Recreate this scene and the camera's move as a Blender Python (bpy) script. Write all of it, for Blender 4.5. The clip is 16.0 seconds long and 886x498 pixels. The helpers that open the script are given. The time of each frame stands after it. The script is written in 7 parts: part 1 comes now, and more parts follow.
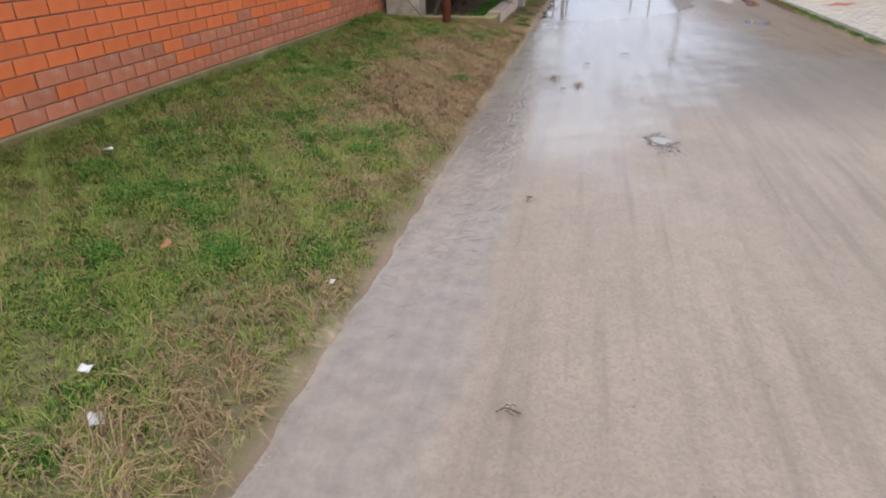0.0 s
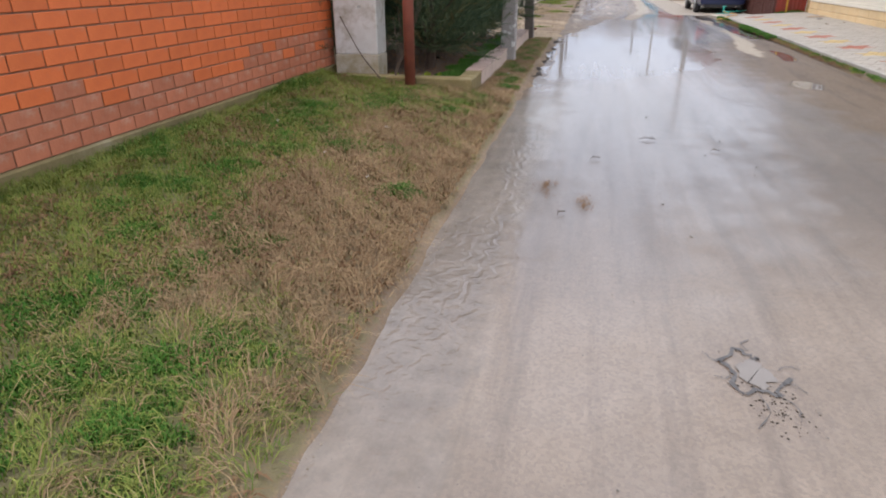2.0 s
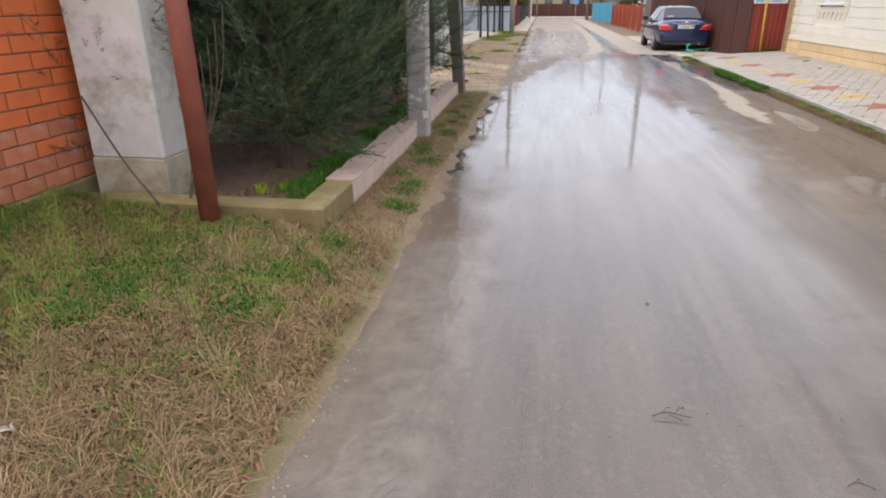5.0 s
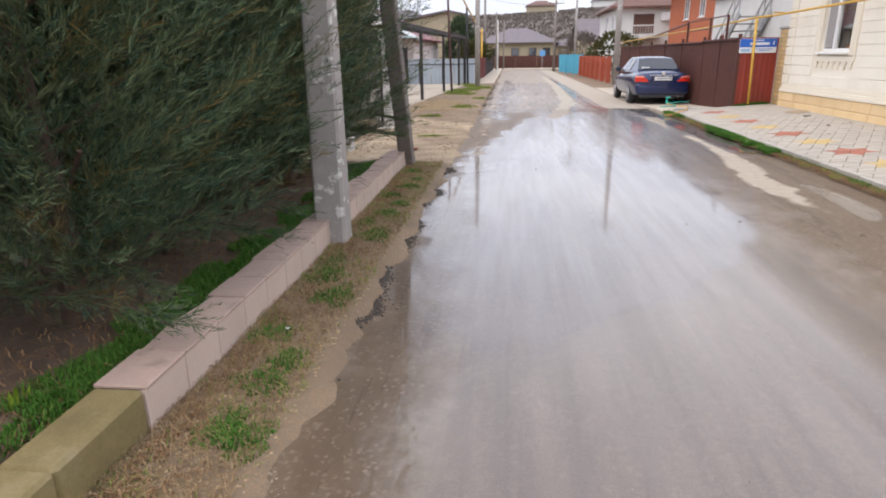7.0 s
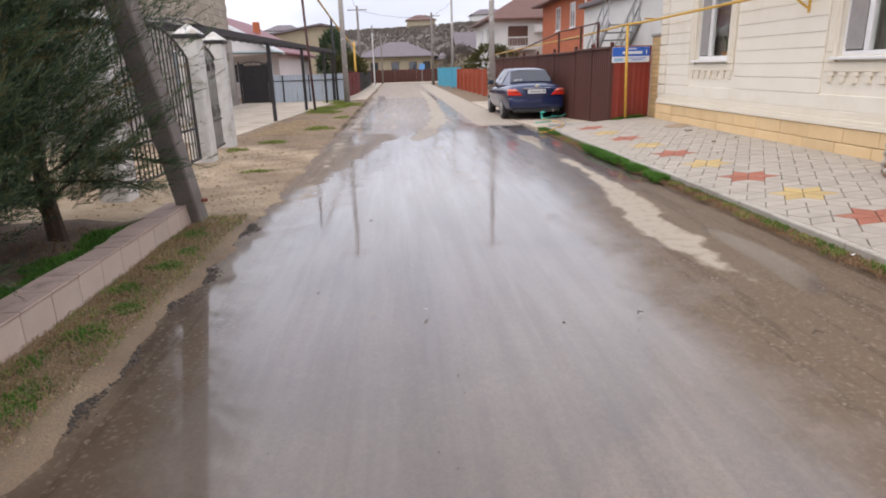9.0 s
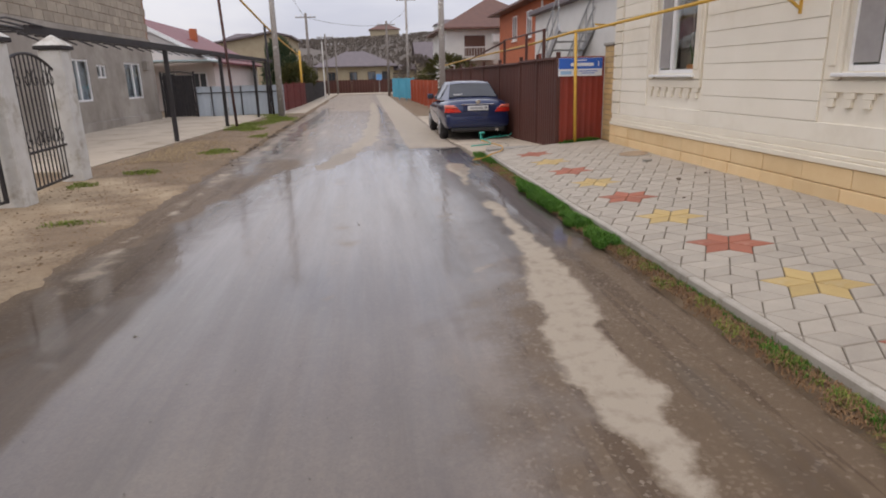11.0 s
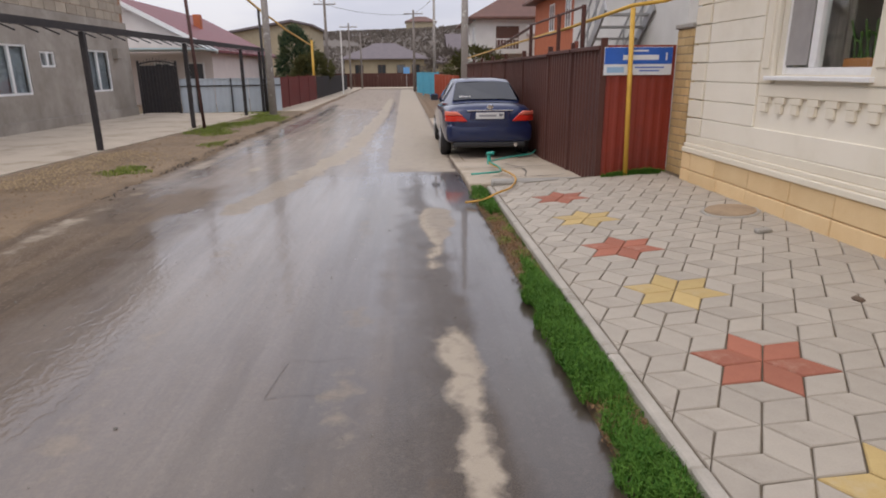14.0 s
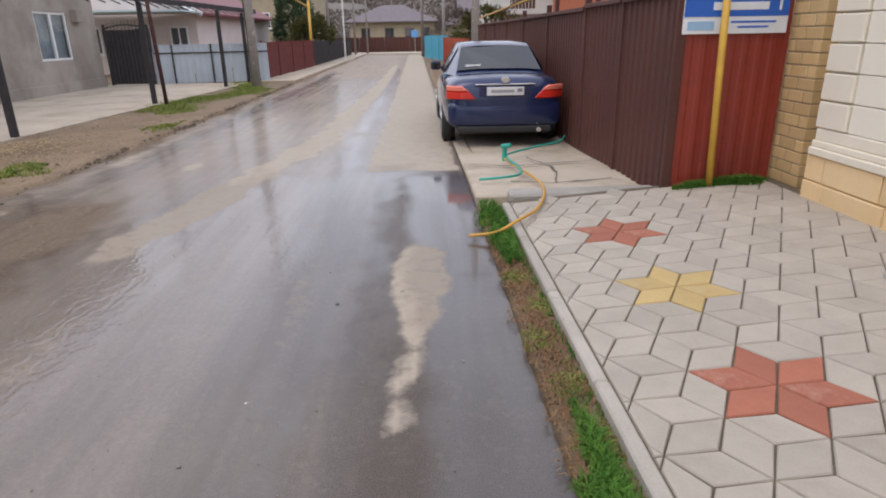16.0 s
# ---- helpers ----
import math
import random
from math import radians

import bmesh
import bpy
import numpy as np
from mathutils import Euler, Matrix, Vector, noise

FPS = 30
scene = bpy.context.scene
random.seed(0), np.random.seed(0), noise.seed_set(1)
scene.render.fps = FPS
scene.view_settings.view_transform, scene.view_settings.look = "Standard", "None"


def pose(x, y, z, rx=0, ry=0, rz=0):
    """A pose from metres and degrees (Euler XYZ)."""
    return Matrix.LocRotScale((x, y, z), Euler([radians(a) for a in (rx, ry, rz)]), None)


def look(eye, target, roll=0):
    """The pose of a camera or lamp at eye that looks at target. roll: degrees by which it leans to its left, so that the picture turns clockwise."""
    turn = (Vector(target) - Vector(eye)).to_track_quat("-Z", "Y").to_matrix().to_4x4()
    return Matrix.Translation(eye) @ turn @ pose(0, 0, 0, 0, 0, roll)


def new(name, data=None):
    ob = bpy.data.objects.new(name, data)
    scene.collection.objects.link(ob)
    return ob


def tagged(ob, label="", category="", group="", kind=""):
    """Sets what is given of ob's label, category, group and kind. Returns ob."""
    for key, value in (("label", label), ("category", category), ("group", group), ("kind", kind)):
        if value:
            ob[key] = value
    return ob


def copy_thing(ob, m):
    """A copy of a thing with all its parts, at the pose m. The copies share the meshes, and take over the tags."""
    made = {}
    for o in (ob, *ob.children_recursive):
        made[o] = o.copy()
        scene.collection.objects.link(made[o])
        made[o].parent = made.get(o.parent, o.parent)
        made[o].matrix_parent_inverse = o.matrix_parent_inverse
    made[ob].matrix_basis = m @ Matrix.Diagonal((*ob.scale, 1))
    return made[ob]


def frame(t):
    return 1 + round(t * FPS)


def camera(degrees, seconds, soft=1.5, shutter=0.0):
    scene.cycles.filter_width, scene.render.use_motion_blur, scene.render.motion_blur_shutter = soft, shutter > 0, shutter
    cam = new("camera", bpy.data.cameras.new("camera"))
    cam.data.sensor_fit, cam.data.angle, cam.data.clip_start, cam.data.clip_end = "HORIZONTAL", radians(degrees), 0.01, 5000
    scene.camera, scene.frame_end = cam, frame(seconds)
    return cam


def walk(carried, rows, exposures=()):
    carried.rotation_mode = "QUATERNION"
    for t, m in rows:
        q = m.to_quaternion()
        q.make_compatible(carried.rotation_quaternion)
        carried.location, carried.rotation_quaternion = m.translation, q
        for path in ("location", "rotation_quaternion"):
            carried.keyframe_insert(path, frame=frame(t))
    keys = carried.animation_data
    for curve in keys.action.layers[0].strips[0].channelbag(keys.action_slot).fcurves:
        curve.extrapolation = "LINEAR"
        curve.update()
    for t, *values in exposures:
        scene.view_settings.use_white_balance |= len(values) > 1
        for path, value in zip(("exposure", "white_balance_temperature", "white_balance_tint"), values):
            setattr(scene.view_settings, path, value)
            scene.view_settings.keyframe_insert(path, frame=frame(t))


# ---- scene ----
cam = camera(71.8, 16.0, 1.9)
PATH = [
    (0, (-0.023, 0.038, 1.543), (-0.421, 1.765, 0.615), -0.6),
    (0.2, (-0.005, 0.316, 1.528), (-0.416, 2.041, 0.604), -0.1),
    (0.5, (0.007, 0.723, 1.536), (-0.428, 2.451, 0.628), 0.2),
    (1, (-0.051, 1.457, 1.507), (-0.494, 3.19, 0.612), -0.4),
    (1.5, (-0.092, 2.178, 1.473), (-0.526, 3.926, 0.603), -0.3),
    (2, (-0.141, 2.821, 1.496), (-0.549, 4.595, 0.666), -0.1),
    (2.5, (-0.183, 3.47, 1.542), (-0.517, 5.281, 0.763), -0.5),
    (3, (-0.152, 4.152, 1.538), (-0.482, 5.973, 0.78), -0.3),
    (3.5, (-0.167, 4.791, 1.527), (-0.477, 6.616, 0.77), -0.3),
    (4, (-0.103, 5.464, 1.509), (-0.42, 7.295, 0.768), -0.2),
    (4.2, (-0.093, 5.728, 1.572), (-0.402, 7.555, 0.821), -0.3),
    (6.5, (-0.169, 8.646, 1.516), (-0.428, 10.515, 0.853), -0.0),
    (7, (-0.074, 9.253, 1.536), (-0.284, 11.148, 0.932), -0.8),
    (7.5, (0.03, 9.883, 1.527), (-0.122, 11.79, 0.943), -1.3),
    (8, (0.274, 10.487, 1.495), (0.18, 12.401, 0.923), -0.9),
    (8.5, (0.467, 11.035, 1.502), (0.511, 12.955, 0.942), -1.4),
    (9, (0.643, 11.593, 1.507), (0.764, 13.506, 0.937), -1.7),
    (9.5, (0.928, 12.187, 1.52), (1.142, 14.095, 0.96), -1.1),
    (10, (1.149, 12.777, 1.503), (1.385, 14.687, 0.959), -1.0),
    (10.2, (1.263, 13.015, 1.531), (1.503, 14.924, 0.987), -1.3),
    (12.3, (2.63, 15.753, 1.554), (2.822, 17.67, 1.014), -0.7),
    (12.5, (2.685, 16.047, 1.548), (2.88, 17.964, 1.01), -0.4),
    (13, (2.865, 16.743, 1.53), (3.038, 18.661, 0.99), -0.4),
    (13.5, (2.994, 17.409, 1.553), (3.131, 19.326, 0.999), -0.4),
    (14, (3.042, 18.043, 1.561), (3.155, 19.96, 1.001), -0.5),
    (14.5, (3.142, 18.748, 1.551), (3.222, 20.663, 0.978), -0.8),
    (15, (3.176, 19.409, 1.527), (3.256, 21.311, 0.913), -1.1),
    (15.5, (3.274, 20.086, 1.5), (3.347, 21.976, 0.852), -1.1),
    (16, (3.371, 20.712, 1.52), (3.44, 22.598, 0.858), -1.0),
]
walk(cam, [(t, look(eye, target, roll)) for t, eye, target, roll in PATH], [(0, 0.27, 6500, 10), (2.5, 0.25, 6600, 11), (4, 0.35, 6750, 11), (6.5, 0.42, 6700, 11), (7.5, 0.47, 6700, 12), (9, 0.22, 6800, 13), (10, -0.1, 6900, 13), (12.5, -0.33, 7100, 14), (14.5, -0.17, 6900, 13), (16, 0.0, 6650, 12)])

# ---- world, sun ----
world = bpy.data.worlds.new("overcast_sky")
scene.world = world
world.use_nodes = True
wn, wl = world.node_tree.nodes, world.node_tree.links
sky = wn.new("ShaderNodeTexSky")
sky.sky_type = "NISHITA"
sky.sun_disc = False
sky.sun_elevation = radians(48)
sky.sun_rotation = radians(225)
sky.dust_density = 3.0
sky_gain = wn.new("ShaderNodeVectorMath"); sky_gain.operation = "SCALE"; sky_gain.inputs["Scale"].default_value = 0.09
wl.new(sky.outputs[0], sky_gain.inputs[0])
coord = wn.new("ShaderNodeTexCoord")
stretch = wn.new("ShaderNodeMapping"); stretch.inputs["Scale"].default_value = (1.0, 1.0, 3.0)
wl.new(coord.outputs["Generated"], stretch.inputs[0])
cloud = wn.new("ShaderNodeTexNoise"); cloud.inputs["Scale"].default_value = 2.6; cloud.inputs["Detail"].default_value = 5.0
wl.new(stretch.outputs[0], cloud.inputs["Vector"])
cramp = wn.new("ShaderNodeValToRGB")
cramp.color_ramp.elements[0].position, cramp.color_ramp.elements[0].color = 0.36, (0.70, 0.755, 0.92, 1)
cramp.color_ramp.elements[1].position, cramp.color_ramp.elements[1].color = 0.62, (0.94, 0.985, 1.10, 1)
wl.new(cloud.outputs[0], cramp.inputs[0])
wmix = wn.new("ShaderNodeMix"); wmix.data_type = "RGBA"; wmix.inputs[0].default_value = 0.86
wl.new(sky_gain.outputs[0], wmix.inputs["A"]); wl.new(cramp.outputs[0], wmix.inputs["B"])
# an overcast sky is brighter overhead than at the horizon
sep = wn.new("ShaderNodeSeparateXYZ"); wl.new(coord.outputs["Generated"], sep.inputs[0])
grad = wn.new("ShaderNodeMapRange"); grad.inputs["From Min"].default_value, grad.inputs["From Max"].default_value, grad.inputs["To Min"].default_value, grad.inputs["To Max"].default_value = 0.03, 0.42, 1.0, 1.42
wl.new(sep.outputs[2], grad.inputs["Value"])
wgrad = wn.new("ShaderNodeVectorMath"); wgrad.operation = "SCALE"
wl.new(wmix.outputs["Result"], wgrad.inputs[0]); wl.new(grad.outputs[0], wgrad.inputs["Scale"])
wback = wn["Background"]; wback.inputs["Strength"].default_value = 1.05
wl.new(wgrad.outputs[0], wback.inputs["Color"])

sun_data = bpy.data.lights.new("sun", "SUN")
sun_data.energy, sun_data.angle, sun_data.color = 0.95, radians(40), (1.0, 0.93, 0.84)
sun = new("sun", sun_data)
sun.matrix_world = look((-7, -7, 17), (0, 0, 0))

# ---- materials ----
def nodes_of(name):
    m = bpy.data.materials.new(name)
    m.use_nodes = True
    return m, m.node_tree.nodes, m.node_tree.links, m.node_tree.nodes["Principled BSDF"]


def noise_node(n, l, scale, detail=4.0, vec=None, rough=0.6, mapping=None):
    t = n.new("ShaderNodeTexNoise")
    t.inputs["Scale"].default_value, t.inputs["Detail"].default_value, t.inputs["Roughness"].default_value = scale, detail, rough
    if mapping:
        mp = n.new("ShaderNodeMapping"); mp.inputs["Scale"].default_value = mapping
        l.new(vec, mp.inputs[0]); vec = mp.outputs[0]
    if vec:
        l.new(vec, t.inputs["Vector"])
    return t.outputs[0]


def ramp_node(n, l, fac, a, b, ca=(0, 0, 0), cb=(1, 1, 1)):
    r = n.new("ShaderNodeValToRGB")
    r.color_ramp.elements[0].position, r.color_ramp.elements[1].position = a, b
    r.color_ramp.elements[0].color, r.color_ramp.elements[1].color = (*ca, 1), (*cb, 1)
    l.new(fac, r.inputs[0])
    return r.outputs[0]


def mix_node(n, l, fac, a, b, kind="MIX"):
    m = n.new("ShaderNodeMix"); m.data_type = "RGBA"; m.blend_type = kind
    for sock, v in ((m.inputs[0], fac), (m.inputs["A"], a), (m.inputs["B"], b)):
        if hasattr(v, "is_linked"):
            l.new(v, sock)
        elif isinstance(v, (int, float)):
            sock.default_value = v if sock == m.inputs[0] else (v, v, v, 1)
        else:
            sock.default_value = (*v, 1)
    return m.outputs["Result"]


def math_node(n, l, op, a, b=0.0, clamp=False):
    m = n.new("ShaderNodeMath"); m.operation = op; m.use_clamp = clamp
    for sock, v in ((m.inputs[0], a), (m.inputs[1], b)):
        if hasattr(v, "is_linked"):
            l.new(v, sock)
        else:
            sock.default_value = v
    return m.outputs[0]


def bump_node(n, l, height, strength, dist=0.01):
    b = n.new("ShaderNodeBump"); b.inputs["Strength"].default_value, b.inputs["Distance"].default_value = strength, dist
    l.new(height, b.inputs["Height"])
    return b.outputs[0]


def mat(name, col, col2=None, rough=0.8, scale=3.0, fine=60.0, bump=0.3, metal=0.0, stain=None, stain_at=(0.55, 0.75), stain_scale=1.2, vary=0.0, stretch=None, island=False, depth=0.004):
    """Two colours mixed by coarse and fine noise, stains of a third, a piece-by-piece shift and a fine relief."""
    m, n, l, p = nodes_of(name)
    tc = n.new("ShaderNodeTexCoord").outputs["Object"]
    if not (vary or island):
        tc = n.new("ShaderNodeNewGeometry").outputs["Position"]
    col2 = col2 or tuple(c * 0.7 for c in col)
    big = noise_node(n, l, scale, 5, tc, mapping=stretch)
    tiny = noise_node(n, l, fine, 3, tc)
    blend = math_node(n, l, "ADD", math_node(n, l, "MULTIPLY", big, 0.7), math_node(n, l, "MULTIPLY", tiny, 0.3))
    c = mix_node(n, l, ramp_node(n, l, blend, 0.36, 0.64), col, col2)
    if stain:
        s = noise_node(n, l, stain_scale, 6, tc, 0.7)
        c = mix_node(n, l, ramp_node(n, l, s, *stain_at), c, stain)
    if vary or island:
        r = n.new("ShaderNodeNewGeometry").outputs["Random Per Island"] if island else n.new("ShaderNodeObjectInfo").outputs["Random"]
        amount = vary or 0.2
        hv = n.new("ShaderNodeHueSaturation")
        l.new(c, hv.inputs["Color"])
        l.new(math_node(n, l, "ADD", math_node(n, l, "MULTIPLY", r, 2 * amount), 1 - amount), hv.inputs["Value"])
        c = hv.outputs[0]
    l.new(c, p.inputs["Base Color"])
    p.inputs["Metallic"].default_value = metal
    l.new(math_node(n, l, "ADD", math_node(n, l, "MULTIPLY", tiny, 0.25), rough - 0.12, True), p.inputs["Roughness"])
    if bump:
        l.new(bump_node(n, l, blend, bump, depth), p.inputs["Normal"])
    return m


def plain(name, col, rough=0.4, metal=0.0, coat=0.0, emit=0.0):
    m, n, l, p = nodes_of(name)
    tc = n.new("ShaderNodeNewGeometry").outputs["Position"]
    t = noise_node(n, l, 14.0, 4, tc)
    l.new(mix_node(n, l, t, tuple(c * 0.9 for c in col), tuple(min(1, c * 1.08) for c in col)), p.inputs["Base Color"])
    l.new(math_node(n, l, "ADD", math_node(n, l, "MULTIPLY", t, 0.12), max(rough - 0.06, 0)), p.inputs["Roughness"])
    p.inputs["Metallic"].default_value = metal
    p.inputs["Coat Weight"].default_value = coat
    p.inputs["Coat Roughness"].default_value = 0.06
    if emit:
        p.inputs["Emission Color"].default_value = (*col, 1); p.inputs["Emission Strength"].default_value = emit
    return m


def attr(n, name):
    a = n.new("ShaderNodeAttribute"); a.attribute_name = name
    return a.outputs["Fac"]


def road_material():
    m, n, l, p = nodes_of("silted_asphalt")
    pos = n.new("ShaderNodeNewGeometry").outputs["Position"]
    grit = noise_node(n, l, 140, 2, pos)
    mid = noise_node(n, l, 9, 5, pos)
    cloudy = noise_node(n, l, 1.1, 6, pos, 0.65)
    streak = noise_node(n, l, 1.0, 5, pos, 0.7, mapping=(3.5, 0.25, 1.0))
    edge = math_node(n, l, "MULTIPLY", math_node(n, l, "SUBTRACT", noise_node(n, l, 3.2, 6, pos, 0.65), 0.5), 0.9)
    rut = noise_node(n, l, 1.0, 6, pos, 0.62, mapping=(7.0, 0.35, 1.0))
    drag = math_node(n, l, "MULTIPLY", math_node(n, l, "SUBTRACT", rut, 0.5), 0.45)
    wet = ramp_node(n, l, math_node(n, l, "ADD", math_node(n, l, "ADD", attr(n, "wet"), math_node(n, l, "MULTIPLY", edge, 0.6)), drag), 0.28, 0.7)
    silt = math_node(n, l, "MULTIPLY", ramp_node(n, l, math_node(n, l, "ADD", attr(n, "silt"), math_node(n, l, "MULTIPLY", edge, 1.4)), 0.44, 0.7), ramp_node(n, l, mid, 0.25, 0.5, (0.55, 0.55, 0.55)))
    mud = ramp_node(n, l, math_node(n, l, "ADD", math_node(n, l, "ADD", attr(n, "mud"), edge), math_node(n, l, "MULTIPLY", drag, 0.7)), 0.3, 0.75)
    tan = ramp_node(n, l, math_node(n, l, "ADD", attr(n, "tan"), math_node(n, l, "MULTIPLY", math_node(n, l, "SUBTRACT", streak, 0.5), 1.0)), 0.2, 0.8)
    base = mix_node(n, l, ramp_node(n, l, grit, 0.35, 0.65), (0.08, 0.066, 0.054), (0.19, 0.158, 0.13))
    film = mix_node(n, l, ramp_node(n, l, mid, 0.3, 0.7), (0.325, 0.262, 0.205), (0.37, 0.30, 0.238))
    pebble = n.new("ShaderNodeTexVoronoi"); pebble.inputs["Scale"].default_value = 75.0
    l.new(pos, pebble.inputs["Vector"])
    film = mix_node(n, l, math_node(n, l, "MULTIPLY", ramp_node(n, l, pebble.outputs["Color"], 0.3, 0.8), 0.55), film, (0.235, 0.195, 0.162))
    film = mix_node(n, l, math_node(n, l, "MULTIPLY", ramp_node(n, l, streak, 0.5, 0.72), 0.4), film, (0.215, 0.176, 0.142))
    c = mix_node(n, l, tan, base, film)
    c = mix_node(n, l, math_node(n, l, "MULTIPLY", ramp_node(n, l, cloudy, 0.45, 0.7), 0.35), c, (0.185, 0.152, 0.125))
    # fine stone chips that show through the worn binder
    chip = n.new("ShaderNodeTexVoronoi"); chip.inputs["Scale"].default_value = 38.0
    l.new(pos, chip.inputs["Vector"])
    c = mix_node(n, l, math_node(n, l, "MULTIPLY", ramp_node(n, l, chip.outputs["Color"], 0.62, 0.95), 0.18), c, (0.40, 0.34, 0.28))
    c = mix_node(n, l, math_node(n, l, "MULTIPLY", ramp_node(n, l, rut, 0.5, 0.68), 0.45), c, (0.155, 0.122, 0.097))
    c = mix_node(n, l, math_node(n, l, "MULTIPLY", attr(n, "damp"), 0.85), c, mix_node(n, l, 1.0, c, (0.52, 0.47, 0.43), "MULTIPLY"))
    c = mix_node(n, l, math_node(n, l, "MULTIPLY", ramp_node(n, l, math_node(n, l, "ADD", attr(n, "bed"), math_node(n, l, "MULTIPLY", edge, 1.5)), 0.2, 1.0), 0.6), c, mix_node(n, l, ramp_node(n, l, mid, 0.3, 0.7), (0.20, 0.165, 0.128), (0.35, 0.30, 0.24)))
    c = mix_node(n, l, math_node(n, l, "MULTIPLY", mud, 0.85), c, mix_node(n, l, mid, (0.072, 0.048, 0.03), (0.135, 0.09, 0.056)))
    stone = n.new("ShaderNodeTexVoronoi"); stone.inputs["Scale"].default_value = 55.0
    l.new(pos, stone.inputs["Vector"])
    c = mix_node(n, l, math_node(n, l, "MULTIPLY", mud, math_node(n, l, "MULTIPLY", ramp_node(n, l, stone.outputs["Color"], 0.7, 0.9), 0.6)), c, (0.33, 0.27, 0.215))
    c = mix_node(n, l, math_node(n, l, "MULTIPLY", mud, math_node(n, l, "MULTIPLY", ramp_node(n, l, rut, 0.45, 0.3), 0.4)), c, (0.21, 0.155, 0.105))
    c = mix_node(n, l, silt, c, mix_node(n, l, grit, (0.36, 0.305, 0.24), (0.45, 0.39, 0.315)))
    speck = ramp_node(n, l, noise_node(n, l, 60, 2, pos), 0.70, 0.74)
    c = mix_node(n, l, math_node(n, l, "MULTIPLY", speck, 0.6), c, (0.10, 0.09, 0.08))
    c = mix_node(n, l, math_node(n, l, "MULTIPLY", wet, 0.8), c, mix_node(n, l, 1.0, c, (0.66, 0.63, 0.61), "MULTIPLY"))
    l.new(c, p.inputs["Base Color"])
    dry_rough = math_node(n, l, "ADD", math_node(n, l, "MULTIPLY", attr(n, "damp"), -0.34), math_node(n, l, "ADD", math_node(n, l, "MULTIPLY", mid, 0.16), 0.56))
    rough = mix_node(n, l, wet, dry_rough, mix_node(n, l, ramp_node(n, l, noise_node(n, l, 1.0, 6, pos, 0.62, mapping=(5.0, 0.3, 1.0)), 0.38, 0.6), 0.35, 0.5))
    rough = math_node(n, l, "ADD", rough, math_node(n, l, "MULTIPLY", attr(n, "flow"), 0.1))
    rough = mix_node(n, l, math_node(n, l, "MULTIPLY", mud, 0.45), rough, 0.55)
    rough = mix_node(n, l, math_node(n, l, "MULTIPLY", silt, 1.0), rough, 0.8)
    l.new(rough, p.inputs["Roughness"])
    l.new(math_node(n, l, "ADD", math_node(n, l, "MULTIPLY", wet, 0.08), 1.40), p.inputs["IOR"])
    thin = math_node(n, l, "ADD", math_node(n, l, "MULTIPLY", noise_node(n, l, 1.0, 6, pos, 0.6, mapping=(4.2, 0.22, 1.0)), 0.75), math_node(n, l, "MULTIPLY", noise_node(n, l, 2.6, 5, pos, 0.6), 0.25))
    thin = math_node(n, l, "ADD", thin, math_node(n, l, "MULTIPLY", attr(n, "pool"), 0.16))
    sheet = math_node(n, l, "MULTIPLY", wet, ramp_node(n, l, thin, 0.34, 0.54, (0.75, 0.75, 0.75)))
    # a thin damp film shines softly where no water stands
    gloss = math_node(n, l, "MULTIPLY", ramp_node(n, l, math_node(n, l, "ADD", attr(n, "sheen"), math_node(n, l, "ADD", edge, drag)), 0.1, 0.9), ramp_node(n, l, streak, 0.3, 0.6, (0.8, 0.8, 0.8)))
    gloss = math_node(n, l, "MULTIPLY", gloss, math_node(n, l, "SUBTRACT", 1.0, math_node(n, l, "MULTIPLY", mud, 0.8)))
    gloss = math_node(n, l, "MULTIPLY", gloss, ramp_node(n, l, rut, 0.36, 0.56, (0.85, 0.85, 0.85)))
    coat = math_node(n, l, "MAXIMUM", sheet, gloss)
    l.new(math_node(n, l, "MULTIPLY", coat, math_node(n, l, "SUBTRACT", 1.0, math_node(n, l, "MULTIPLY", silt, 0.85))), p.inputs["Coat Weight"])
    p.inputs["Coat IOR"].default_value = 1.52
    l.new(math_node(n, l, "ADD", math_node(n, l, "MULTIPLY", attr(n, "flow"), 0.05), mix_node(n, l, wet, 0.13, 0.06)), p.inputs["Coat Roughness"])
    bn = n.new("ShaderNodeBump"); bn.inputs["Distance"].default_value = 0.006
    hgt = math_node(n, l, "ADD", math_node(n, l, "MULTIPLY", grit, 0.5), math_node(n, l, "MULTIPLY", mid, 0.12))
    l.new(hgt, bn.inputs["Height"])
    l.new(math_node(n, l, "MULTIPLY", math_node(n, l, "SUBTRACT", 1.0, wet), 0.85), bn.inputs["Strength"])
    rip = n.new("ShaderNodeTexWave"); rip.inputs["Scale"].default_value = 3.0; rip.inputs["Distortion"].default_value = 12.0; rip.inputs["Detail"].default_value = 3.0; rip.inputs["Detail Scale"].default_value = 2.5
    l.new(pos, rip.inputs["Vector"])
    b2 = n.new("ShaderNodeBump"); b2.inputs["Distance"].default_value = 0.003
    l.new(math_node(n, l, "MULTIPLY", attr(n, "flow"), 0.25), b2.inputs["Strength"])
    l.new(rip.outputs[0], b2.inputs["Height"]); l.new(bn.outputs[0], b2.inputs["Normal"])
    l.new(b2.outputs[0], p.inputs["Normal"])
    b3 = n.new("ShaderNodeBump"); b3.inputs["Distance"].default_value = 0.003
    l.new(math_node(n, l, "MULTIPLY", attr(n, "flow"), 0.8), b3.inputs["Strength"])
    l.new(rip.outputs[0], b3.inputs["Height"]); l.new(b3.outputs[0], p.inputs["Coat Normal"])
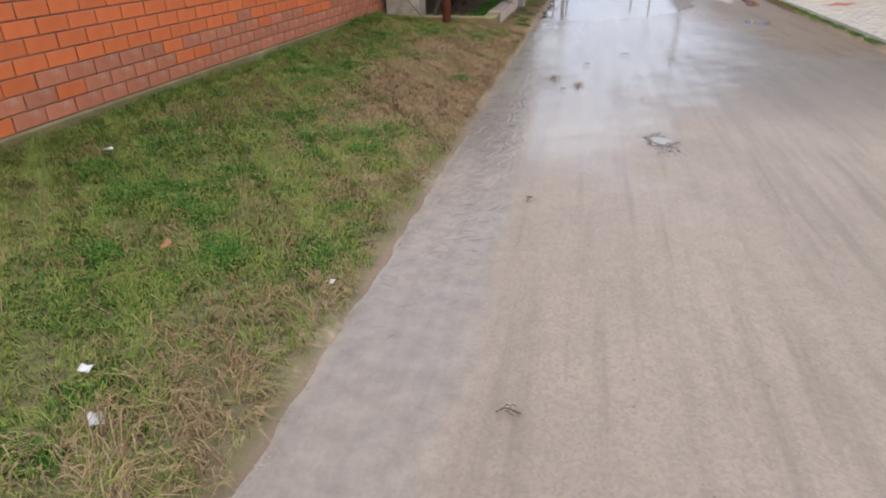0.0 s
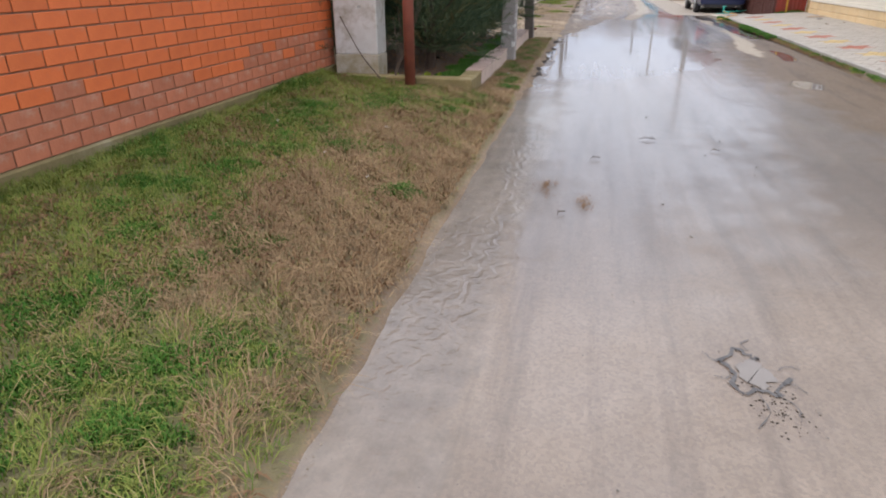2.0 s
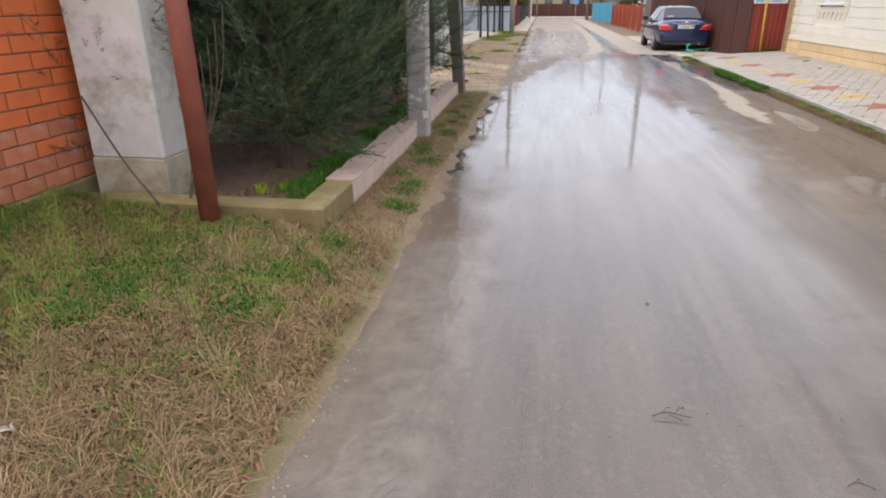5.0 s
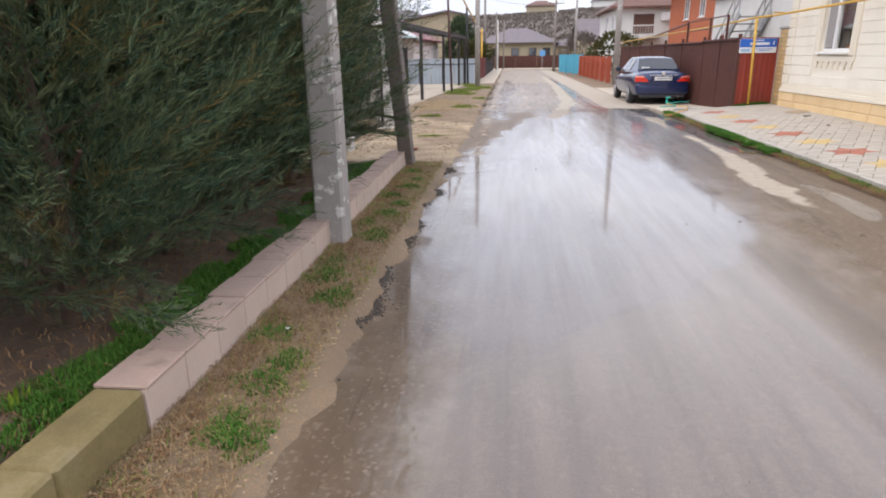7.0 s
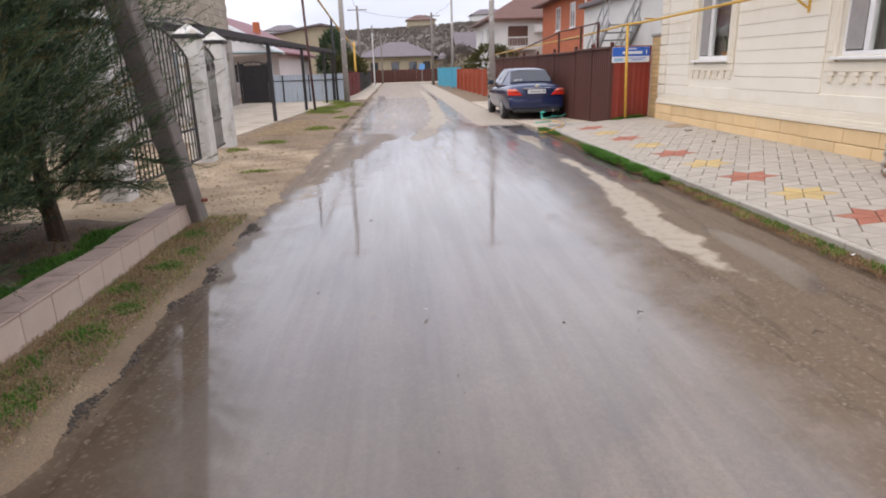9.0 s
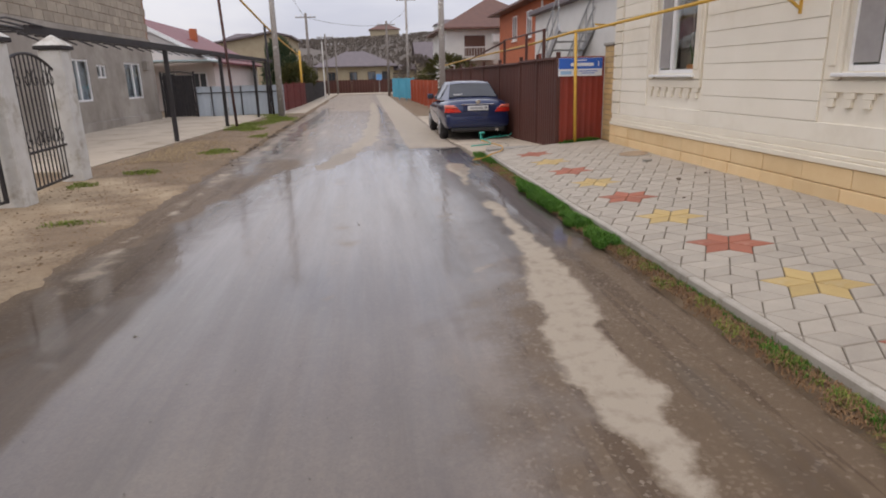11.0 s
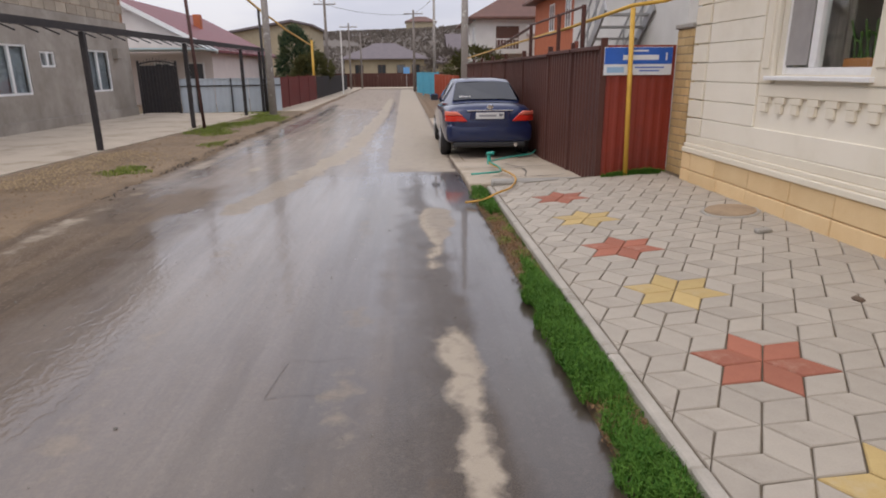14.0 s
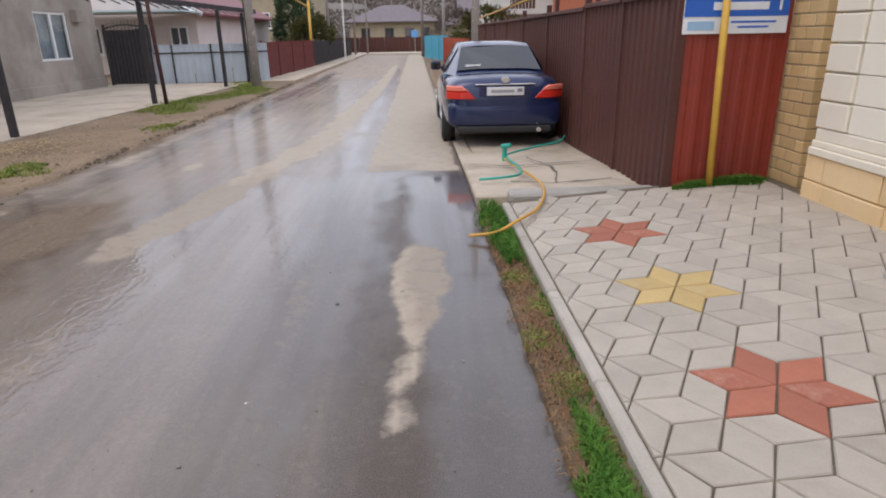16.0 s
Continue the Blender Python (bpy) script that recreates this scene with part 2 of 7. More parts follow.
    l.new(math_node(n, l, "SUBTRACT", 0.5, math_node(n, l, "MULTIPLY", mud, 0.32)), p.inputs["Specular IOR Level"])
    return m


def ground_material():
    m, n, l, p = nodes_of("bare_earth")
    pos = n.new("ShaderNodeNewGeometry").outputs["Position"]
    a, b, g = noise_node(n, l, 1.3, 6, pos, 0.65), noise_node(n, l, 22, 4, pos), noise_node(n, l, 90, 2, pos)
    soil = mix_node(n, l, ramp_node(n, l, a, 0.35, 0.65), (0.17, 0.108, 0.062), (0.30, 0.205, 0.12))
    soil = mix_node(n, l, ramp_node(n, l, g, 0.35, 0.7), soil, (0.18, 0.14, 0.10))
    grass = mix_node(n, l, b, (0.09, 0.10, 0.035), (0.21, 0.17, 0.08))
    sand = mix_node(n, l, ramp_node(n, l, a, 0.3, 0.7), (0.29, 0.205, 0.125), (0.47, 0.37, 0.25))
    edge = math_node(n, l, "MULTIPLY", math_node(n, l, "SUBTRACT", b, 0.5), 0.8)
    c = mix_node(n, l, ramp_node(n, l, math_node(n, l, "ADD", attr(n, "green"), edge), 0.3, 0.7), soil, grass)
    c = mix_node(n, l, ramp_node(n, l, math_node(n, l, "ADD", attr(n, "sand"), edge), 0.3, 0.7), c, sand)
    # far hill greyed: the haze of distance is mixed into its colour
    c = mix_node(n, l, attr(n, "hill"), c, mix_node(n, l, noise_node(n, l, 0.09, 6, pos, 0.7), (0.115, 0.10, 0.09), (0.175, 0.15, 0.128)))
    l.new(c, p.inputs["Base Color"])
    p.inputs["Roughness"].default_value = 0.9
    l.new(bump_node(n, l, math_node(n, l, "ADD", b, math_node(n, l, "MULTIPLY", g, 0.4)), 0.7, 0.02), p.inputs["Normal"])
    return m


ROAD = road_material()
EARTH = ground_material()
BRICK = mat("orange_brick", (0.72, 0.18, 0.05), (0.63, 0.14, 0.04), 0.75, 6, 90, 0.4, vary=0.09, stain=(0.56, 0.24, 0.13), stain_at=(0.56, 0.78), stain_scale=3)
BRICK_PALE = mat("weathered_brick", (0.56, 0.20, 0.105), (0.44, 0.14, 0.07), 0.85, 6, 90, 0.5, vary=0.13, stain=(0.54, 0.33, 0.23), stain_at=(0.54, 0.8), stain_scale=4)
BRICK_JOIN = mat("orange_brick_far", (0.72, 0.18, 0.05), (0.63, 0.14, 0.04), 0.75, 6, 90, 0.4, island=True, vary=0.16)
MORTAR = mat("brownish_mortar", (0.36, 0.20, 0.125), (0.27, 0.145, 0.09), 0.9, 8, 120, 0.5)
CONCRETE = mat("grey_concrete", (0.42, 0.40, 0.36), (0.30, 0.285, 0.26), 0.85, 2.5, 70, 0.4, stain=(0.23, 0.21, 0.18), stain_at=(0.58, 0.8))
POLE_C = mat("pole_concrete", (0.40, 0.37, 0.345), (0.30, 0.275, 0.255), 0.85, 5, 90, 0.6, stain=(0.66, 0.65, 0.62), stain_at=(0.57, 0.63), stain_scale=5)
STRUT_C = mat("dark_concrete", (0.25, 0.22, 0.20), (0.17, 0.15, 0.135), 0.9, 5, 90, 0.5)
PAVING = mat("pale_concrete_slab", (0.54, 0.465, 0.375), (0.43, 0.365, 0.285), 0.85, 0.8, 70, 0.3, stain=(0.33, 0.265, 0.195), stain_at=(0.50, 0.68), stain_scale=0.9)
WHITEWASH = mat("whitewash", (0.70, 0.69, 0.66), (0.58, 0.56, 0.52), 0.85, 4, 80, 0.5, stain=(0.40, 0.36, 0.29), stain_at=(0.52, 0.68), stain_scale=2.6)
MOSSY = mat("mossy_concrete", (0.25, 0.195, 0.085), (0.165, 0.13, 0.055), 0.9, 4, 80, 0.5, stain=(0.31, 0.26, 0.15), stain_at=(0.55, 0.7))
PINK = mat("pinkish_tile", (0.62, 0.50, 0.43), (0.56, 0.44, 0.37), 0.55, 3, 60, 0.15, stain=(0.42, 0.34, 0.28), stain_at=(0.6, 0.8), vary=0.05)
CAP = mat("pink_cap_tile", (0.47, 0.34, 0.28), (0.38, 0.28, 0.23), 0.7, 3, 60, 0.3, stain=(0.24, 0.19, 0.15), stain_at=(0.55, 0.72), stain_scale=4, vary=0.06)
RUST = mat("rusty_pipe", (0.26, 0.075, 0.045), (0.18, 0.05, 0.035), 0.7, 5, 90, 0.3)
BLACK = mat("black_metal", (0.035, 0.033, 0.036), (0.05, 0.045, 0.045), 0.55, 6, 60, 0.1)
BROWN = mat("brown_sheet_metal", (0.105, 0.045, 0.036), (0.085, 0.037, 0.031), 0.5, 1.5, 60, 0.08)
REDSHEET = mat("red_sheet_metal", (0.27, 0.036, 0.020), (0.23, 0.03, 0.018), 0.45, 1.5, 60, 0.08, stain=(0.19, 0.03, 0.02), stain_at=(0.55, 0.75))
CREAM = mat("cream_cladding", (0.85, 0.80, 0.695), (0.81, 0.76, 0.65), 0.7, 1.6, 120, 0.12, stain=(0.74, 0.68, 0.56), stain_at=(0.55, 0.8), stain_scale=0.8)
CREAM2 = mat("cream_trim", (0.81, 0.75, 0.63), (0.76, 0.70, 0.58), 0.7, 2, 120, 0.12)
PLINTH = mat("ochre_plinth_stone", (0.79, 0.59, 0.34), (0.73, 0.52, 0.28), 0.75, 3, 90, 0.25, vary=0.09)
YBRICK = mat("yellow_brick", (0.62, 0.44, 0.22), (0.54, 0.37, 0.17), 0.8, 5, 90, 0.3, vary=0.12)
PVC = plain("white_pvc", (0.80, 0.80, 0.80), 0.35)
GASPIPE = mat("yellow_pipe_paint", (0.66, 0.40, 0.06), (0.55, 0.32, 0.05), 0.5, 6, 80, 0.15)
TILE = mat("grey_paving_tile", (0.435, 0.39, 0.33), (0.37, 0.33, 0.28), 0.75, 5, 110, 0.3, vary=0.07, stain=(0.31, 0.27, 0.215), stain_at=(0.55, 0.75), stain_scale=3)
TILE_J = mat("grey_paving_tile_far", (0.435, 0.39, 0.33), (0.37, 0.33, 0.28), 0.75, 5, 110, 0.3, island=True, vary=0.07)
TILE_R = mat("terracotta_tile", (0.40, 0.145, 0.09), (0.32, 0.11, 0.07), 0.75, 5, 110, 0.3, vary=0.12, stain=(0.50, 0.30, 0.22), stain_at=(0.55, 0.75), stain_scale=4)
TILE_Y = mat("yellow_tile", (0.54, 0.40, 0.175), (0.46, 0.33, 0.14), 0.75, 5, 110, 0.3, vary=0.10, stain=(0.50, 0.42, 0.28), stain_at=(0.55, 0.75), stain_scale=4)
JOINT = mat("dirty_joint", (0.10, 0.08, 0.058), (0.17, 0.14, 0.10), 0.95, 8, 100, 0.4)
KERB = mat("kerb_concrete", (0.46, 0.425, 0.375), (0.36, 0.33, 0.285), 0.85, 4, 90, 0.4, stain=(0.25, 0.22, 0.17), stain_at=(0.56, 0.72), stain_scale=3, vary=0.08)
BARK = mat("conifer_bark", (0.10, 0.065, 0.045), (0.06, 0.04, 0.03), 0.95, 12, 80, 0.6)


def leaf_material(name, a, b, rough=0.65, spread=0.35):
    m, n, l, p = nodes_of(name)
    r = n.new("ShaderNodeNewGeometry").outputs["Random Per Island"]
    pos = n.new("ShaderNodeNewGeometry").outputs["Position"]
    big = noise_node(n, l, 1.6, 3, pos)
    f = math_node(n, l, "ADD", math_node(n, l, "MULTIPLY", r, 0.6), math_node(n, l, "MULTIPLY", big, 0.5))
    l.new(mix_node(n, l, ramp_node(n, l, f, 0.25, 0.85), a, b), p.inputs["Base Color"])
    p.inputs["Roughness"].default_value = rough
    p.inputs["Specular IOR Level"].default_value = 0.12
    return m


CONIFER = leaf_material("cypress_foliage", (0.022, 0.056, 0.042), (0.14, 0.175, 0.082))
CONIFER_DRY = leaf_material("browned_cypress", (0.11, 0.10, 0.04), (0.20, 0.15, 0.06))
GRASS = leaf_material("green_grass_blade", (0.09, 0.15, 0.025), (0.28, 0.305, 0.075))
GRASS_VIVID = leaf_material("lush_grass_blade", (0.035, 0.115, 0.016), (0.105, 0.22, 0.035))
STRAW = leaf_material("dry_grass_blade", (0.165, 0.10, 0.056), (0.42, 0.30, 0.165), 0.8)
LITTER = leaf_material("brown_leaf_litter", (0.16, 0.09, 0.05), (0.30, 0.185, 0.10), 0.9)


def glass_material(name, tint=(0.05, 0.06, 0.07), rough=0.03):
    m, n, l, p = nodes_of(name)
    p.inputs["Base Color"].default_value = (*tint, 1)
    p.inputs["Roughness"].default_value = rough
    p.inputs["IOR"].default_value = 1.75
    p.inputs["Coat Weight"].default_value = 1.0
    p.inputs["Coat Roughness"].default_value = 0.02
    return m


GLASS = glass_material("window_glass")
for m_ in (BLACK, BROWN):
    m_.node_tree.nodes["Principled BSDF"].inputs["Specular IOR Level"].default_value = 0.22

# ---- geometry helpers ----
def part(name, bm, material, parent=None, label="", smooth=False):
    """Links a bmesh as one mesh object, under a thing or a part."""
    me = bpy.data.meshes.new(name)
    bm.to_mesh(me); bm.free()
    if smooth:
        me.polygons.foreach_set("use_smooth", [True] * len(me.polygons))
    me.materials.append(material)
    ob = new(name, me)
    ob.parent = parent
    if label:
        ob["label"] = label
    return ob


def raw(name, verts, faces, material, parent=None):
    me = bpy.data.meshes.new(name)
    me.from_pydata(verts, [], faces)
    me.materials.append(material)
    ob = new(name, me)
    ob.parent = parent
    return ob


def thing(name, m, label, category, group="", kind=""):
    e = new(name)
    e.matrix_basis = m
    return tagged(e, label, category, group, kind)


def box(bm, x0, x1, y0, y1, z0, z1, bevel=0.0, m=None):
    r = bmesh.ops.create_cube(bm, size=1.0)
    vs = r["verts"]
    for v in vs:
        v.co = Vector((x0 + (v.co.x + 0.5) * (x1 - x0), y0 + (v.co.y + 0.5) * (y1 - y0), z0 + (v.co.z + 0.5) * (z1 - z0)))
    if bevel:
        es = list({e for v in vs for e in v.link_edges})
        r = bmesh.ops.bevel(bm, geom=es, offset=bevel, segments=1, affect="EDGES")
        vs = r["verts"]
    if m is not None:
        bmesh.ops.transform(bm, matrix=m, verts=list({v for v in vs}))
    return vs


def B(x0, x1, y0, y1, z0, z1, bevel=0.0):
    bm = bmesh.new(); box(bm, x0, x1, y0, y1, z0, z1, bevel)
    return bm


def rod(bm, a, b, r0, r1=None, seg=8):
    a, b = Vector(a), Vector(b)
    d = b - a
    m = Matrix.Translation((a + b) / 2) @ d.to_track_quat("Z", "Y").to_matrix().to_4x4()
    bmesh.ops.create_cone(bm, cap_ends=True, segments=seg, radius1=r0, radius2=r0 if r1 is None else r1, depth=d.length, matrix=m)


def bar(bm, a, b, w, d, up=(0, 0, 1), w2=None, d2=None):
    """A square bar from a to b, that may taper."""
    a, b = Vector(a), Vector(b)
    z = (b - a).normalized()
    x = Vector(up).cross(z)
    x = x.normalized() if x.length > 1e-3 else Vector((1, 0, 0))
    y = z.cross(x)
    w2, d2 = w if w2 is None else w2, d if d2 is None else d2
    vs = [bm.verts.new(p + x * sx * ww / 2 + y * sy * dd / 2) for p, ww, dd in ((a, w, d), (b, w2, d2)) for sx, sy in ((-1, -1), (1, -1), (1, 1), (-1, 1))]
    for f in ((3, 2, 1, 0), (4, 5, 6, 7), (0, 1, 5, 4), (1, 2, 6, 5), (2, 3, 7, 6), (3, 0, 4, 7)):
        bm.faces.new([vs[i] for i in f])


def tube(bm, pts, r, seg=8):
    """A round tube along a line of places."""
    pts = [Vector(p) for p in pts]
    rings = []
    for i, p in enumerate(pts):
        d = (pts[min(i + 1, len(pts) - 1)] - pts[max(i - 1, 0)]).normalized()
        x = d.cross(Vector((0, 0, 1)))
        x = x.normalized() if x.length > 0.05 else Vector((1, 0, 0))
        y = d.cross(x)
        rings.append([bm.verts.new(p + (x * math.cos(a) + y * math.sin(a)) * r) for a in (2 * math.pi * k / seg for k in range(seg))])
    for A, C in zip(rings, rings[1:]):
        for k in range(seg):
            bm.faces.new((A[k], A[(k + 1) % seg], C[(k + 1) % seg], C[k]))
    bm.faces.new(rings[0][::-1]); bm.faces.new(rings[-1])


def spline(ctrl, n=10):
    """A smooth line through the places given."""
    c = [Vector(p) for p in ctrl]
    c = [c[0] * 2 - c[1]] + c + [c[-1] * 2 - c[-2]]
    out = []
    for i in range(1, len(c) - 2):
        for k in range(n):
            t = k / n
            out.append(0.5 * ((2 * c[i]) + (c[i + 1] - c[i - 1]) * t + (2 * c[i - 1] - 5 * c[i] + 4 * c[i + 1] - c[i + 2]) * t * t + (3 * c[i] - c[i - 1] - 3 * c[i + 1] + c[i + 2]) * t ** 3))
    out.append(c[-2])
    return out


def add_attr(ob, name, values):
    a = ob.data.attributes.new(name, "FLOAT", "POINT")
    a.data.foreach_set("value", np.asarray(values, dtype=np.float32))


def grid_mesh(name, xs, ys, zfun, material):
    X, Y = np.meshgrid(xs, ys)
    Z = zfun(X, Y)
    v = np.stack([X.ravel(), Y.ravel(), Z.ravel()], 1)
    nx, ny = len(xs), len(ys)
    i = (np.arange(ny - 1)[:, None] * nx + np.arange(nx - 1)[None]).ravel()
    f = np.stack([i, i + 1, i + nx + 1, i + nx], 1)
    me = bpy.data.meshes.new(name)
    me.from_pydata(v.tolist(), [], f.tolist())
    me.polygons.foreach_set("use_smooth", [True] * len(f))
    me.materials.append(material)
    return new(name, me), X.ravel(), Y.ravel()


def step(a, b, v):
    t = np.clip((v - a) / (b - a), 0, 1)
    return t * t * (3 - 2 * t)


def wob(x, y, s, k=0.0):
    """A cheap smooth wobble, from about -1 to 1."""
    return (np.sin(x * 1.7 * s + k) * np.cos(y * 1.3 * s - k * 2) + 0.6 * np.sin((x + y) * 2.9 * s + 1.3 * k) + 0.4 * np.cos((x - 1.7 * y) * 5.1 * s + k)) / 2


# ---- ground, road ----
def ground_height(x, y):
    d = np.clip(-0.95 - x, 0, 6)
    left = (0.015 + 0.095 * np.minimum(d, 3.0)) * (1 - step(10.5, 12.0, y)) + (0.032 + 0.006 * np.minimum(d, 3.0)) * step(10.5, 12.0, y)
    left = left - 0.075 * step(-3.3, -3.55, x) * (1 - step(8.5, 10, y)) + 0.012 * wob(x, y, 2.0) * step(0, 0.4, d)
    right = 0.03 * step(3.85, 4.1, x) - 0.10 * step(4.14, 4.2, x)
    rag = 0.3 + 0.7 * step(9.5, 12.0, y)
    xr = x + rag * (0.09 * wob(x, y, 2.1, 0.7) + 0.05 * wob(x, y, 6.5, 1.9)) - 0.06
    under = -0.10 * step(-1.06, -0.86, xr) * (1 - step(3.88, 4.0, x)) - 0.07 * step(26, 31, y) * step(-1.1, -0.9, xr) * (1 - step(10, 14, x))
    hill = (step(110, 205, y) * (11.5 + 2.2 * wob(x * 0.02, y * 0.01, 1.0, 1.0) + 0.012 * x) + 6 * step(200, 420, y)) * 1.0
    bed = -0.25 * step(10.68, 10.8, y) * (1 - step(17.6, 17.75, y)) * (1 - step(-1.72, -1.62, x)) * step(-6.1, -5.9, x)
    near = bed + np.where(x < 0, left, right) * (1 - step(60, 90, y)) * (1 - step(14, 30, np.abs(x)))
    return near + under * (1 - step(78, 82, y)) + hill


gx = np.concatenate([[-700, -400, -250, -150, -100, -70, -50, -35, -25, -18, -13, -10], np.arange(-8, -1.55, 0.15), np.arange(-1.55, -0.6, 0.04), np.arange(-0.55, 7.01, 0.15), [8, 10, 14, 20, 28, 40, 60, 90, 140, 220, 400, 700]])
gy = np.concatenate([[-500, -200, -80, -30, -12], np.arange(-6, 46, 0.1), np.arange(46, 110, 2.0), np.arange(110, 215, 5.0), [240, 300, 420, 700, 1500]])
ground, GX, GY = grid_mesh("ground", gx, gy, ground_height, EARTH)
tagged(ground, "bare earth and thin grass beside the road", "ground", kind="structure")
add_attr(ground, "green", np.clip(np.where(GX < -0.95, 0.75 * (1 - step(10.5, 12, GY)), 0.35) + 0.5 * step(34, 37, GY) * (GX < -1) * (1 - step(44, 46, GY)) + step(60, 90, GY) * 0.5 * (1 - step(100, 120, GY)) - 0.25 * step(-1.6, -1.0, GX) + 0.2 * wob(GX, GY, 0.8), 0, 1))
add_attr(ground, "hill", step(105, 125, GY))
add_attr(ground, "sand", np.clip(step(17.6, 18.4, GY) * (1 - step(23.5, 26, GY)) * (GX < 0) * (0.45 + 0.5 * step(-1.7, -2.6, GX) + 0.35 * wob(GX, GY, 1.2, 0.5)) + 0.3 * step(26, 27, GY) * (GX < 0) * (1 - step(34, 36, GY)) + 0.22 * (GX < -0.9) * step(-1.45, -1.1, GX) * (1 - step(10, 11, GY)) + 0.25 * wob(GX, GY, 2.5) * (GX < -0.9) * step(-1.6, -1.2, GX) * (1 - step(10, 11, GY)), 0, 1))

rx = np.arange(-1.32, 3.96, 0.08)
ry = np.concatenate([np.arange(-5, 34, 0.08), np.arange(34, 90, 0.5)])
road, RX, RY = grid_mesh("road", rx, ry, lambda x, y: 0.0008 * wob(x, y, 1.1) - 0.05 * step(26, 31, y), ROAD)
tagged(road, "worn wet asphalt road with silt and puddles", "road", kind="structure")


def inside(x0, x1, y0, y1, sx=0.3, sy=0.6, k=0.0, amp=0.22):
    w = amp * wob(RX, RY, 0.9, k)
    return np.minimum(np.minimum(0.5 + (RX - x0 + w) / sx, 0.5 + (x1 - RX + w) / sx), np.minimum(0.5 + (RY - y0 + 2 * w) / sy, 0.5 + (y1 - RY + 2 * w) / sy))


def between(y_at, x_left, x_right, soft=0.2, k=0.0, amp=0.1, ends=0.5):
    """1 inside a band whose two sides follow the given stations along the road, about 0.5 at its rim."""
    w = amp * wob(RX, RY, 1.4, k) + 0.5 * amp * wob(RX, RY, 4.1, k + 1.0)
    lo, hi = np.interp(RY, y_at, x_left), np.interp(RY, y_at, x_right)
    side = np.minimum(RX - lo, hi - RX) + w
    end = np.minimum(RY - y_at[0], y_at[-1] - RY) + 2 * w
    return np.clip(np.minimum(0.5 + side / soft, 0.5 + end / ends), 0, 1)


puddle = np.maximum.reduce([
    between((12.0, 12.7, 13.1, 13.6, 14.2, 14.8, 16.1, 17.5, 18.9, 21.6, 25.5, 28.0), (-0.6, -0.8, -0.88, -0.9, -0.92, -0.92, -0.9, -0.85, -0.75, -0.3, 0.5, 1.4), (0.0, 0.5, 1.05, 1.5, 1.97, 2.12, 2.2, 2.28, 2.5, 2.85, 3.05, 3.2), 0.42, 0.3, 0.16, 2.2),
    between((19.2, 20.6, 22.0, 24.5, 27.7), (3.5, 3.45, 3.42, 3.3, 3.2), (3.9, 3.95, 3.98, 4.0, 4.0), 0.25, 2.0, 0.07, 0.8) * 0.95,
    between((15.2, 15.7, 16.3, 16.9), (3.3, 3.3, 3.32, 3.4), (3.45, 3.6, 3.62, 3.5), 0.12, 0.4, 0.04, 0.3),
    between((12.3, 12.6, 13.0), (2.75, 2.72, 2.8), (3.0, 3.12, 3.05), 0.1, 1.4, 0.04, 0.2),
    between((27.3, 33, 45, 52), (2.28, 2.2, 2.4, 2.45), (2.68, 2.55, 2.62, 2.6), 0.3, 0.2, 0.12, 1.5) * 0.8,
    between((24, 30, 40, 50), (-0.75, -0.75, -0.7, -0.6), (-0.1, 0.1, 0.2, 0.0), 0.7, 0.9, 0.25, 3.0) * 0.7,
])
gutter = between((-6, 0, 3, 5.5, 8, 12.6), (-0.98, -0.97, -0.98, -0.98, -0.96, -0.95), (-0.28, -0.31, -0.36, -0.5, -0.45, -0.3), 0.14, 0.4, 0.05, 1.0)
film = between((4.5, 6, 8, 10, 12, 14, 16, 19, 23, 46), (-0.75, -0.8, -0.9, -0.95, -0.95, -0.95, -0.95, -0.8, -0.6, -0.9), (0.1, 0.7, 1.35, 1.95, 2.4, 2.5, 2.6, 3.9, 3.95, 2.7), 1.5, 1.7, 0.35, 2.5)
add_attr(road, "wet", np.clip(np.maximum(puddle, gutter * (0.58 + 0.12 * step(3, 5, RY) - 0.15 * step(5.5, 8, RY) + 0.15 * wob(RX, RY, 1.6, 0.8))), 0, 1))
add_attr(road, "sheen", np.clip(film * (1 - 0.3 * step(17, 20, RY)) * (1 - 0.85 * step(17, 20, RY) * (1 - step(27, 28, RY)) * step(2.85, 3.3, RX)) + 0.12 * wob(RX, RY, 0.7, 2.0) * film, 0, 1))
add_attr(road, "pool", np.clip(np.maximum(inside(-0.7, 2.0, 13.0, 20.0, 0.9, 2.0, 0.3), 0.6 * gutter), 0, 1))
add_attr(road, "damp", np.clip(0.25 + 0.5 * step(4.5, 8, RY) * (1 - step(28, 32, RY)) - 0.3 * step(18, 20, RY) * (1 - step(2.2, 2.6, RX)) + 0.5 * step(18, 20, RY) * (1 - step(27.6, 28, RY)) * step(2.8, 3.2, RX) + 0.15 * wob(RX, RY, 0.5), 0, 1))
add_attr(road, "flow", np.clip(gutter * (1 - 0.75 * step(6, 10, RY)) + 0.25 * step(17.5, 21, RY) * (1 - step(2.5, 3.3, RX)), 0, 1))
add_attr(road, "bed", np.clip(gutter , 0, 1))
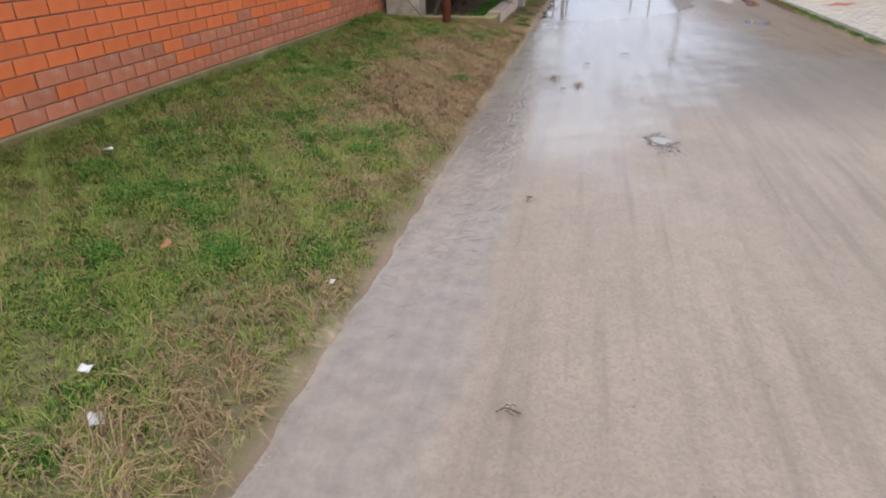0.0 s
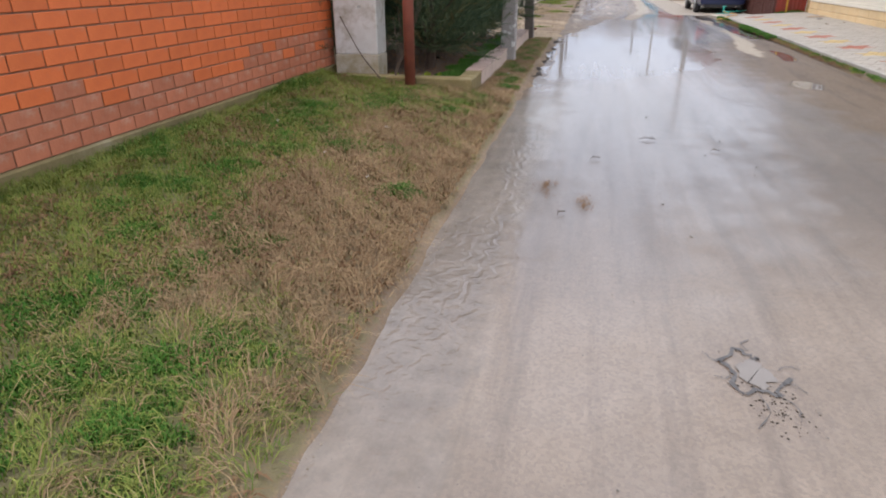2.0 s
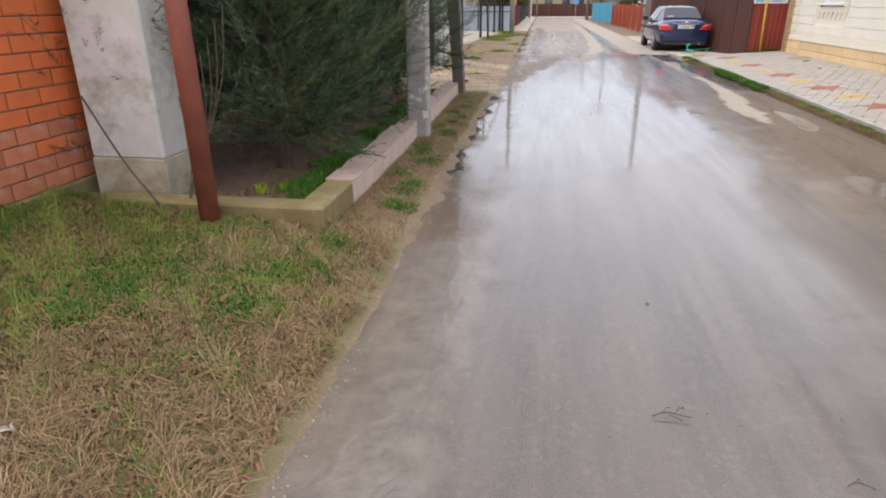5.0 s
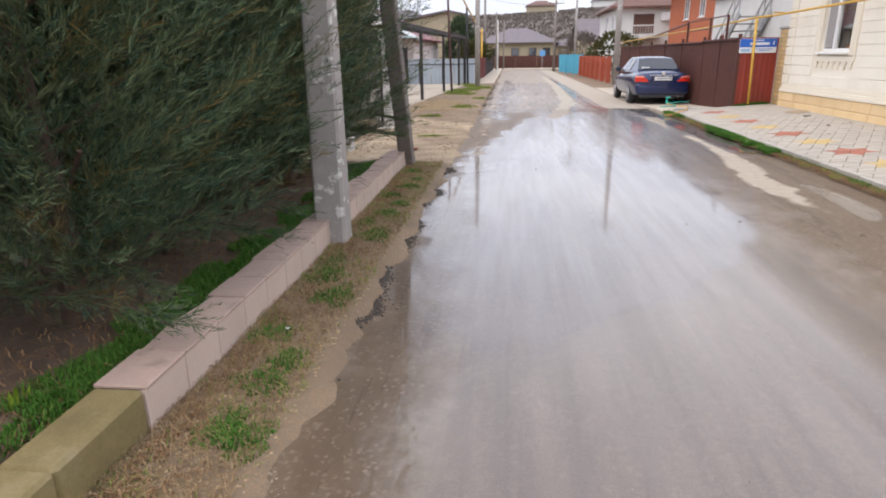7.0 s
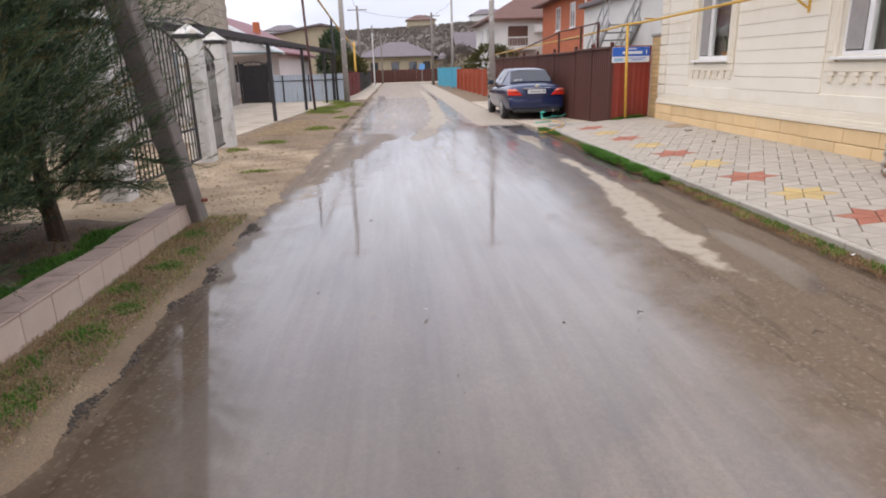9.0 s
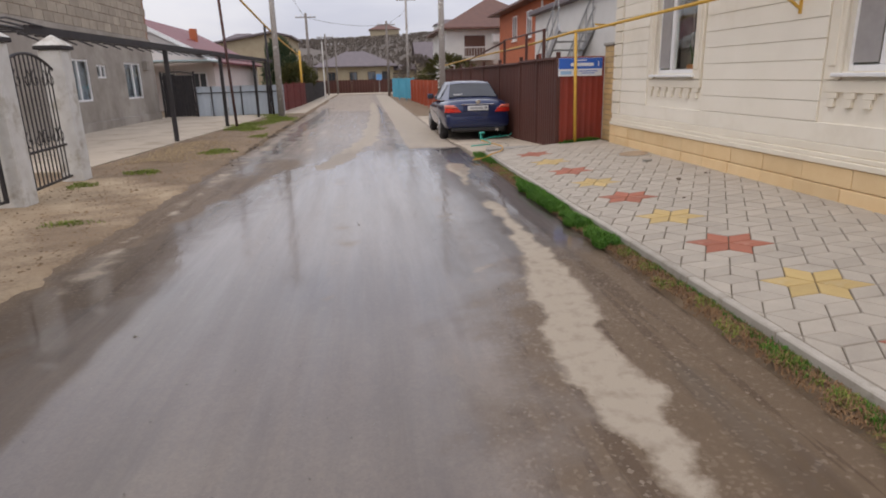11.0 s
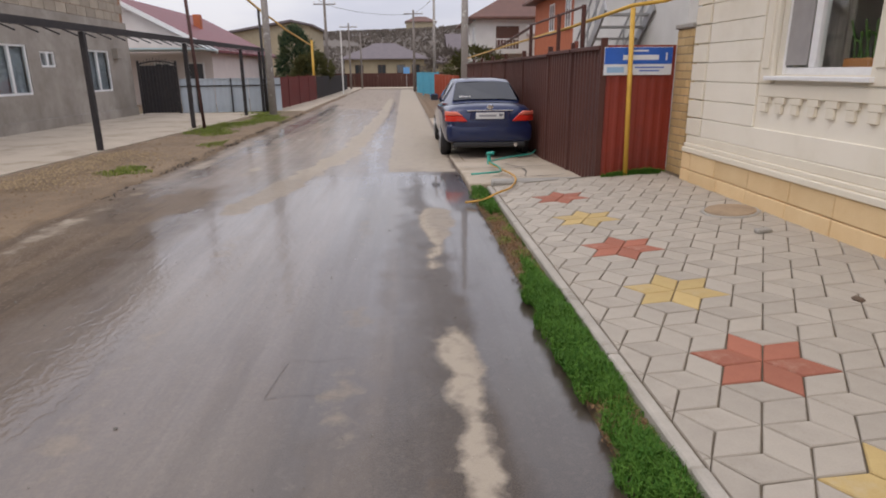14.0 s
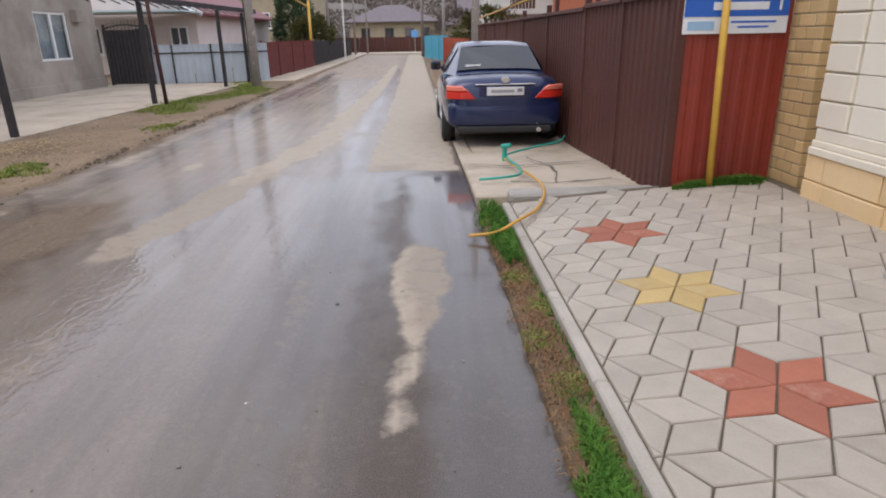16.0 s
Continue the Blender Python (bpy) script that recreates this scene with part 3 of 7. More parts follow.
add_attr(road, "mud", np.clip(np.maximum.reduce([
    between((9.0, 12, 15, 17.2, 18.6, 19.7), (2.6, 2.4, 2.25, 2.45, 2.8, 3.3), (4.4, 4.4, 4.4, 4.4, 4.4, 4.4), 1.0, 0.5, 0.3, 1.6) * 0.85, inside(-1.15, -0.4, 10.8, 17.6, 0.4, 0.8, 0.8) * 0.8, between((17.6, 19, 21, 22.5, 24.5, 27), (-1.3, -1.3, -1.3, -1.2, -1.2, -1.2), (-0.45, 0.0, 0.35, 0.6, 0.75, 0.5), 0.5, 1.4, 0.15, 1.2) * 0.85, 0.9 * inside(-1.5, -0.78, 14, 48, 0.4, 1, 0.2)]), 0, 1))
add_attr(road, "silt", np.clip(np.maximum.reduce([
    inside(2.72, 3.85, 27.9, 75, 0.12, 0.15, 0.0, 0.03) * 0.8,
    between((15.5, 16.5, 17.5, 18.5, 20.0, 21.7), (3.0, 2.84, 2.84, 3.04, 3.22, 3.24), (3.08, 3.2, 3.26, 3.4, 3.45, 3.36), 0.24, 2.4, 0.08, 0.5),
    between((22.8, 23.7, 24.4, 24.9, 25.3), (3.2, 3.24, 3.18, 3.16, 3.25), (3.28, 3.42, 3.52, 3.54, 3.45), 0.2, 1.9, 0.07, 0.4),
    between((24.8, 26.0, 30.5, 40.8, 56), (0.85, 0.92, 1.58, 1.95, 2.1), (1.1, 1.42, 2.1, 2.42, 2.4), 0.26, 0.6, 0.1, 2.0),
    between((17.5, 22, 28), (2.48, 2.5, 2.35), (2.85, 2.85, 2.6), 0.5, 0.7, 0.12, 2.0) * 0.5, between((17.0, 20, 25), (1.2, 1.3, 1.2), (1.6, 1.75, 1.5), 0.5, 1.2, 0.12, 2.0) * 0.48,
    inside(-0.8, -0.42, 17.6, 33, 0.35, 2.5, 1.6, 0.16) * 0.5, inside(0.3, 0.65, 27, 50, 0.35, 2.5, 0.6, 0.1) * 0.5,
    between((-6, 3, 8, 12), (-1.2, -1.2, -1.2, -1.2), (-0.93, -0.95, -0.95, -0.95), 0.08, 1.3, 0.03, 0.5) * 0.7]), 0, 1))
add_attr(road, "tan", np.clip(0.6 * (1 - step(3.5, 6.5, RY)) + 0.35 * (1 - step(5, 8.5, RY)) + 0.32 + 0.3 * step(18, 20, RY) * (1 - step(2.1, 2.6, RX)) + 0.3 * step(10, 13, RY) * (1 - step(17, 19, RY)) + 0.3 * step(26, 30, RY) - 0.8 * step(2.9, 3.2, RX) * step(18.5, 21, RY) * (1 - step(27, 28, RY)), 0, 1))

# cross road in front of the far houses
far_road = part("far_road", B(-60, 60, 76.5, 81.5, -0.02, 0.02), PAVING)
tagged(far_road, "pale dusty cross street at the far end", "road", kind="structure")

# ---- left: brick wall, white pier, pipe ----
WY0, WY1 = -5.0, 10.78
wall_m = pose(-3.607, 11.15, 0.16, 0, 0, -2.0)
brick_wall = thing("wall_west", wall_m, "long orange brick wall with pale weathered lowest courses", "wall", kind="structure")
CL, CH = 0.285, 0.119
part("core", B(-0.24, -0.014, -17.4, 0, -0.3, 2.25), MORTAR, brick_wall)
part("footing", B(-0.26, 0.035, -17.4, 0, -0.3, 0.135, 0.012), MOSSY, brick_wall, "dirty mossy concrete footing")

white_pier = thing("gate_pier", pose(-3.2, 11.13, 0.18), "whitewashed square masonry pier with stained foot", "pier")
part("shaft", B(-0.3, 0.3, -0.18, 0.2, 0.28, 2.3, 0.015), WHITEWASH, white_pier)
FOOT = mat("stained_plaster_foot", (0.52, 0.48, 0.40), (0.38, 0.33, 0.23), 0.9, 5, 80, 0.5, stain=(0.30, 0.25, 0.13), stain_at=(0.48, 0.7), stain_scale=4)
part("foot", B(-0.305, 0.305, -0.186, 0.2, -0.2, 0.28, 0.01), FOOT, white_pier, "yellowed stained plaster foot")

bm = bmesh.new(); rod(bm, (0, 0, -0.1), (-0.02, 0.0, 2.4), 0.068, 0.068, 14)
pipe_post = part("pipe_post", bm, RUST, smooth=True); pipe_post.matrix_basis = pose(-2.33, 10.5, 0.16)
tagged(pipe_post, "rust-red painted steel pipe post in the grass", "post")

# ---- planter with tiled kerb ----
planter = thing("planter", pose(-1.575, 10.62, -0.01), "low concrete planting bed edged with pinkish tiles", "planter", kind="structure")
part("front_edge", B(-1.75, 0.02, 0.0, 0.2, -0.1, 0.25, 0.015), MOSSY, planter, "mossy bare concrete edging")
part("side_edge", B(-0.2, 0.02, 0.2, 0.72, -0.1, 0.25, 0.015), MOSSY, planter, "mossy bare concrete edging")
part("core", B(-0.2, 0.0, 0.72, 7.2, -0.1, 0.235), CONCRETE, planter)
bm = bmesh.new()
bmesh.ops.create_grid(bm, x_segments=20, y_segments=60, size=0.5)
for v in bm.verts:
    v.co = Vector((-0.2 + (v.co.x - 0.5) * 4.4 * 1.0, 0.2 + (v.co.y + 0.5) * 7.1, 0.12 + 0.06 * noise.noise(Vector((v.co.x * 9, v.co.y * 16, 0)))))
SOIL = mat("dark_garden_soil", (0.17, 0.115, 0.078), (0.095, 0.066, 0.047), 0.95, 6, 70, 0.8, stain=(0.22, 0.17, 0.12), depth=0.02)
part("soil", bm, SOIL, planter, "dark damp soil", smooth=True)

# ---- right: pavement base, kerb ----
def walk_z(x):
    return 0.085 + (x - 4.15) * 0.078


pave = thing("pavement", pose(0, 0, 0), "pavement of grey rhombic tiles with red and yellow stars", "pavement", kind="structure")
bm = bmesh.new()
vs = [bm.verts.new((x, y, z)) for y in (4.0, 26.1) for x, z in ((4.17, -0.1), (4.17, walk_z(4.17) - 0.012), (6.5, walk_z(6.5) - 0.012), (6.5, -0.1))]
for f in ((0, 1, 2, 3), (7, 6, 5, 4), (0, 4, 5, 1), (1, 5, 6, 2), (2, 6, 7, 3)):
    bm.faces.new([vs[i] for i in f])
part("bed", bm, JOINT, pave)
bm = B(3.9, 5.6, 26.35, 40.0, -0.2, 0.07, 0.02)
bmesh.ops.subdivide_edges(bm, edges=[e for e in bm.edges if abs(e.verts[0].co.y - e.verts[1].co.y) > 5], cuts=16)
for v in bm.verts:
    v.co.z -= 0.11 * float(step(26.5, 30.0, np.array(v.co.y)))
part("parking_pad", bm, PAVING, pave, "cracked pale concrete pad")
part("threshold", B(4.2, 6.6, 26.1, 26.36, -0.1, 0.13, 0.02), CONCRETE, pave)

# ---- cream house ----
HX, HY0, HY1, HZ0, HZ1 = 6.45, 7.0, 25.3, 0.15, 3.4
house = thing("house", pose(HX, 0, 0), "cream rendered single-storey house with ochre stone plinth", "house")
W1, W2 = (22.45, 23.68), (18.42, 19.66)
SILL, HEAD = 1.5, 2.95
bm = bmesh.new()
for y0, y1, z0, z1 in ((HY0, W2[0], HZ0, HZ1), (W2[1], W1[0], HZ0, HZ1), (W1[1], HY1, HZ0, HZ1), (*W2, HZ0, SILL), (*W2, HEAD, HZ1), (*W1, HZ0, SILL), (*W1, HEAD, HZ1)):
    box(bm, 0.0, 0.35, y0, y1, z0, z1)
box(bm, 0.35, 7.0, HY1 - 0.35, HY1, HZ0, HZ1); box(bm, 0.35, 7.0, HY0, HY0 + 0.35, HZ0, HZ1); box(bm, 6.65, 7.0, HY0 + 0.35, HY1 - 0.35, HZ0, HZ1)
part("wall", bm, CREAM, house)
part("ceiling_slab", B(0.36, 6.64, HY0 + 0.36, HY1 - 0.36, 3.1, 3.2), CREAM2, house)
part("room_wall", B(2.2, 2.3, HY0 + 0.36, HY1 - 0.36, HZ0, 3.1), CREAM2, house)
ROOFM = mat("brown_roof_sheet", (0.16, 0.075, 0.055), (0.12, 0.058, 0.045), 0.55, 2, 60, 0.1)
def hip_roof(x0, x1, y0, y1, z, h, over=0.5, thick=0.12):
    bm = bmesh.new()
    x0, x1, y0, y1 = x0 - over, x1 + over, y0 - over, y1 + over
    w = min(x1 - x0, y1 - y0) / 2
    if y1 - y0 >= x1 - x0:
        r = [((x0 + x1) / 2, y0 + w * 0.9), ((x0 + x1) / 2, y1 - w * 0.9)]
    else:
        r = [(x0 + w * 0.9, (y0 + y1) / 2), (x1 - w * 0.9, (y0 + y1) / 2)]
    c = [(x0, y0), (x1, y0), (x1, y1), (x0, y1)]
    lo = [bm.verts.new((*p, z - thick)) for p in c]; hi = [bm.verts.new((*p, z)) for p in c]
    a, b = (bm.verts.new((*p, z + h)) for p in r)
    bm.faces.new(lo[::-1])
    for i in range(4):
        bm.faces.new((lo[i], lo[(i + 1) % 4], hi[(i + 1) % 4], hi[i]))
    if y1 - y0 >= x1 - x0:
        for f in ((hi[0], hi[1], a), (hi[1], hi[2], b, a), (hi[2], hi[3], b), (hi[3], hi[0], a, b)):
            bm.faces.new(f)
    else:
        for f in ((hi[0], hi[1], b, a), (hi[1], hi[2], b), (hi[2], hi[3], a, b), (hi[3], hi[0], a)):
            bm.faces.new(f)
    return bm
part("roof", hip_roof(0, 7.0, HY0, HY1, HZ1 + 0.12, 2.0, 0.35), ROOFM, house)

# plinth stones in two rows, with a moulded band above
for row, (z0, z1, dx) in enumerate(((0.10, 0.40, 0.05), (0.405, 0.60, 0.045))):
    y = HY0 + (0.35 if row else 0.0)
    while y < HY1 - 0.05:
        ln = 0.58 + 0.12 * random.random()
        y1 = min(y + ln, HY1 + 0.05)
        part("plinth_stone", B(-dx - 0.008 * random.random(), 0.0, y, y1 - 0.006, z0, z1 - 0.004, 0.006), PLINTH, house)
        y += ln
for z0, z1, dx in ((0.60, 0.66, 0.07), (0.66, 0.71, 0.05), (0.71, 0.80, 0.03)):
    part("moulding", B(-dx, 0.0, HY0, HY1 + 0.02, z0, z1, 0.008), CREAM2, house)
# cladding courses, broken by the window surrounds
z = 0.80
while z < HZ1 - 0.05:
    z1 = min(z + 0.205, HZ1)
    spans = [(HY0, HY1 - 0.32)]
    for w in (W1, W2):
        if z1 > 1.06:
            spans = [s for a, b in spans for s in ((a, min(b, w[0] - 0.26)), (max(a, w[1] + 0.26), b)) if s[1] - s[0] > 0.05]
    for a, b in spans:
        part("cladding_course", B(-0.022, 0.0, a, b, z + 0.003, z1 - 0.004, 0.004), CREAM, house)
    part("quoin", B(-0.04, 0.0, HY1 - 0.31, HY1 + 0.03, z + 0.006, z1 - 0.008, 0.008), CREAM2, house)
    z = z1
SCREEN = mat("grey_insect_mesh", (0.36, 0.34, 0.33), (0.30, 0.285, 0.28), 0.9, 6, 300, 0.2)
CURTAIN = mat("pale_curtain", (0.55, 0.50, 0.44), (0.40, 0.36, 0.32), 0.9, 5, 40, 0.2)


def clear_glass():
    m, n, l, p = nodes_of("clear_pane")
    p.inputs["Base Color"].default_value = (0.9, 0.95, 0.95, 1)
    p.inputs["Transmission Weight"].default_value = 1.0
    p.inputs["Roughness"].default_value = 0.0
    p.inputs["IOR"].default_value = 1.45
    return m


CLEAR = clear_glass()


def window(parent, y0, y1, z0, z1, x=0.0, split=(0.36,), surround=True, sill=True, depth=0.12, face=-1):
    """A white plastic window in a wall that faces -x; local to its parent."""
    w = new("window"); w.parent = parent; w.matrix_basis = pose(x, y0, z0)
    W, H, f = y1 - y0, z1 - z0, 0.06
    bm = bmesh.new()
    for a in ((0, f, 0, H), (W - f, W, 0, H), (f, W - f, 0, f), (f, W - f, H - f, H)):
        box(bm, depth, depth + 0.07, *a, 0.006)
    for s in split:
        box(bm, depth - 0.005, depth + 0.072, s * W - 0.045, s * W + 0.045, f, H - f, 0.006)
    fr = part("frame", bm, PVC, w)
    xs = [0, *split, 1]
    for a, b in zip(xs, xs[1:]):
        pane = part("pane", B(depth + 0.03, depth + 0.036, a * W + f * 0.7, b * W - f * 0.7, f, H - f), CLEAR, w)
        pane.visible_shadow = False
    if sill:
        part("sill", B(-0.09, depth, -0.06, W + 0.06, -0.05, -0.012, 0.006), PVC, w)
    if surround:
        for a in ((-0.2, -0.002), (W + 0.002, W + 0.2)):
            part("surround", B(-0.045, 0.0, *a, -0.08, H + 0.22, 0.01), CREAM2, w)
            part("surround", B(-0.06, -0.04, a[0] + 0.05, a[1] - 0.05, 0.05, H - 0.05, 0.01), CREAM2, w)
        part("surround", B(-0.045, 0.0, -0.002, W + 0.002, H + 0.002, H + 0.22, 0.01), CREAM2, w)
        part("apron", B(-0.035, 0.0, -0.2, W + 0.2, -0.20, -0.085, 0.008), CREAM2, w)
        y = -0.16
        while y < W + 0.1:
            part("dentil", B(-0.032, 0.0, y, y + 0.14, -0.255, -0.2, 0.004), CREAM2, w)
            part("dentil", B(-0.032, 0.0, y + 0.03, y + 0.12, -0.34, -0.258, 0.004), CREAM2, w)
            y += 0.235
    return w


for ys in (W1, W2):
    w = window(house, *ys, SILL, HEAD, 0.0, (0.66,), depth=0.045)
    bm = bmesh.new()
    W = ys[1] - ys[0]
    for a, b in ((0.0, 0.3), (0.72, 1.0)):
        n = 12
        vs = [(0.42 + 0.02 * math.sin(i * 1.9), (a + (b - a) * i / n) * W) for i in range(n + 1)]
        top = [bm.verts.new((x, y, 1.5)) for x, y in vs]; bot = [bm.verts.new((x, y, -0.2)) for x, y in vs]
        for i in range(n):
            bm.faces.new((bot[i], bot[i + 1], top[i + 1], top[i]))
    part("curtain", bm, CURTAIN, w, "pale gathered curtain")
    narrow = (0.66 * W + 0.05, W - 0.06)
    part("insect_screen", B(0.034, 0.04, *narrow, 0.08, 1.37), SCREEN, w, "grey insect screen in a white frame")
    if ys is W1:
        part("transom", B(0.038, 0.112, 0.66 * W + 0.045, W - 0.06, 0.78, 0.83, 0.006), PVC, w)
        trough = part("flower_trough", B(0.24, 0.38, 0.08 * W, 0.58 * W, -0.02, 0.13, 0.015), plain("orange_clay", (0.55, 0.22, 0.07), 0.7), w, "orange clay flower trough on the inner sill")
        for k in range(14):
            bm = bmesh.new()
            y0 = (0.11 + 0.033 * k) * W
            tube(bm, [(0.31, y0, 0.12), (0.30, y0 + 0.02 * math.sin(k * 3), 0.24 + 0.05 * math.sin(k * 2)), (0.27, y0 + 0.05 * math.sin(k * 3), 0.36 + 0.08 * math.sin(k * 5))], 0.009, 5)
            part("stem", bm, GRASS_VIVID, trough)

# ---- yellow gas pipe with brackets ----
gas = thing("gas_pipe", pose(6.13, 0, 2.33), "yellow painted gas pipe on wall brackets", "gas pipe")
bm = bmesh.new()
tube(bm, [(0, 9, 0.15), (0, 16, 0.1), (0, 20.3, 0.06), (0, 25.6, 0.0), (-0.26, 25.92, -0.02), (-0.3, 29.0, -0.1), (-0.42, 36, -0.18), (-0.5, 44, -0.3)], 0.024, 10)
part("pipe", bm, GASPIPE, gas, smooth=True)
bm = bmesh.new(); tube(bm, [(-0.26, 25.92, -0.05), (-0.24, 25.90, -1.2), (-0.22, 25.88, -2.15)], 0.03, 12)
part("riser", bm, GASPIPE, gas, smooth=True)
for y in (20.35, 14.6):
    bm = bmesh.new()
    bar(bm, (-0.06, y, 0.02), (0.3, y, 0.02), 0.03, 0.03); bar(bm, (0.0, y, 0.0), (0.3, y, -0.2), 0.025, 0.025); bar(bm, (0.29, y, 0.06), (0.29, y, -0.24), 0.04, 0.02)
    part("bracket", bm, GASPIPE, gas)
bm = bmesh.new(); bar(bm, (0.0, 25.6, 0.07), (0.9, 25.9, 0.05), 0.03, 0.03)
part("bracket", bm, GASPIPE, gas)

# ---- red wicket panel with street sign, brick pillar, brown fence ----
def corrugated(x0, x1, z0, z1, pitch=0.09, d=0.018):
    """A ribbed metal sheet in the xz plane, with a thickness."""
    bm = bmesh.new()
    xs, s = [], 0.0
    x = x0
    while x < x1:
        for dx, dd in ((0, 0), (0.18, d), (0.45, d), (0.63, 0)):
            if x + dx * pitch <= x1:
                xs.append((x + dx * pitch, -dd))
        x += pitch
    xs.append((x1, 0))
    rows = [[bm.verts.new((a, b + t, z)) for a, b in xs] for t, z in ((0, z0), (0, z1), (0.004, z1), (0.004, z0))]
    for k in range(4):
        R, S = rows[k], rows[(k + 1) % 4]
        for i in range(len(xs) - 1):
            bm.faces.new((R[i], R[i + 1], S[i + 1], S[i]))
    return bm


wicket = thing("wicket_gate", pose(5.58, 26.02, 0.19), "red painted sheet metal gate panel beside the pillar", "gate")
part("panel", corrugated(0.04, 0.88, 0.02, 1.62, 0.12, 0.006), REDSHEET, wicket)
bm = bmesh.new()
for a in ((0.0, 0.04, 0, 1.66), (0.88, 0.92, 0, 1.66), (0.04, 0.88, 1.62, 1.66), (0.04, 0.88, 0.0, 0.03)):
    box(bm, a[0], a[1], -0.01, 0.04, a[2], a[3], 0.004)
part("gate_frame", bm, REDSHEET, wicket)
SIGNBLUE, SIGNWHITE = plain("sign_blue", (0.02, 0.12, 0.52), 0.4), plain("sign_white", (0.75, 0.78, 0.82), 0.4)
sign = thing("street_sign", pose(5.57, 25.985, 1.485), "blue and white metal street name sign on red panel", "sign")
part("plate", B(0, 0.88, 0.0, 0.012, 0.0, 0.34, 0.004), SIGNWHITE, sign)
part("blue_field", B(0.004, 0.876, -0.004, 0.0, 0.135, 0.336), SIGNBLUE, sign)
for x0, x1, z0, z1 in ((0.36, 0.56, 0.285, 0.305),):
    part("text_bar", B(x0, x1, -0.008, -0.004, z0, z1), SIGNWHITE, sign, "unreadable white writing")
part("text_bar", B(0.24, 0.70, -0.008, -0.004, 0.185, 0.245), SIGNWHITE, sign, "white bar of lettering")
part("text_bar", B(0.79, 0.81, -0.008, -0.004, 0.18, 0.27), SIGNWHITE, sign, "white bar of lettering")
part("text_bar", B(0.40, 0.78, -0.004, 0.0, 0.085, 0.10), SIGNBLUE, sign, "small blue bar of lettering")
part("text_bar", B(0.46, 0.72, -0.004, 0.0, 0.045, 0.06), SIGNBLUE, sign, "small blue bar of lettering")
part("emblem", B(0.04, 0.26, -0.004, 0.0, 0.03, 0.10), plain("sign_pale_blue", (0.30, 0.48, 0.68), 0.4), sign, "pale blue emblem")

pillar = thing("brick_pillar", pose(6.53, 25.62, 0.15), "yellow brick gate pillar at the house corner", "pillar")
part("core", B(0.005, 0.335, 0.005, 0.445, 0, 1.9), mat("sandy_mortar", (0.36, 0.28, 0.18), (0.27, 0.2, 0.13), 0.9, 8, 90, 0.4), pillar)
for i in range(19):
    z0 = i * 0.099
    for s in ((0, 0.34, 0, 0.22), (0, 0.34, 0.23, 0.45)) if i % 2 else ((0, 0.34, 0, 0.11), (0, 0.34, 0.12, 0.335), (0, 0.34, 0.345, 0.45)):
        part("brick", B(*s, z0, z0 + 0.088, 0.005), YBRICK, pillar)
part("cap", B(-0.03, 0.37, -0.03, 0.48, 1.885, 1.94, 0.01), CONCRETE, pillar)

fence = thing("metal_fence", pose(5.56, 26.02, 0.12, 0, 0, 90), "tall dark brown ribbed metal fence", "fence")
L = 0.0
for i, ln in enumerate((1.45, 1.5, 2.4, 2.4, 2.4, 2.4, 2.4, 2.4)):
    part("panel", corrugated(L + 0.04, L + ln - 0.04, -0.15, 1.72 - 0.03 * (i > 1), 0.16, 0.02), BROWN, fence)
    part("post", B(L - 0.03, L + 0.03, -0.05, 0.03, -0.1, 1.82, 0.006), BROWN, fence)
    part("rail", B(L + 0.03, L + ln - 0.03, 0.008, 0.05, 1.68 - 0.03 * (i > 1), 1.73 - 0.03 * (i > 1), 0.004), BROWN, fence)
    L += ln
part("footing", B(0, L, -0.05, 0.1, -0.3, -0.16, 0.01), STRUT_C, fence)
for s in (1.43, 1.47):
    part("post", B(s - 0.022, s + 0.022, -0.07, -0.02, -0.05, 1.84, 0.005), RUST, fence, "rusty gate post")
for s in (1.5, 3.0, 5.4):
    bm = bmesh.new(); rod(bm, (s, -0.15, 1.6), (s, -0.15, 2.35), 0.035)
    part("frame_post", bm, BROWN, fence, "bare rusty post above the fence")
bm = bmesh.new()
rod(bm, (1.5, -0.15, 2.33), (5.4, -0.15, 2.33), 0.02); rod(bm, (3.0, -0.15, 2.05), (5.4, -0.15, 2.05), 0.015); rod(bm, (5.4, -0.15, 2.3), (12, -0.15, 1.95), 0.03)
part("frame_rail", bm, BROWN, fence)

# ---- red picket fence, turquoise fence ----
ORANGE_F = plain("red_paint", (0.36, 0.075, 0.035), 0.6)
picket = thing("picket_fence", pose(5.35, 45.3, 0.05, 0, 0, 91), "rust-red picket fence between brick posts", "fence")
for i in range(56):
    part("picket", B(i * 0.22, i * 0.22 + 0.13, 0, 0.02, 0.12, 1.15 + 0.03 * math.sin(i)), ORANGE_F, picket)
for i in range(7):
    part("post", B(i * 2.05 - 0.12, i * 2.05 + 0.12, -0.05, 0.2, -0.1, 1.3), ORANGE_F, picket)
part("rail", B(0, 12.3, 0.02, 0.05, 0.9, 0.96), ORANGE_F, picket)
TURQ = mat("turquoise_sheet", (0.08, 0.38, 0.52), (0.065, 0.32, 0.46), 0.5, 1.5, 50, 0.05)
tf = thing("turquoise_fence", pose(5.15, 57.6, 0.0, 0, 0, 100), "turquoise ribbed metal fence by the road", "fence")
for i in range(3):
    part("panel", corrugated(i * 2.3, i * 2.3 + 2.25, 0.05, 1.45, 0.2, 0.025), TURQ, tf)
    part("post", B(i * 2.3 - 0.05, i * 2.3, -0.05, 0.03, -0.1, 1.5), TURQ, tf)

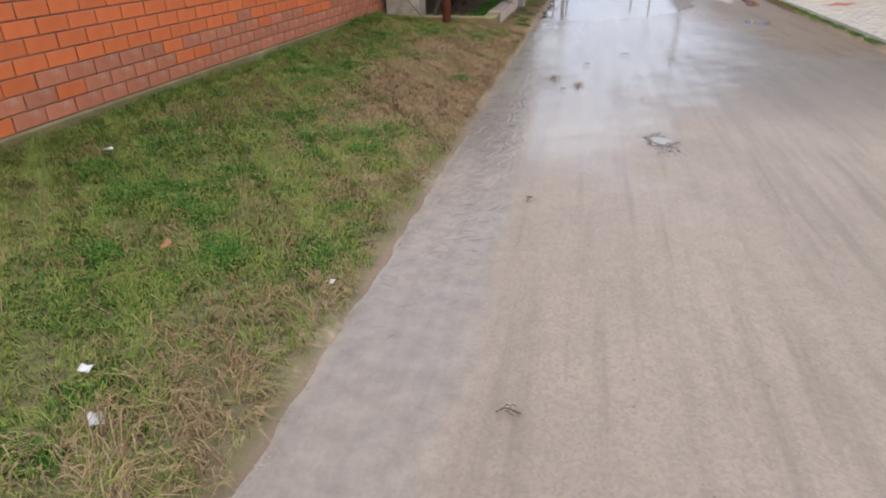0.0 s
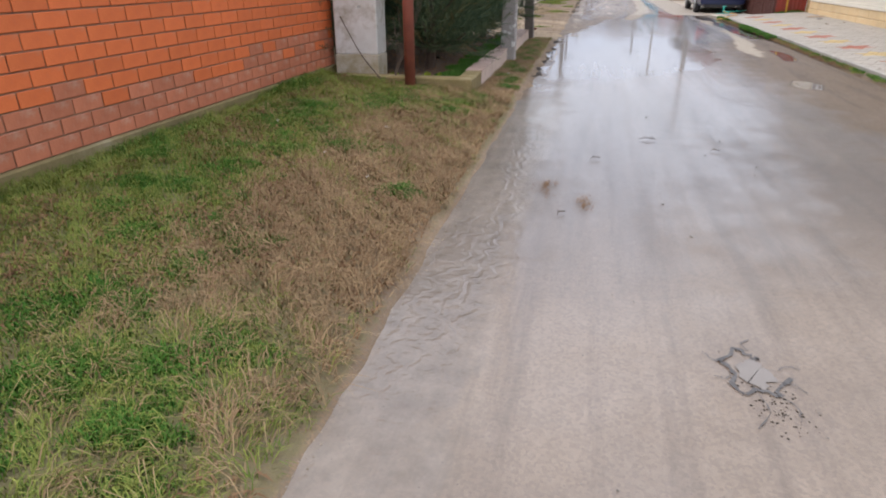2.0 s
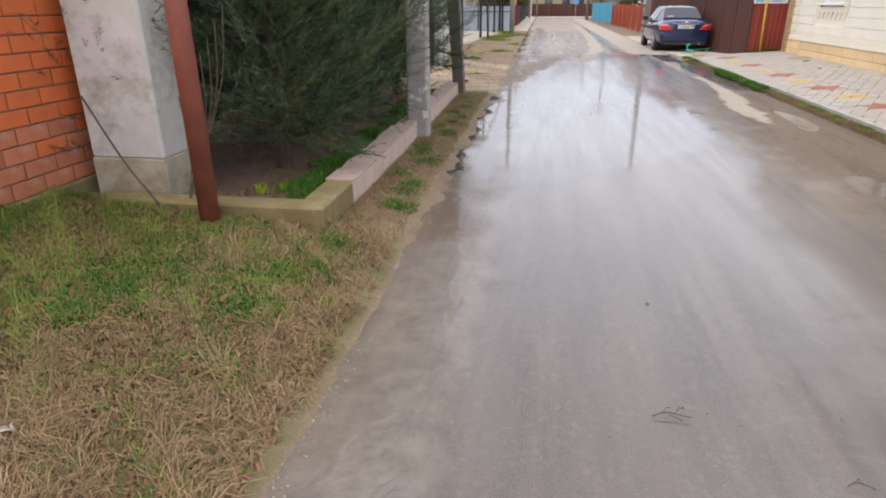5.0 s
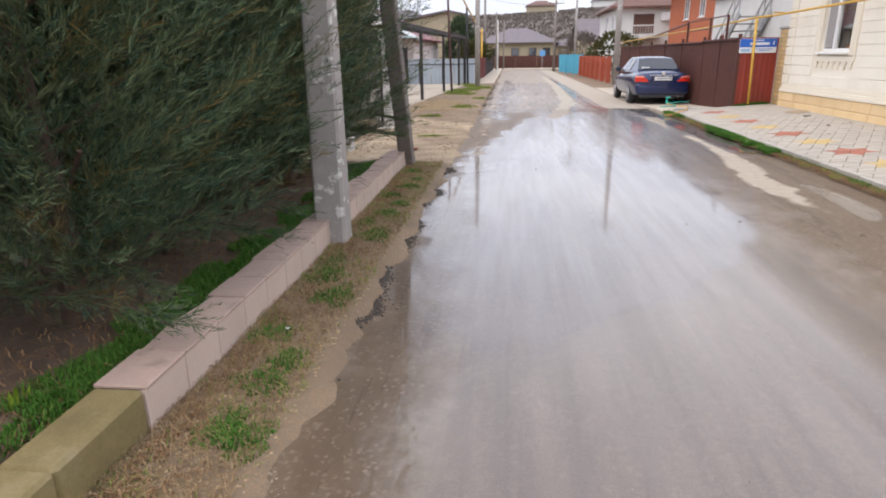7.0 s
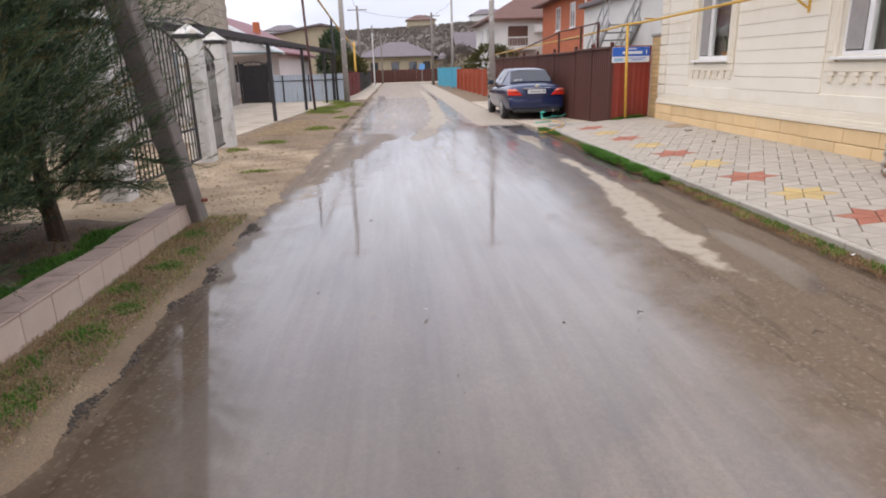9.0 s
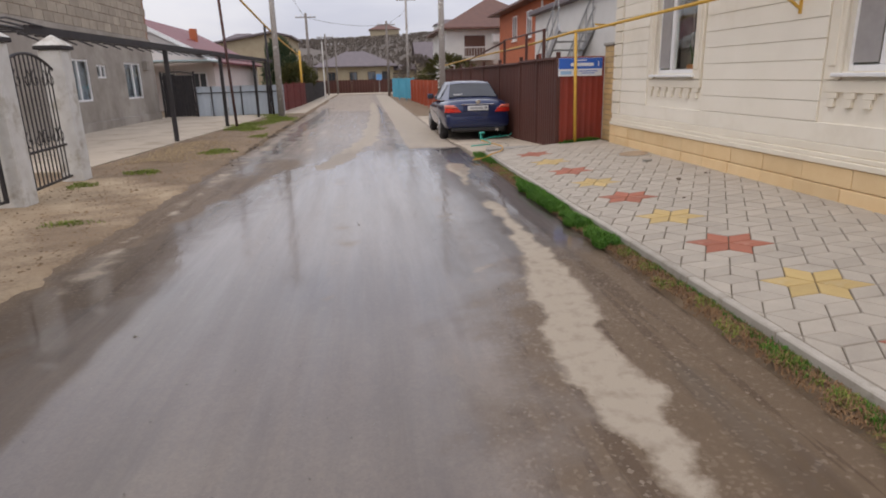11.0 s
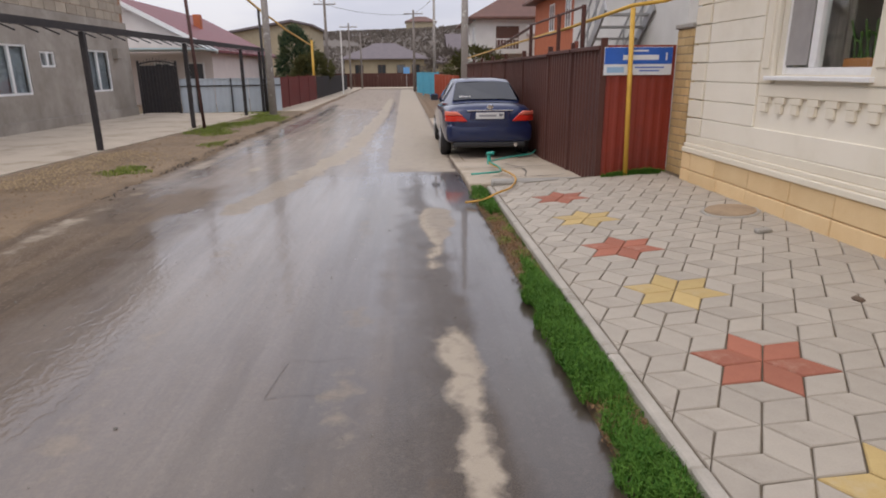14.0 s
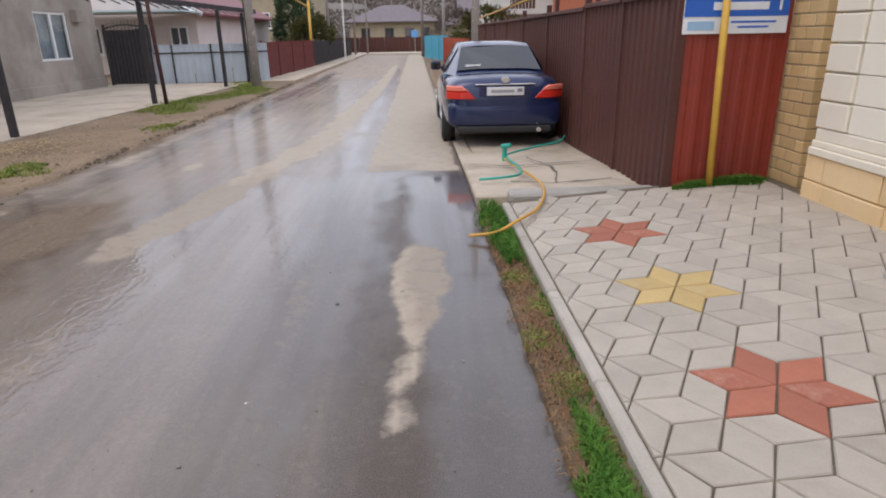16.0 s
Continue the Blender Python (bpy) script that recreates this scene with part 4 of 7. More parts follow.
# ---- left: poles ----
pole = thing("utility_pole", pose(-1.55, 14.15, 0.0), "square tapering concrete utility pole with peeling pale paint", "pole")
bm = bmesh.new(); bar(bm, (0, 0, -0.3), (0.0, 0.02, 8.0), 0.26, 0.24, (0, 1, 0), 0.16, 0.15)
bmesh.ops.bevel(bm, geom=list(bm.edges), offset=0.02, segments=1, affect="EDGES")
part("shaft", bm, POLE_C, pole)
strut = thing("pole_strut", pose(-1.55, 18.2, -0.1), "dark leaning concrete strut of the utility pole", "pole")
bm = bmesh.new(); bar(bm, (0, 0, -0.2), (0.0, -3.75, 7.6), 0.2, 0.24, (0, 1, 0), 0.16, 0.18)
bmesh.ops.bevel(bm, geom=list(bm.edges), offset=0.015, segments=1, affect="EDGES")
part("shaft", bm, STRUT_C, strut)
bm = bmesh.new(); rod(bm, (0.1, -0.2, 0.35), (0.16, -0.2, 0.35), 0.02)
part("bolt", bm, RUST, strut)

# ---- gate piers and wrought iron gates ----
pier = thing("stone_pier", pose(-2.75, 22.5, 0.0), "pale concrete gate pier with pointed cap", "pier", "gate piers")
part("shaft", B(-0.17, 0.17, -0.17, 0.17, -0.2, 2.08, 0.02), WHITEWASH, pier)
bm = bmesh.new()
box(bm, -0.21, 0.21, -0.21, 0.21, 2.08, 2.14, 0.01)
part("collar", bm, BLACK, pier, "dark metal collar")
bm = bmesh.new(); bmesh.ops.create_cone(bm, cap_ends=True, segments=4, radius1=0.29, radius2=0.02, depth=0.16, matrix=pose(0, 0, 2.22, 0, 0, 45))
part("cap", bm, WHITEWASH, pier)
copy_thing(pier, pose(-2.95, 24.68, 0.0))
copy_thing(pier, pose(-2.85, 19.3, 0.0))


def iron_gate(width, height, arch):
    g = thing("iron_gate", pose(0, 0, 0), "black wrought iron gate with scrolls", "gate")
    n = int(width / 0.13)
    bm = bmesh.new()
    tops = lambda s: height + arch * (1 - (2 * s - 1) ** 2)
    bar(bm, (0, 0, 0.1), (0, 0, height), 0.05, 0.04); bar(bm, (width, 0, 0.1), (width, 0, height), 0.05, 0.04)
    for z in (0.12, 0.62):
        bar(bm, (0, 0, z), (width, 0, z), 0.04, 0.03)
    tube(bm, [(width * i / 12, 0, tops(i / 12)) for i in range(13)], 0.022, 6)
    part("gate_frame", bm, BLACK, g)
    for i in range(1, n):
        s = i / n
        bm = bmesh.new(); bar(bm, (s * width, 0, 0.12), (s * width, 0, tops(s) - 0.02), 0.016, 0.016)
        part("bar", bm, BLACK, g)
    for i in range(6):
        x0, s = width * (0.08 + 0.16 * i), (-1) ** i
        for zc in (0.78, tops(0.5) - 0.35):
            bm = bmesh.new()
            tube(bm, [(x0 + 0.06 + s * (0.012 + 0.0125 * k) * math.cos(k * 0.75), -0.012, zc + (0.012 + 0.0125 * k) * math.sin(k * 0.75)) for k in range(11)], 0.008, 5)
            part("scroll", bm, BLACK, g)
    return g


g1 = iron_gate(2.7, 1.75, 0.45); g1.matrix_basis = pose(-2.85, 19.55, 0.02, 0, 0, 88)
g2 = iron_gate(1.8, 1.75, 0.22); g2.matrix_basis = pose(-2.8, 22.75, 0.02, 0, 0, 95)

# ---- concrete apron, carport frame ----
bm = bmesh.new()
vs = [bm.verts.new((x, y, z)) for z in (-0.1, 0.07) for x, y in ((-3.35, 25.6), (-2.35, 42.6), (-7.1, 43.0), (-7.1, 25.6))]
for f in ((3, 2, 1, 0), (4, 5, 6, 7), (0, 1, 5, 4), (1, 2, 6, 5), (2, 3, 7, 6), (3, 0, 4, 7)):
    bm.faces.new([vs[i] for i in f])
apron = part("apron", bm, PAVING); tagged(apron, "pale concrete forecourt slab with damp stains", "forecourt", kind="structure")

carport = thing("carport_frame", pose(0, 0, 0.05), "unfinished black steel carport frame on the forecourt", "carport")
def cx(y):
    return -3.3 + (y - 27) * 0.045
for y in (30.9, 35.95, 41.0, 43.4):
    part("post", B(cx(y) - 0.05, cx(y) + 0.05, y - 0.05, y + 0.05, -0.1, 2.28, 0.006), BLACK, carport)
bm = bmesh.new(); bar(bm, (cx(24.9), 24.9, 2.36), (cx(45), 45, 2.36), 0.08, 0.13)
part("beam", bm, BLACK, carport)
for i in range(31):
    y = 25.2 + i * 0.62
    bm = bmesh.new(); tube(bm, spline([(cx(y), y, 2.32), (cx(y) - 0.7, y + 0.06, 2.47), (cx(y) - 1.7, y + 0.12, 2.5)], 4), 0.022, 5); bar(bm, (cx(y), y, 2.2), (cx(y) - 0.45, y + 0.04, 2.4), 0.025, 0.025)
    part("rafter", bm, BLACK, carport)
bm = bmesh.new()
for d in (0.0, 0.25, 0.5):
    tube(bm, [(-3.0 - d, 22.6 - d, 2.3 + 0.1 * d), (-3.2 - d, 24.0, 2.45), (-3.35 - d, 25.5, 2.42), (-3.3 - d, 27.0, 2.38)], 0.015, 6)
part("vine_wire", bm, BLACK, carport)

MASTM = mat("dark_rusty_steel", (0.095, 0.04, 0.034), (0.065, 0.03, 0.027), 0.7, 5, 90, 0.3)
# tall masts that carry a gas line over the drive
mast = thing("gas_mast", pose(-2.54, 35.75, 0.0), "tall dark steel mast carrying a pipe over the drive", "mast")
bm = bmesh.new(); rod(bm, (0, 0, -0.1), (-0.16, 0, 4.6), 0.045, 0.045, 10); part("shaft", bm, MASTM, mast, smooth=True)
mast2 = thing("gas_mast", pose(-2.38, 43.3, 0.0), "tall dark steel mast carrying a pipe over the drive", "mast")
bm = bmesh.new(); rod(bm, (0, 0, -0.1), (-0.05, 0, 3.9), 0.05, 0.05, 10); part("shaft", bm, BLACK, mast2, smooth=True)
bm = bmesh.new(); tube(bm, [(-0.12, 0, 4.55), (-0.05, 1.2, 4.6), (0.15, 7.55, 3.85), (0.3, 12, 3.4), (0.3, 20, 3.0)], 0.04, 8)
part("pipe", bm, GASPIPE, mast, "yellow gas pipe")
mast3 = thing("gas_mast", pose(-2.2, 55.5, 0.0), "yellow painted pipe mast", "mast")
bm = bmesh.new(); rod(bm, (0, 0, -0.1), (0, 0, 3.3), 0.07, 0.07, 10); part("shaft", bm, GASPIPE, mast3, smooth=True)

# ---- grey house ----
RENDER = mat("grey_cement_render", (0.43, 0.39, 0.345), (0.32, 0.285, 0.25), 0.9, 0.9, 60, 0.5, stain=(0.25, 0.22, 0.185), stain_at=(0.42, 0.7), stain_scale=0.9, stretch=(1.0, 1.0, 0.3))
BLOCK = mat("shell_limestone_block", (0.42, 0.36, 0.29), (0.33, 0.28, 0.22), 0.9, 3, 50, 0.5, vary=0.14)
grey = thing("house", pose(-7.0, 0, 0, 0, 0, 0), "grey cement-rendered two-storey house with bare block top", "house")
gw = [(34.3, 35.85, 1.02, 2.32), (36.45, 37.2, 1.74, 2.18), (38.95, 40.6, 0.98, 2.3)]
bm = bmesh.new()
y = 25.5
for a, b, z0, z1 in gw:
    box(bm, -0.4, 0, y, a, 0, 3.3); box(bm, -0.4, 0, a, b, 0, z0); box(bm, -0.4, 0, a, b, z1, 3.3)
    y = b
box(bm, -0.4, 0, y, 42.3, 0, 3.3)
box(bm, -8, -0.4, 41.9, 42.3, 0, 3.3); box(bm, -8, -0.4, 25.5, 25.9, 0, 3.3)
bmesh.ops.remove_doubles(bm, verts=bm.verts, dist=1e-4)
part("wall", bm, RENDER, grey)
part("floor_slab", B(-8, -0.41, 25.9, 41.9, 3.0, 3.1), RENDER, grey)
part("room_wall", B(-2.5, -2.4, 25.95, 41.85, 0.0, 3.0), RENDER, grey)
part("plinth", B(0, 0.06, 25.5, 42.3, 0, 0.35, 0.01), RENDER, grey)
upper = part("upper_wall", B(-8, -0.05, 25.6, 42.2, 3.3, 6.6), MORTAR, grey, "bare limestone block upper wall")
for r in range(11):
    for c in range(28):
        y = 25.75 + c * 0.6 - 0.3 * (r % 2)
        if y + 0.59 < 42.25 and not (36.3 < y < 37.8 and 4 <= r <= 8):
            part("block", B(-0.06, -0.02, max(y, 25.6), y + 0.58, 3.31 + r * 0.298, 3.31 + r * 0.298 + 0.285, 0.006), BLOCK, upper)
# no hole here: a black sheet paints the opening's inner darkness
part("window_opening", B(-0.055, -0.045, 36.5, 37.9, 4.5, 5.8), BLACK, grey, "flat black sheet painting the dark of a window opening")


# mottled pale grey that paints the reflection seen in the panes
REFLECT_TONE = mat("painted_reflection", (0.42, 0.45, 0.48), (0.22, 0.24, 0.26), 0.9, 3.0, 60, 0.1)


def window_x(parent, y0, y1, z0, z1, split):
    w = window(parent, y0, y1, z0, z1, 0.0, split, False, False, 0.02)
    # added sheet behind the panes, in place of their light grey reflection
    part("net_curtain", B(0.14, 0.15, 0.03, y1 - y0 - 0.03, 0.03, z1 - z0 - 0.03), REFLECT_TONE, w, "pale sheet standing in for the panes' grey reflection")
    w.matrix_basis = pose(0, y1, z0, 0, 0, 180)
    return w


for a, b, z0, z1 in gw:
    window_x(grey, a, b, z0, z1, (0.5,) if b - a > 0.6 else ())
part("vent_box", B(0, 0.18, 40.9, 41.3, 2.05, 2.4, 0.01), RENDER, grey, "grey box on the wall")

# ---- black gate, pale blue fence, dark red fence ----
BLUEGREY = mat("pale_blue_sheet", (0.50, 0.56, 0.62), (0.45, 0.51, 0.57), 0.5, 1.5, 50, 0.05)
bg = thing("metal_gate", pose(-6.85, 42.5, 0.05, 0, 0, 8), "black forged sheet gate with arched top", "gate")
part("leaf", corrugated(0.05, 1.27, 0.05, 1.78, 0.12, 0.02), BLACK, bg)
bm = bmesh.new()
for x in (0, 1.32):
    box(bm, x - 0.04, x + 0.04, -0.04, 0.04, -0.05, 1.95)
tube(bm, [(1.32 * i / 10, 0, 1.82 + 0.12 * math.sin(math.pi * i / 10)) for i in range(11)], 0.025, 6)
for i in range(1, 12):
    bar(bm, (i * 0.11, 0, 1.7), (i * 0.11, 0, 1.9 + 0.14 * math.sin(math.pi * i / 12) + 0.03 * (i % 2)), 0.015, 0.015)
part("gate_frame", bm, BLACK, bg)
bf = thing("sheet_fence", pose(-5.55, 42.9, 0.02, 0, 0, 16), "pale blue-grey sheet metal fence", "fence")
for i in range(3):
    part("panel", corrugated(i * 1.26, i * 1.26 + 1.24, 0.03, 1.28, 0.2, 0.009), BLUEGREY, bf)
    part("post", B(i * 1.26 + 0.58, i * 1.26 + 0.63, -0.07, -0.02, -0.05, 1.32), BLACK, bf)
part("rail", B(0, 3.76, -0.03, 0.03, 1.28, 1.32), BLUEGREY, bf)
part("rail", B(0, 3.76, -0.05, -0.02, 1.02, 1.06), BLACK, bf)
MAROON = mat("maroon_sheet", (0.16, 0.03, 0.028), (0.125, 0.025, 0.024), 0.5, 1.5, 50, 0.05)
rf = thing("maroon_fence", pose(-2.2, 44.2, 0.05, 0, 0, 88), "dark red ribbed sheet metal fence", "fence")
for i in range(4):
    part("panel", corrugated(i * 2.4, i * 2.4 + 2.36, 0.03, 1.3, 0.2, 0.025), MAROON, rf)
    part("post", B(i * 2.4 - 0.04, i * 2.4 + 0.02, -0.05, 0.03, -0.05, 1.36), MAROON, rf)
kf = thing("dark_fence", pose(-1.9, 54.2, 0.05, 0, 0, 90), "dark ribbed metal fence along the verge", "fence")
for i in range(8):
    part("panel", corrugated(i * 2.4, i * 2.4 + 2.36, 0.03, 1.25, 0.25, 0.025), BLACK, kf)
fv = part("far_pavement", B(-2.2, -1.0, 43.6, 76, -0.05, 0.06, 0.01), PAVING)
tagged(fv, "pale concrete strip before the far fences", "pavement", kind="structure")

# ---- houses behind ----
PINKISH = mat("pinkish_render", (0.74, 0.67, 0.64), (0.67, 0.60, 0.57), 0.85, 1.5, 50, 0.2)
REDROOF = mat("dark_red_roof_sheet", (0.20, 0.045, 0.05), (0.16, 0.038, 0.042), 0.5, 2, 60, 0.1)
SAND = mat("sandstone_wall", (0.42, 0.36, 0.25), (0.35, 0.29, 0.20), 0.9, 2, 30, 0.3)
WHITE = mat("white_render", (0.72, 0.71, 0.68), (0.64, 0.63, 0.60), 0.85, 1.5, 50, 0.2)
ORANGE = mat("orange_house_brick", (0.50, 0.155, 0.07), (0.42, 0.12, 0.055), 0.8, 3, 30, 0.3)
GREYROOF = mat("greyish_roof_sheet", (0.17, 0.14, 0.15), (0.13, 0.11, 0.12), 0.6, 2, 60, 0.1)


def gable_roof(x0, x1, y0, y1, z, h, along_y=True, over=0.4, t=0.12):
    bm = bmesh.new()
    x0, x1, y0, y1 = x0 - over, x1 + over, y0 - over, y1 + over
    if along_y:
        sec = [(x0, z), ((x0 + x1) / 2, z + h), (x1, z), (x1, z - t), ((x0 + x1) / 2, z + h - t), (x0, z - t)]
        A, C = ([bm.verts.new((a, y, b)) for a, b in sec] for y in (y0, y1))
    else:
        sec = [(y0, z), ((y0 + y1) / 2, z + h), (y1, z), (y1, z - t), ((y0 + y1) / 2, z + h - t), (y0, z - t)]
        A, C = ([bm.verts.new((x, a, b)) for a, b in sec] for x in (x0, x1))
    for i in range(6):
        bm.faces.new((A[i], A[(i + 1) % 6], C[(i + 1) % 6], C[i]))
    for R in (A, C):
        bm.faces.new((R[0], R[1], R[4], R[5])); bm.faces.new((R[1], R[2], R[3], R[4]))
    bmesh.ops.recalc_face_normals(bm, faces=bm.faces)
    return bm


def wall_box(x0, x1, y0, y1, z1, gable=0.0, along_y=True):
    bm = B(x0, x1, y0, y1, -0.2, z1)
    if gable:
        for s in ((x0, x1) if not along_y else (y0, y1)):
            t = 0.2 if s in (x0, y0) else -0.2
            if along_y:
                tri = [(x0, s, z1), (x1, s, z1), ((x0 + x1) / 2, s, z1 + gable)]; d = Vector((0, t, 0))
            else:
                tri = [(s, y0, z1), (s, y1, z1), (s, (y0 + y1) / 2, z1 + gable)]; d = Vector((t, 0, 0))
            a = [bm.verts.new(p) for p in tri]; b = [bm.verts.new(Vector(p) + d) for p in tri]
            bm.faces.new(a); bm.faces.new(b[::-1])
            for i in range(3):
                bm.faces.new((a[i], b[i], b[(i + 1) % 3], a[(i + 1) % 3]))
        bmesh.ops.recalc_face_normals(bm, faces=bm.faces)
    return bm


def far_window(parent, x, y, z, w, h, frame_mat=None, face="y"):
    """A far window facing -y or, with face x, facing +x or -x: frame, pane and sill."""
    wn_ = new("window"); wn_.parent = parent
    wn_.matrix_basis = pose(x, y, z, 0, 0, {"y": 0, "-x": -90, "x": 90}[face])
    f = 0.07
    bm = bmesh.new()
    for a in ((0, f, 0, h), (w - f, w, 0, h), (f, w - f, 0, f), (f, w - f, h - f, h), (w / 2 - 0.03, w / 2 + 0.03, f, h - f)):
        box(bm, a[0], a[1], -0.06, 0.0, a[2], a[3])
    part("frame", bm, frame_mat or PVC, wn_)
    part("pane", B(f, w - f, -0.03, -0.012, f, h - f), GLASS, wn_)
    part("sill", B(-0.05, w + 0.05, -0.12, 0, -0.06, 0), PVC, wn_)


nb = thing("house", pose(-14.5, 50, 0), "low pinkish house with dark red metal roof", "house")
part("wall", wall_box(-1, 8.2, 0, 14, 2.5, 2.5, True), PINKISH, nb)
part("roof", gable_roof(-1, 8.2, 0, 14, 2.6, 2.6, True, 0.45), REDROOF, nb)
for s_ in (-1, 1):
    bm = bmesh.new(); bar(bm, (3.6, -0.47, 5.12), (3.6 + s_ * 5.05, -0.47, 2.5), 0.05, 0.2); part("barge_board", bm, PVC, nb, "white barge board")
for x in (3.2, 5.4, 7.0):
    far_window(nb, x, -0.0, 0.9, 0.8, 1.15)
part("awning", B(3.0, 8.6, -3.0, -0.1, 2.55, 2.62), plain("pale_awning_sheet", (0.5, 0.62, 0.66), 0.5), nb, "pale translucent awning sheet")
part("chimney", B(5.6, 6.0, 6, 6.4, 3.4, 4.75, 0.02), ORANGE, nb)

sb = thing("house", pose(-16.5, 74, 0), "long sandstone building with a low lopsided gable", "house")


def profile(pts, y0, y1):
    """A solid that carries an outline in the xz plane from y0 to y1."""
    bm = bmesh.new()
    A, C = ([bm.verts.new((x, y, z)) for x, z in pts] for y in (y0, y1))
    n = len(pts)
    for i in range(n):
        bm.faces.new((A[i], A[(i + 1) % n], C[(i + 1) % n], C[i]))
    bm.faces.new(A[::-1]); bm.faces.new(C)
    bmesh.ops.recalc_face_normals(bm, faces=bm.faces)
    return bm


part("wall", profile(((0, -0.2), (11.6, -0.2), (11.6, 5.3), (10.1, 5.6), (0, 3.9)), 0, 9), SAND, sb)
part("roof", profile(((-0.4, 3.86), (10.1, 5.63), (12.0, 5.25), (12.0, 5.4), (10.1, 5.8), (-0.4, 4.02)), -0.4, 9.4), GREYROOF, sb)
for x in (3.0, 7.2):
    far_window(sb, x, 0, 2.2, 1.0, 1.2)

fh = thing("house", pose(-4.0, 95, 0), "low ochre house with grey hipped roof at the street end", "house")
part("wall", wall_box(0, 9.5, 0, 8, 2.9), mat("ochre_render", (0.42, 0.355, 0.25), (0.36, 0.30, 0.21), 0.85, 1.5, 40, 0.2), fh)
part("roof", hip_roof(0, 9.5, 0, 8, 3.0, 1.9, 0.6), GREYROOF, fh)
for x in (1.2, 3.9, 6.2, 8.0):
    far_window(fh, x, 0, 1.1, 1.0, 1.2, plain("brown_frame", (0.10, 0.06, 0.04), 0.5))
part("porch", B(9.5, 13.5, 0.5, 6, -0.2, 2.4), SAND, fh)
part("porch_roof", hip_roof(9.5, 13.5, 0.5, 6, 2.5, 1.0, 0.4), GREYROOF, fh)
ff = thing("boundary_fence", pose(-14, 83, 0), "dark brown fence at the end of the street", "fence")
for i in range(15):
    part("panel", corrugated(i * 2.4, i * 2.4 + 2.38, 0.0, 1.35, 0.3, 0.03), BROWN, ff)
fh2 = thing("house", pose(8.5, 92, 0), "house with steep lilac-grey roof", "house")
part("wall", wall_box(0, 7, 0, 8, 3.2, 2.6, False), SAND, fh2)
part("roof", gable_roof(0, 7, 0, 8, 3.2, 2.6, False), GREYROOF, fh2)
for x in (1.0, 4.2):
    far_window(fh2, x, 0, 1.2, 1.0, 1.2)

wh = thing("house", pose(7.8, 60, 0), "white two-storey house with brown hipped roof", "house")
part("wall", wall_box(0, 7.5, 0, 9, 4.75), WHITE, wh)
part("roof", hip_roof(0, 7.5, 0, 9, 4.85, 2.4, 0.55), ROOFM, wh)
bm = B(1.3, 2.8, -0.05, 0.0, 2.9, 4.3); part("balcony_door", bm, plain("brown_joinery", (0.10, 0.045, 0.03), 0.5), wh, "brown balcony door and window")
part("balcony", B(0.8, 3.3, -1.0, 0.0, 2.55, 2.72, 0.01), WHITE, wh)
bm = bmesh.new()
for i in range(13):
    rod(bm, (0.85 + i * 0.2, -0.95, 2.7), (0.85 + i * 0.2, -0.95, 3.45), 0.02, None, 5)
box(bm, 0.8, 3.3, -0.99, -0.92, 3.42, 3.5)
part("balustrade", bm, WHITE, wh)
far_window(wh, 5.4, 0, 3.1, 1.1, 1.2)
far_window(wh, 0.0, 1.6, 3.0, 0.9, 1.3, None, "-x"); far_window(wh, 0.0, 5.0, 3.0, 0.9, 1.3, None, "-x")
part("air_conditioner", B(3.3, 4.1, -0.3, 0.0, 3.8, 4.35, 0.02), PVC, wh, "white outdoor unit")

oh = thing("house", pose(11.05, 47, 0), "orange brick two-storey house with brown eaves", "house")
part("wall", wall_box(0, 9, 0, 10, 5.3), ORANGE, oh)
part("roof", hip_roof(0, 9, 0, 10, 5.4, 2.2, 0.7), ROOFM, oh)
for x in (1.9, 4.1):
    far_window(oh, x, 0, 3.6, 1.0, 1.4)
for y in (2.6, 6.0):
    far_window(oh, 0, y, 3.5, 1.0, 1.4, None, "-x")
part("air_conditioner", B(0.3, 1.1, -0.3, 0.0, 4.0, 4.55, 0.02), PVC, oh, "white outdoor unit")
bm = bmesh.new(); rod(bm, (0.06, -0.08, 0), (0.06, -0.08, 5.2), 0.05); part("downpipe", bm, PVC, oh)

# stair and pale annex beside the cream house
an = thing("outbuilding", pose(7.6, 28.2, 0), "pale rendered annex with outside metal stair", "outbuilding")
part("wall", wall_box(0, 4, 0, 7, 3.4), WHITE, an)
part("roof", B(-0.2, 4.2, -0.2, 7.2, 3.4, 3.55, 0.02), GREYROOF, an)
GALV = plain("galvanised_metal", (0.42, 0.42, 0.42), 0.45, 0.6)
for i in range(9):
    part("tread", B(-0.9, -0.05, 3.6 - i * 0.26, 3.85 - i * 0.26, 0.9 + i * 0.2, 0.94 + i * 0.2), GALV, an)
bm = bmesh.new()
for x in (-0.92, -0.04):
    bar(bm, (x, 3.9, 0.7), (x, 1.4, 2.65), 0.04, 0.2)
    for h in (0.45, 0.9):
        bar(bm, (x, 3.9, 0.7 + h), (x, 1.4, 2.65 + h), 0.03, 0.03)
    for i in range(6):
        y = 3.8 - i * 0.46
        bar(bm, (x, y, 0.75 + i * 0.36), (x, y, 1.65 + i * 0.36), 0.025, 0.025)
part("railing", bm, GALV, an)

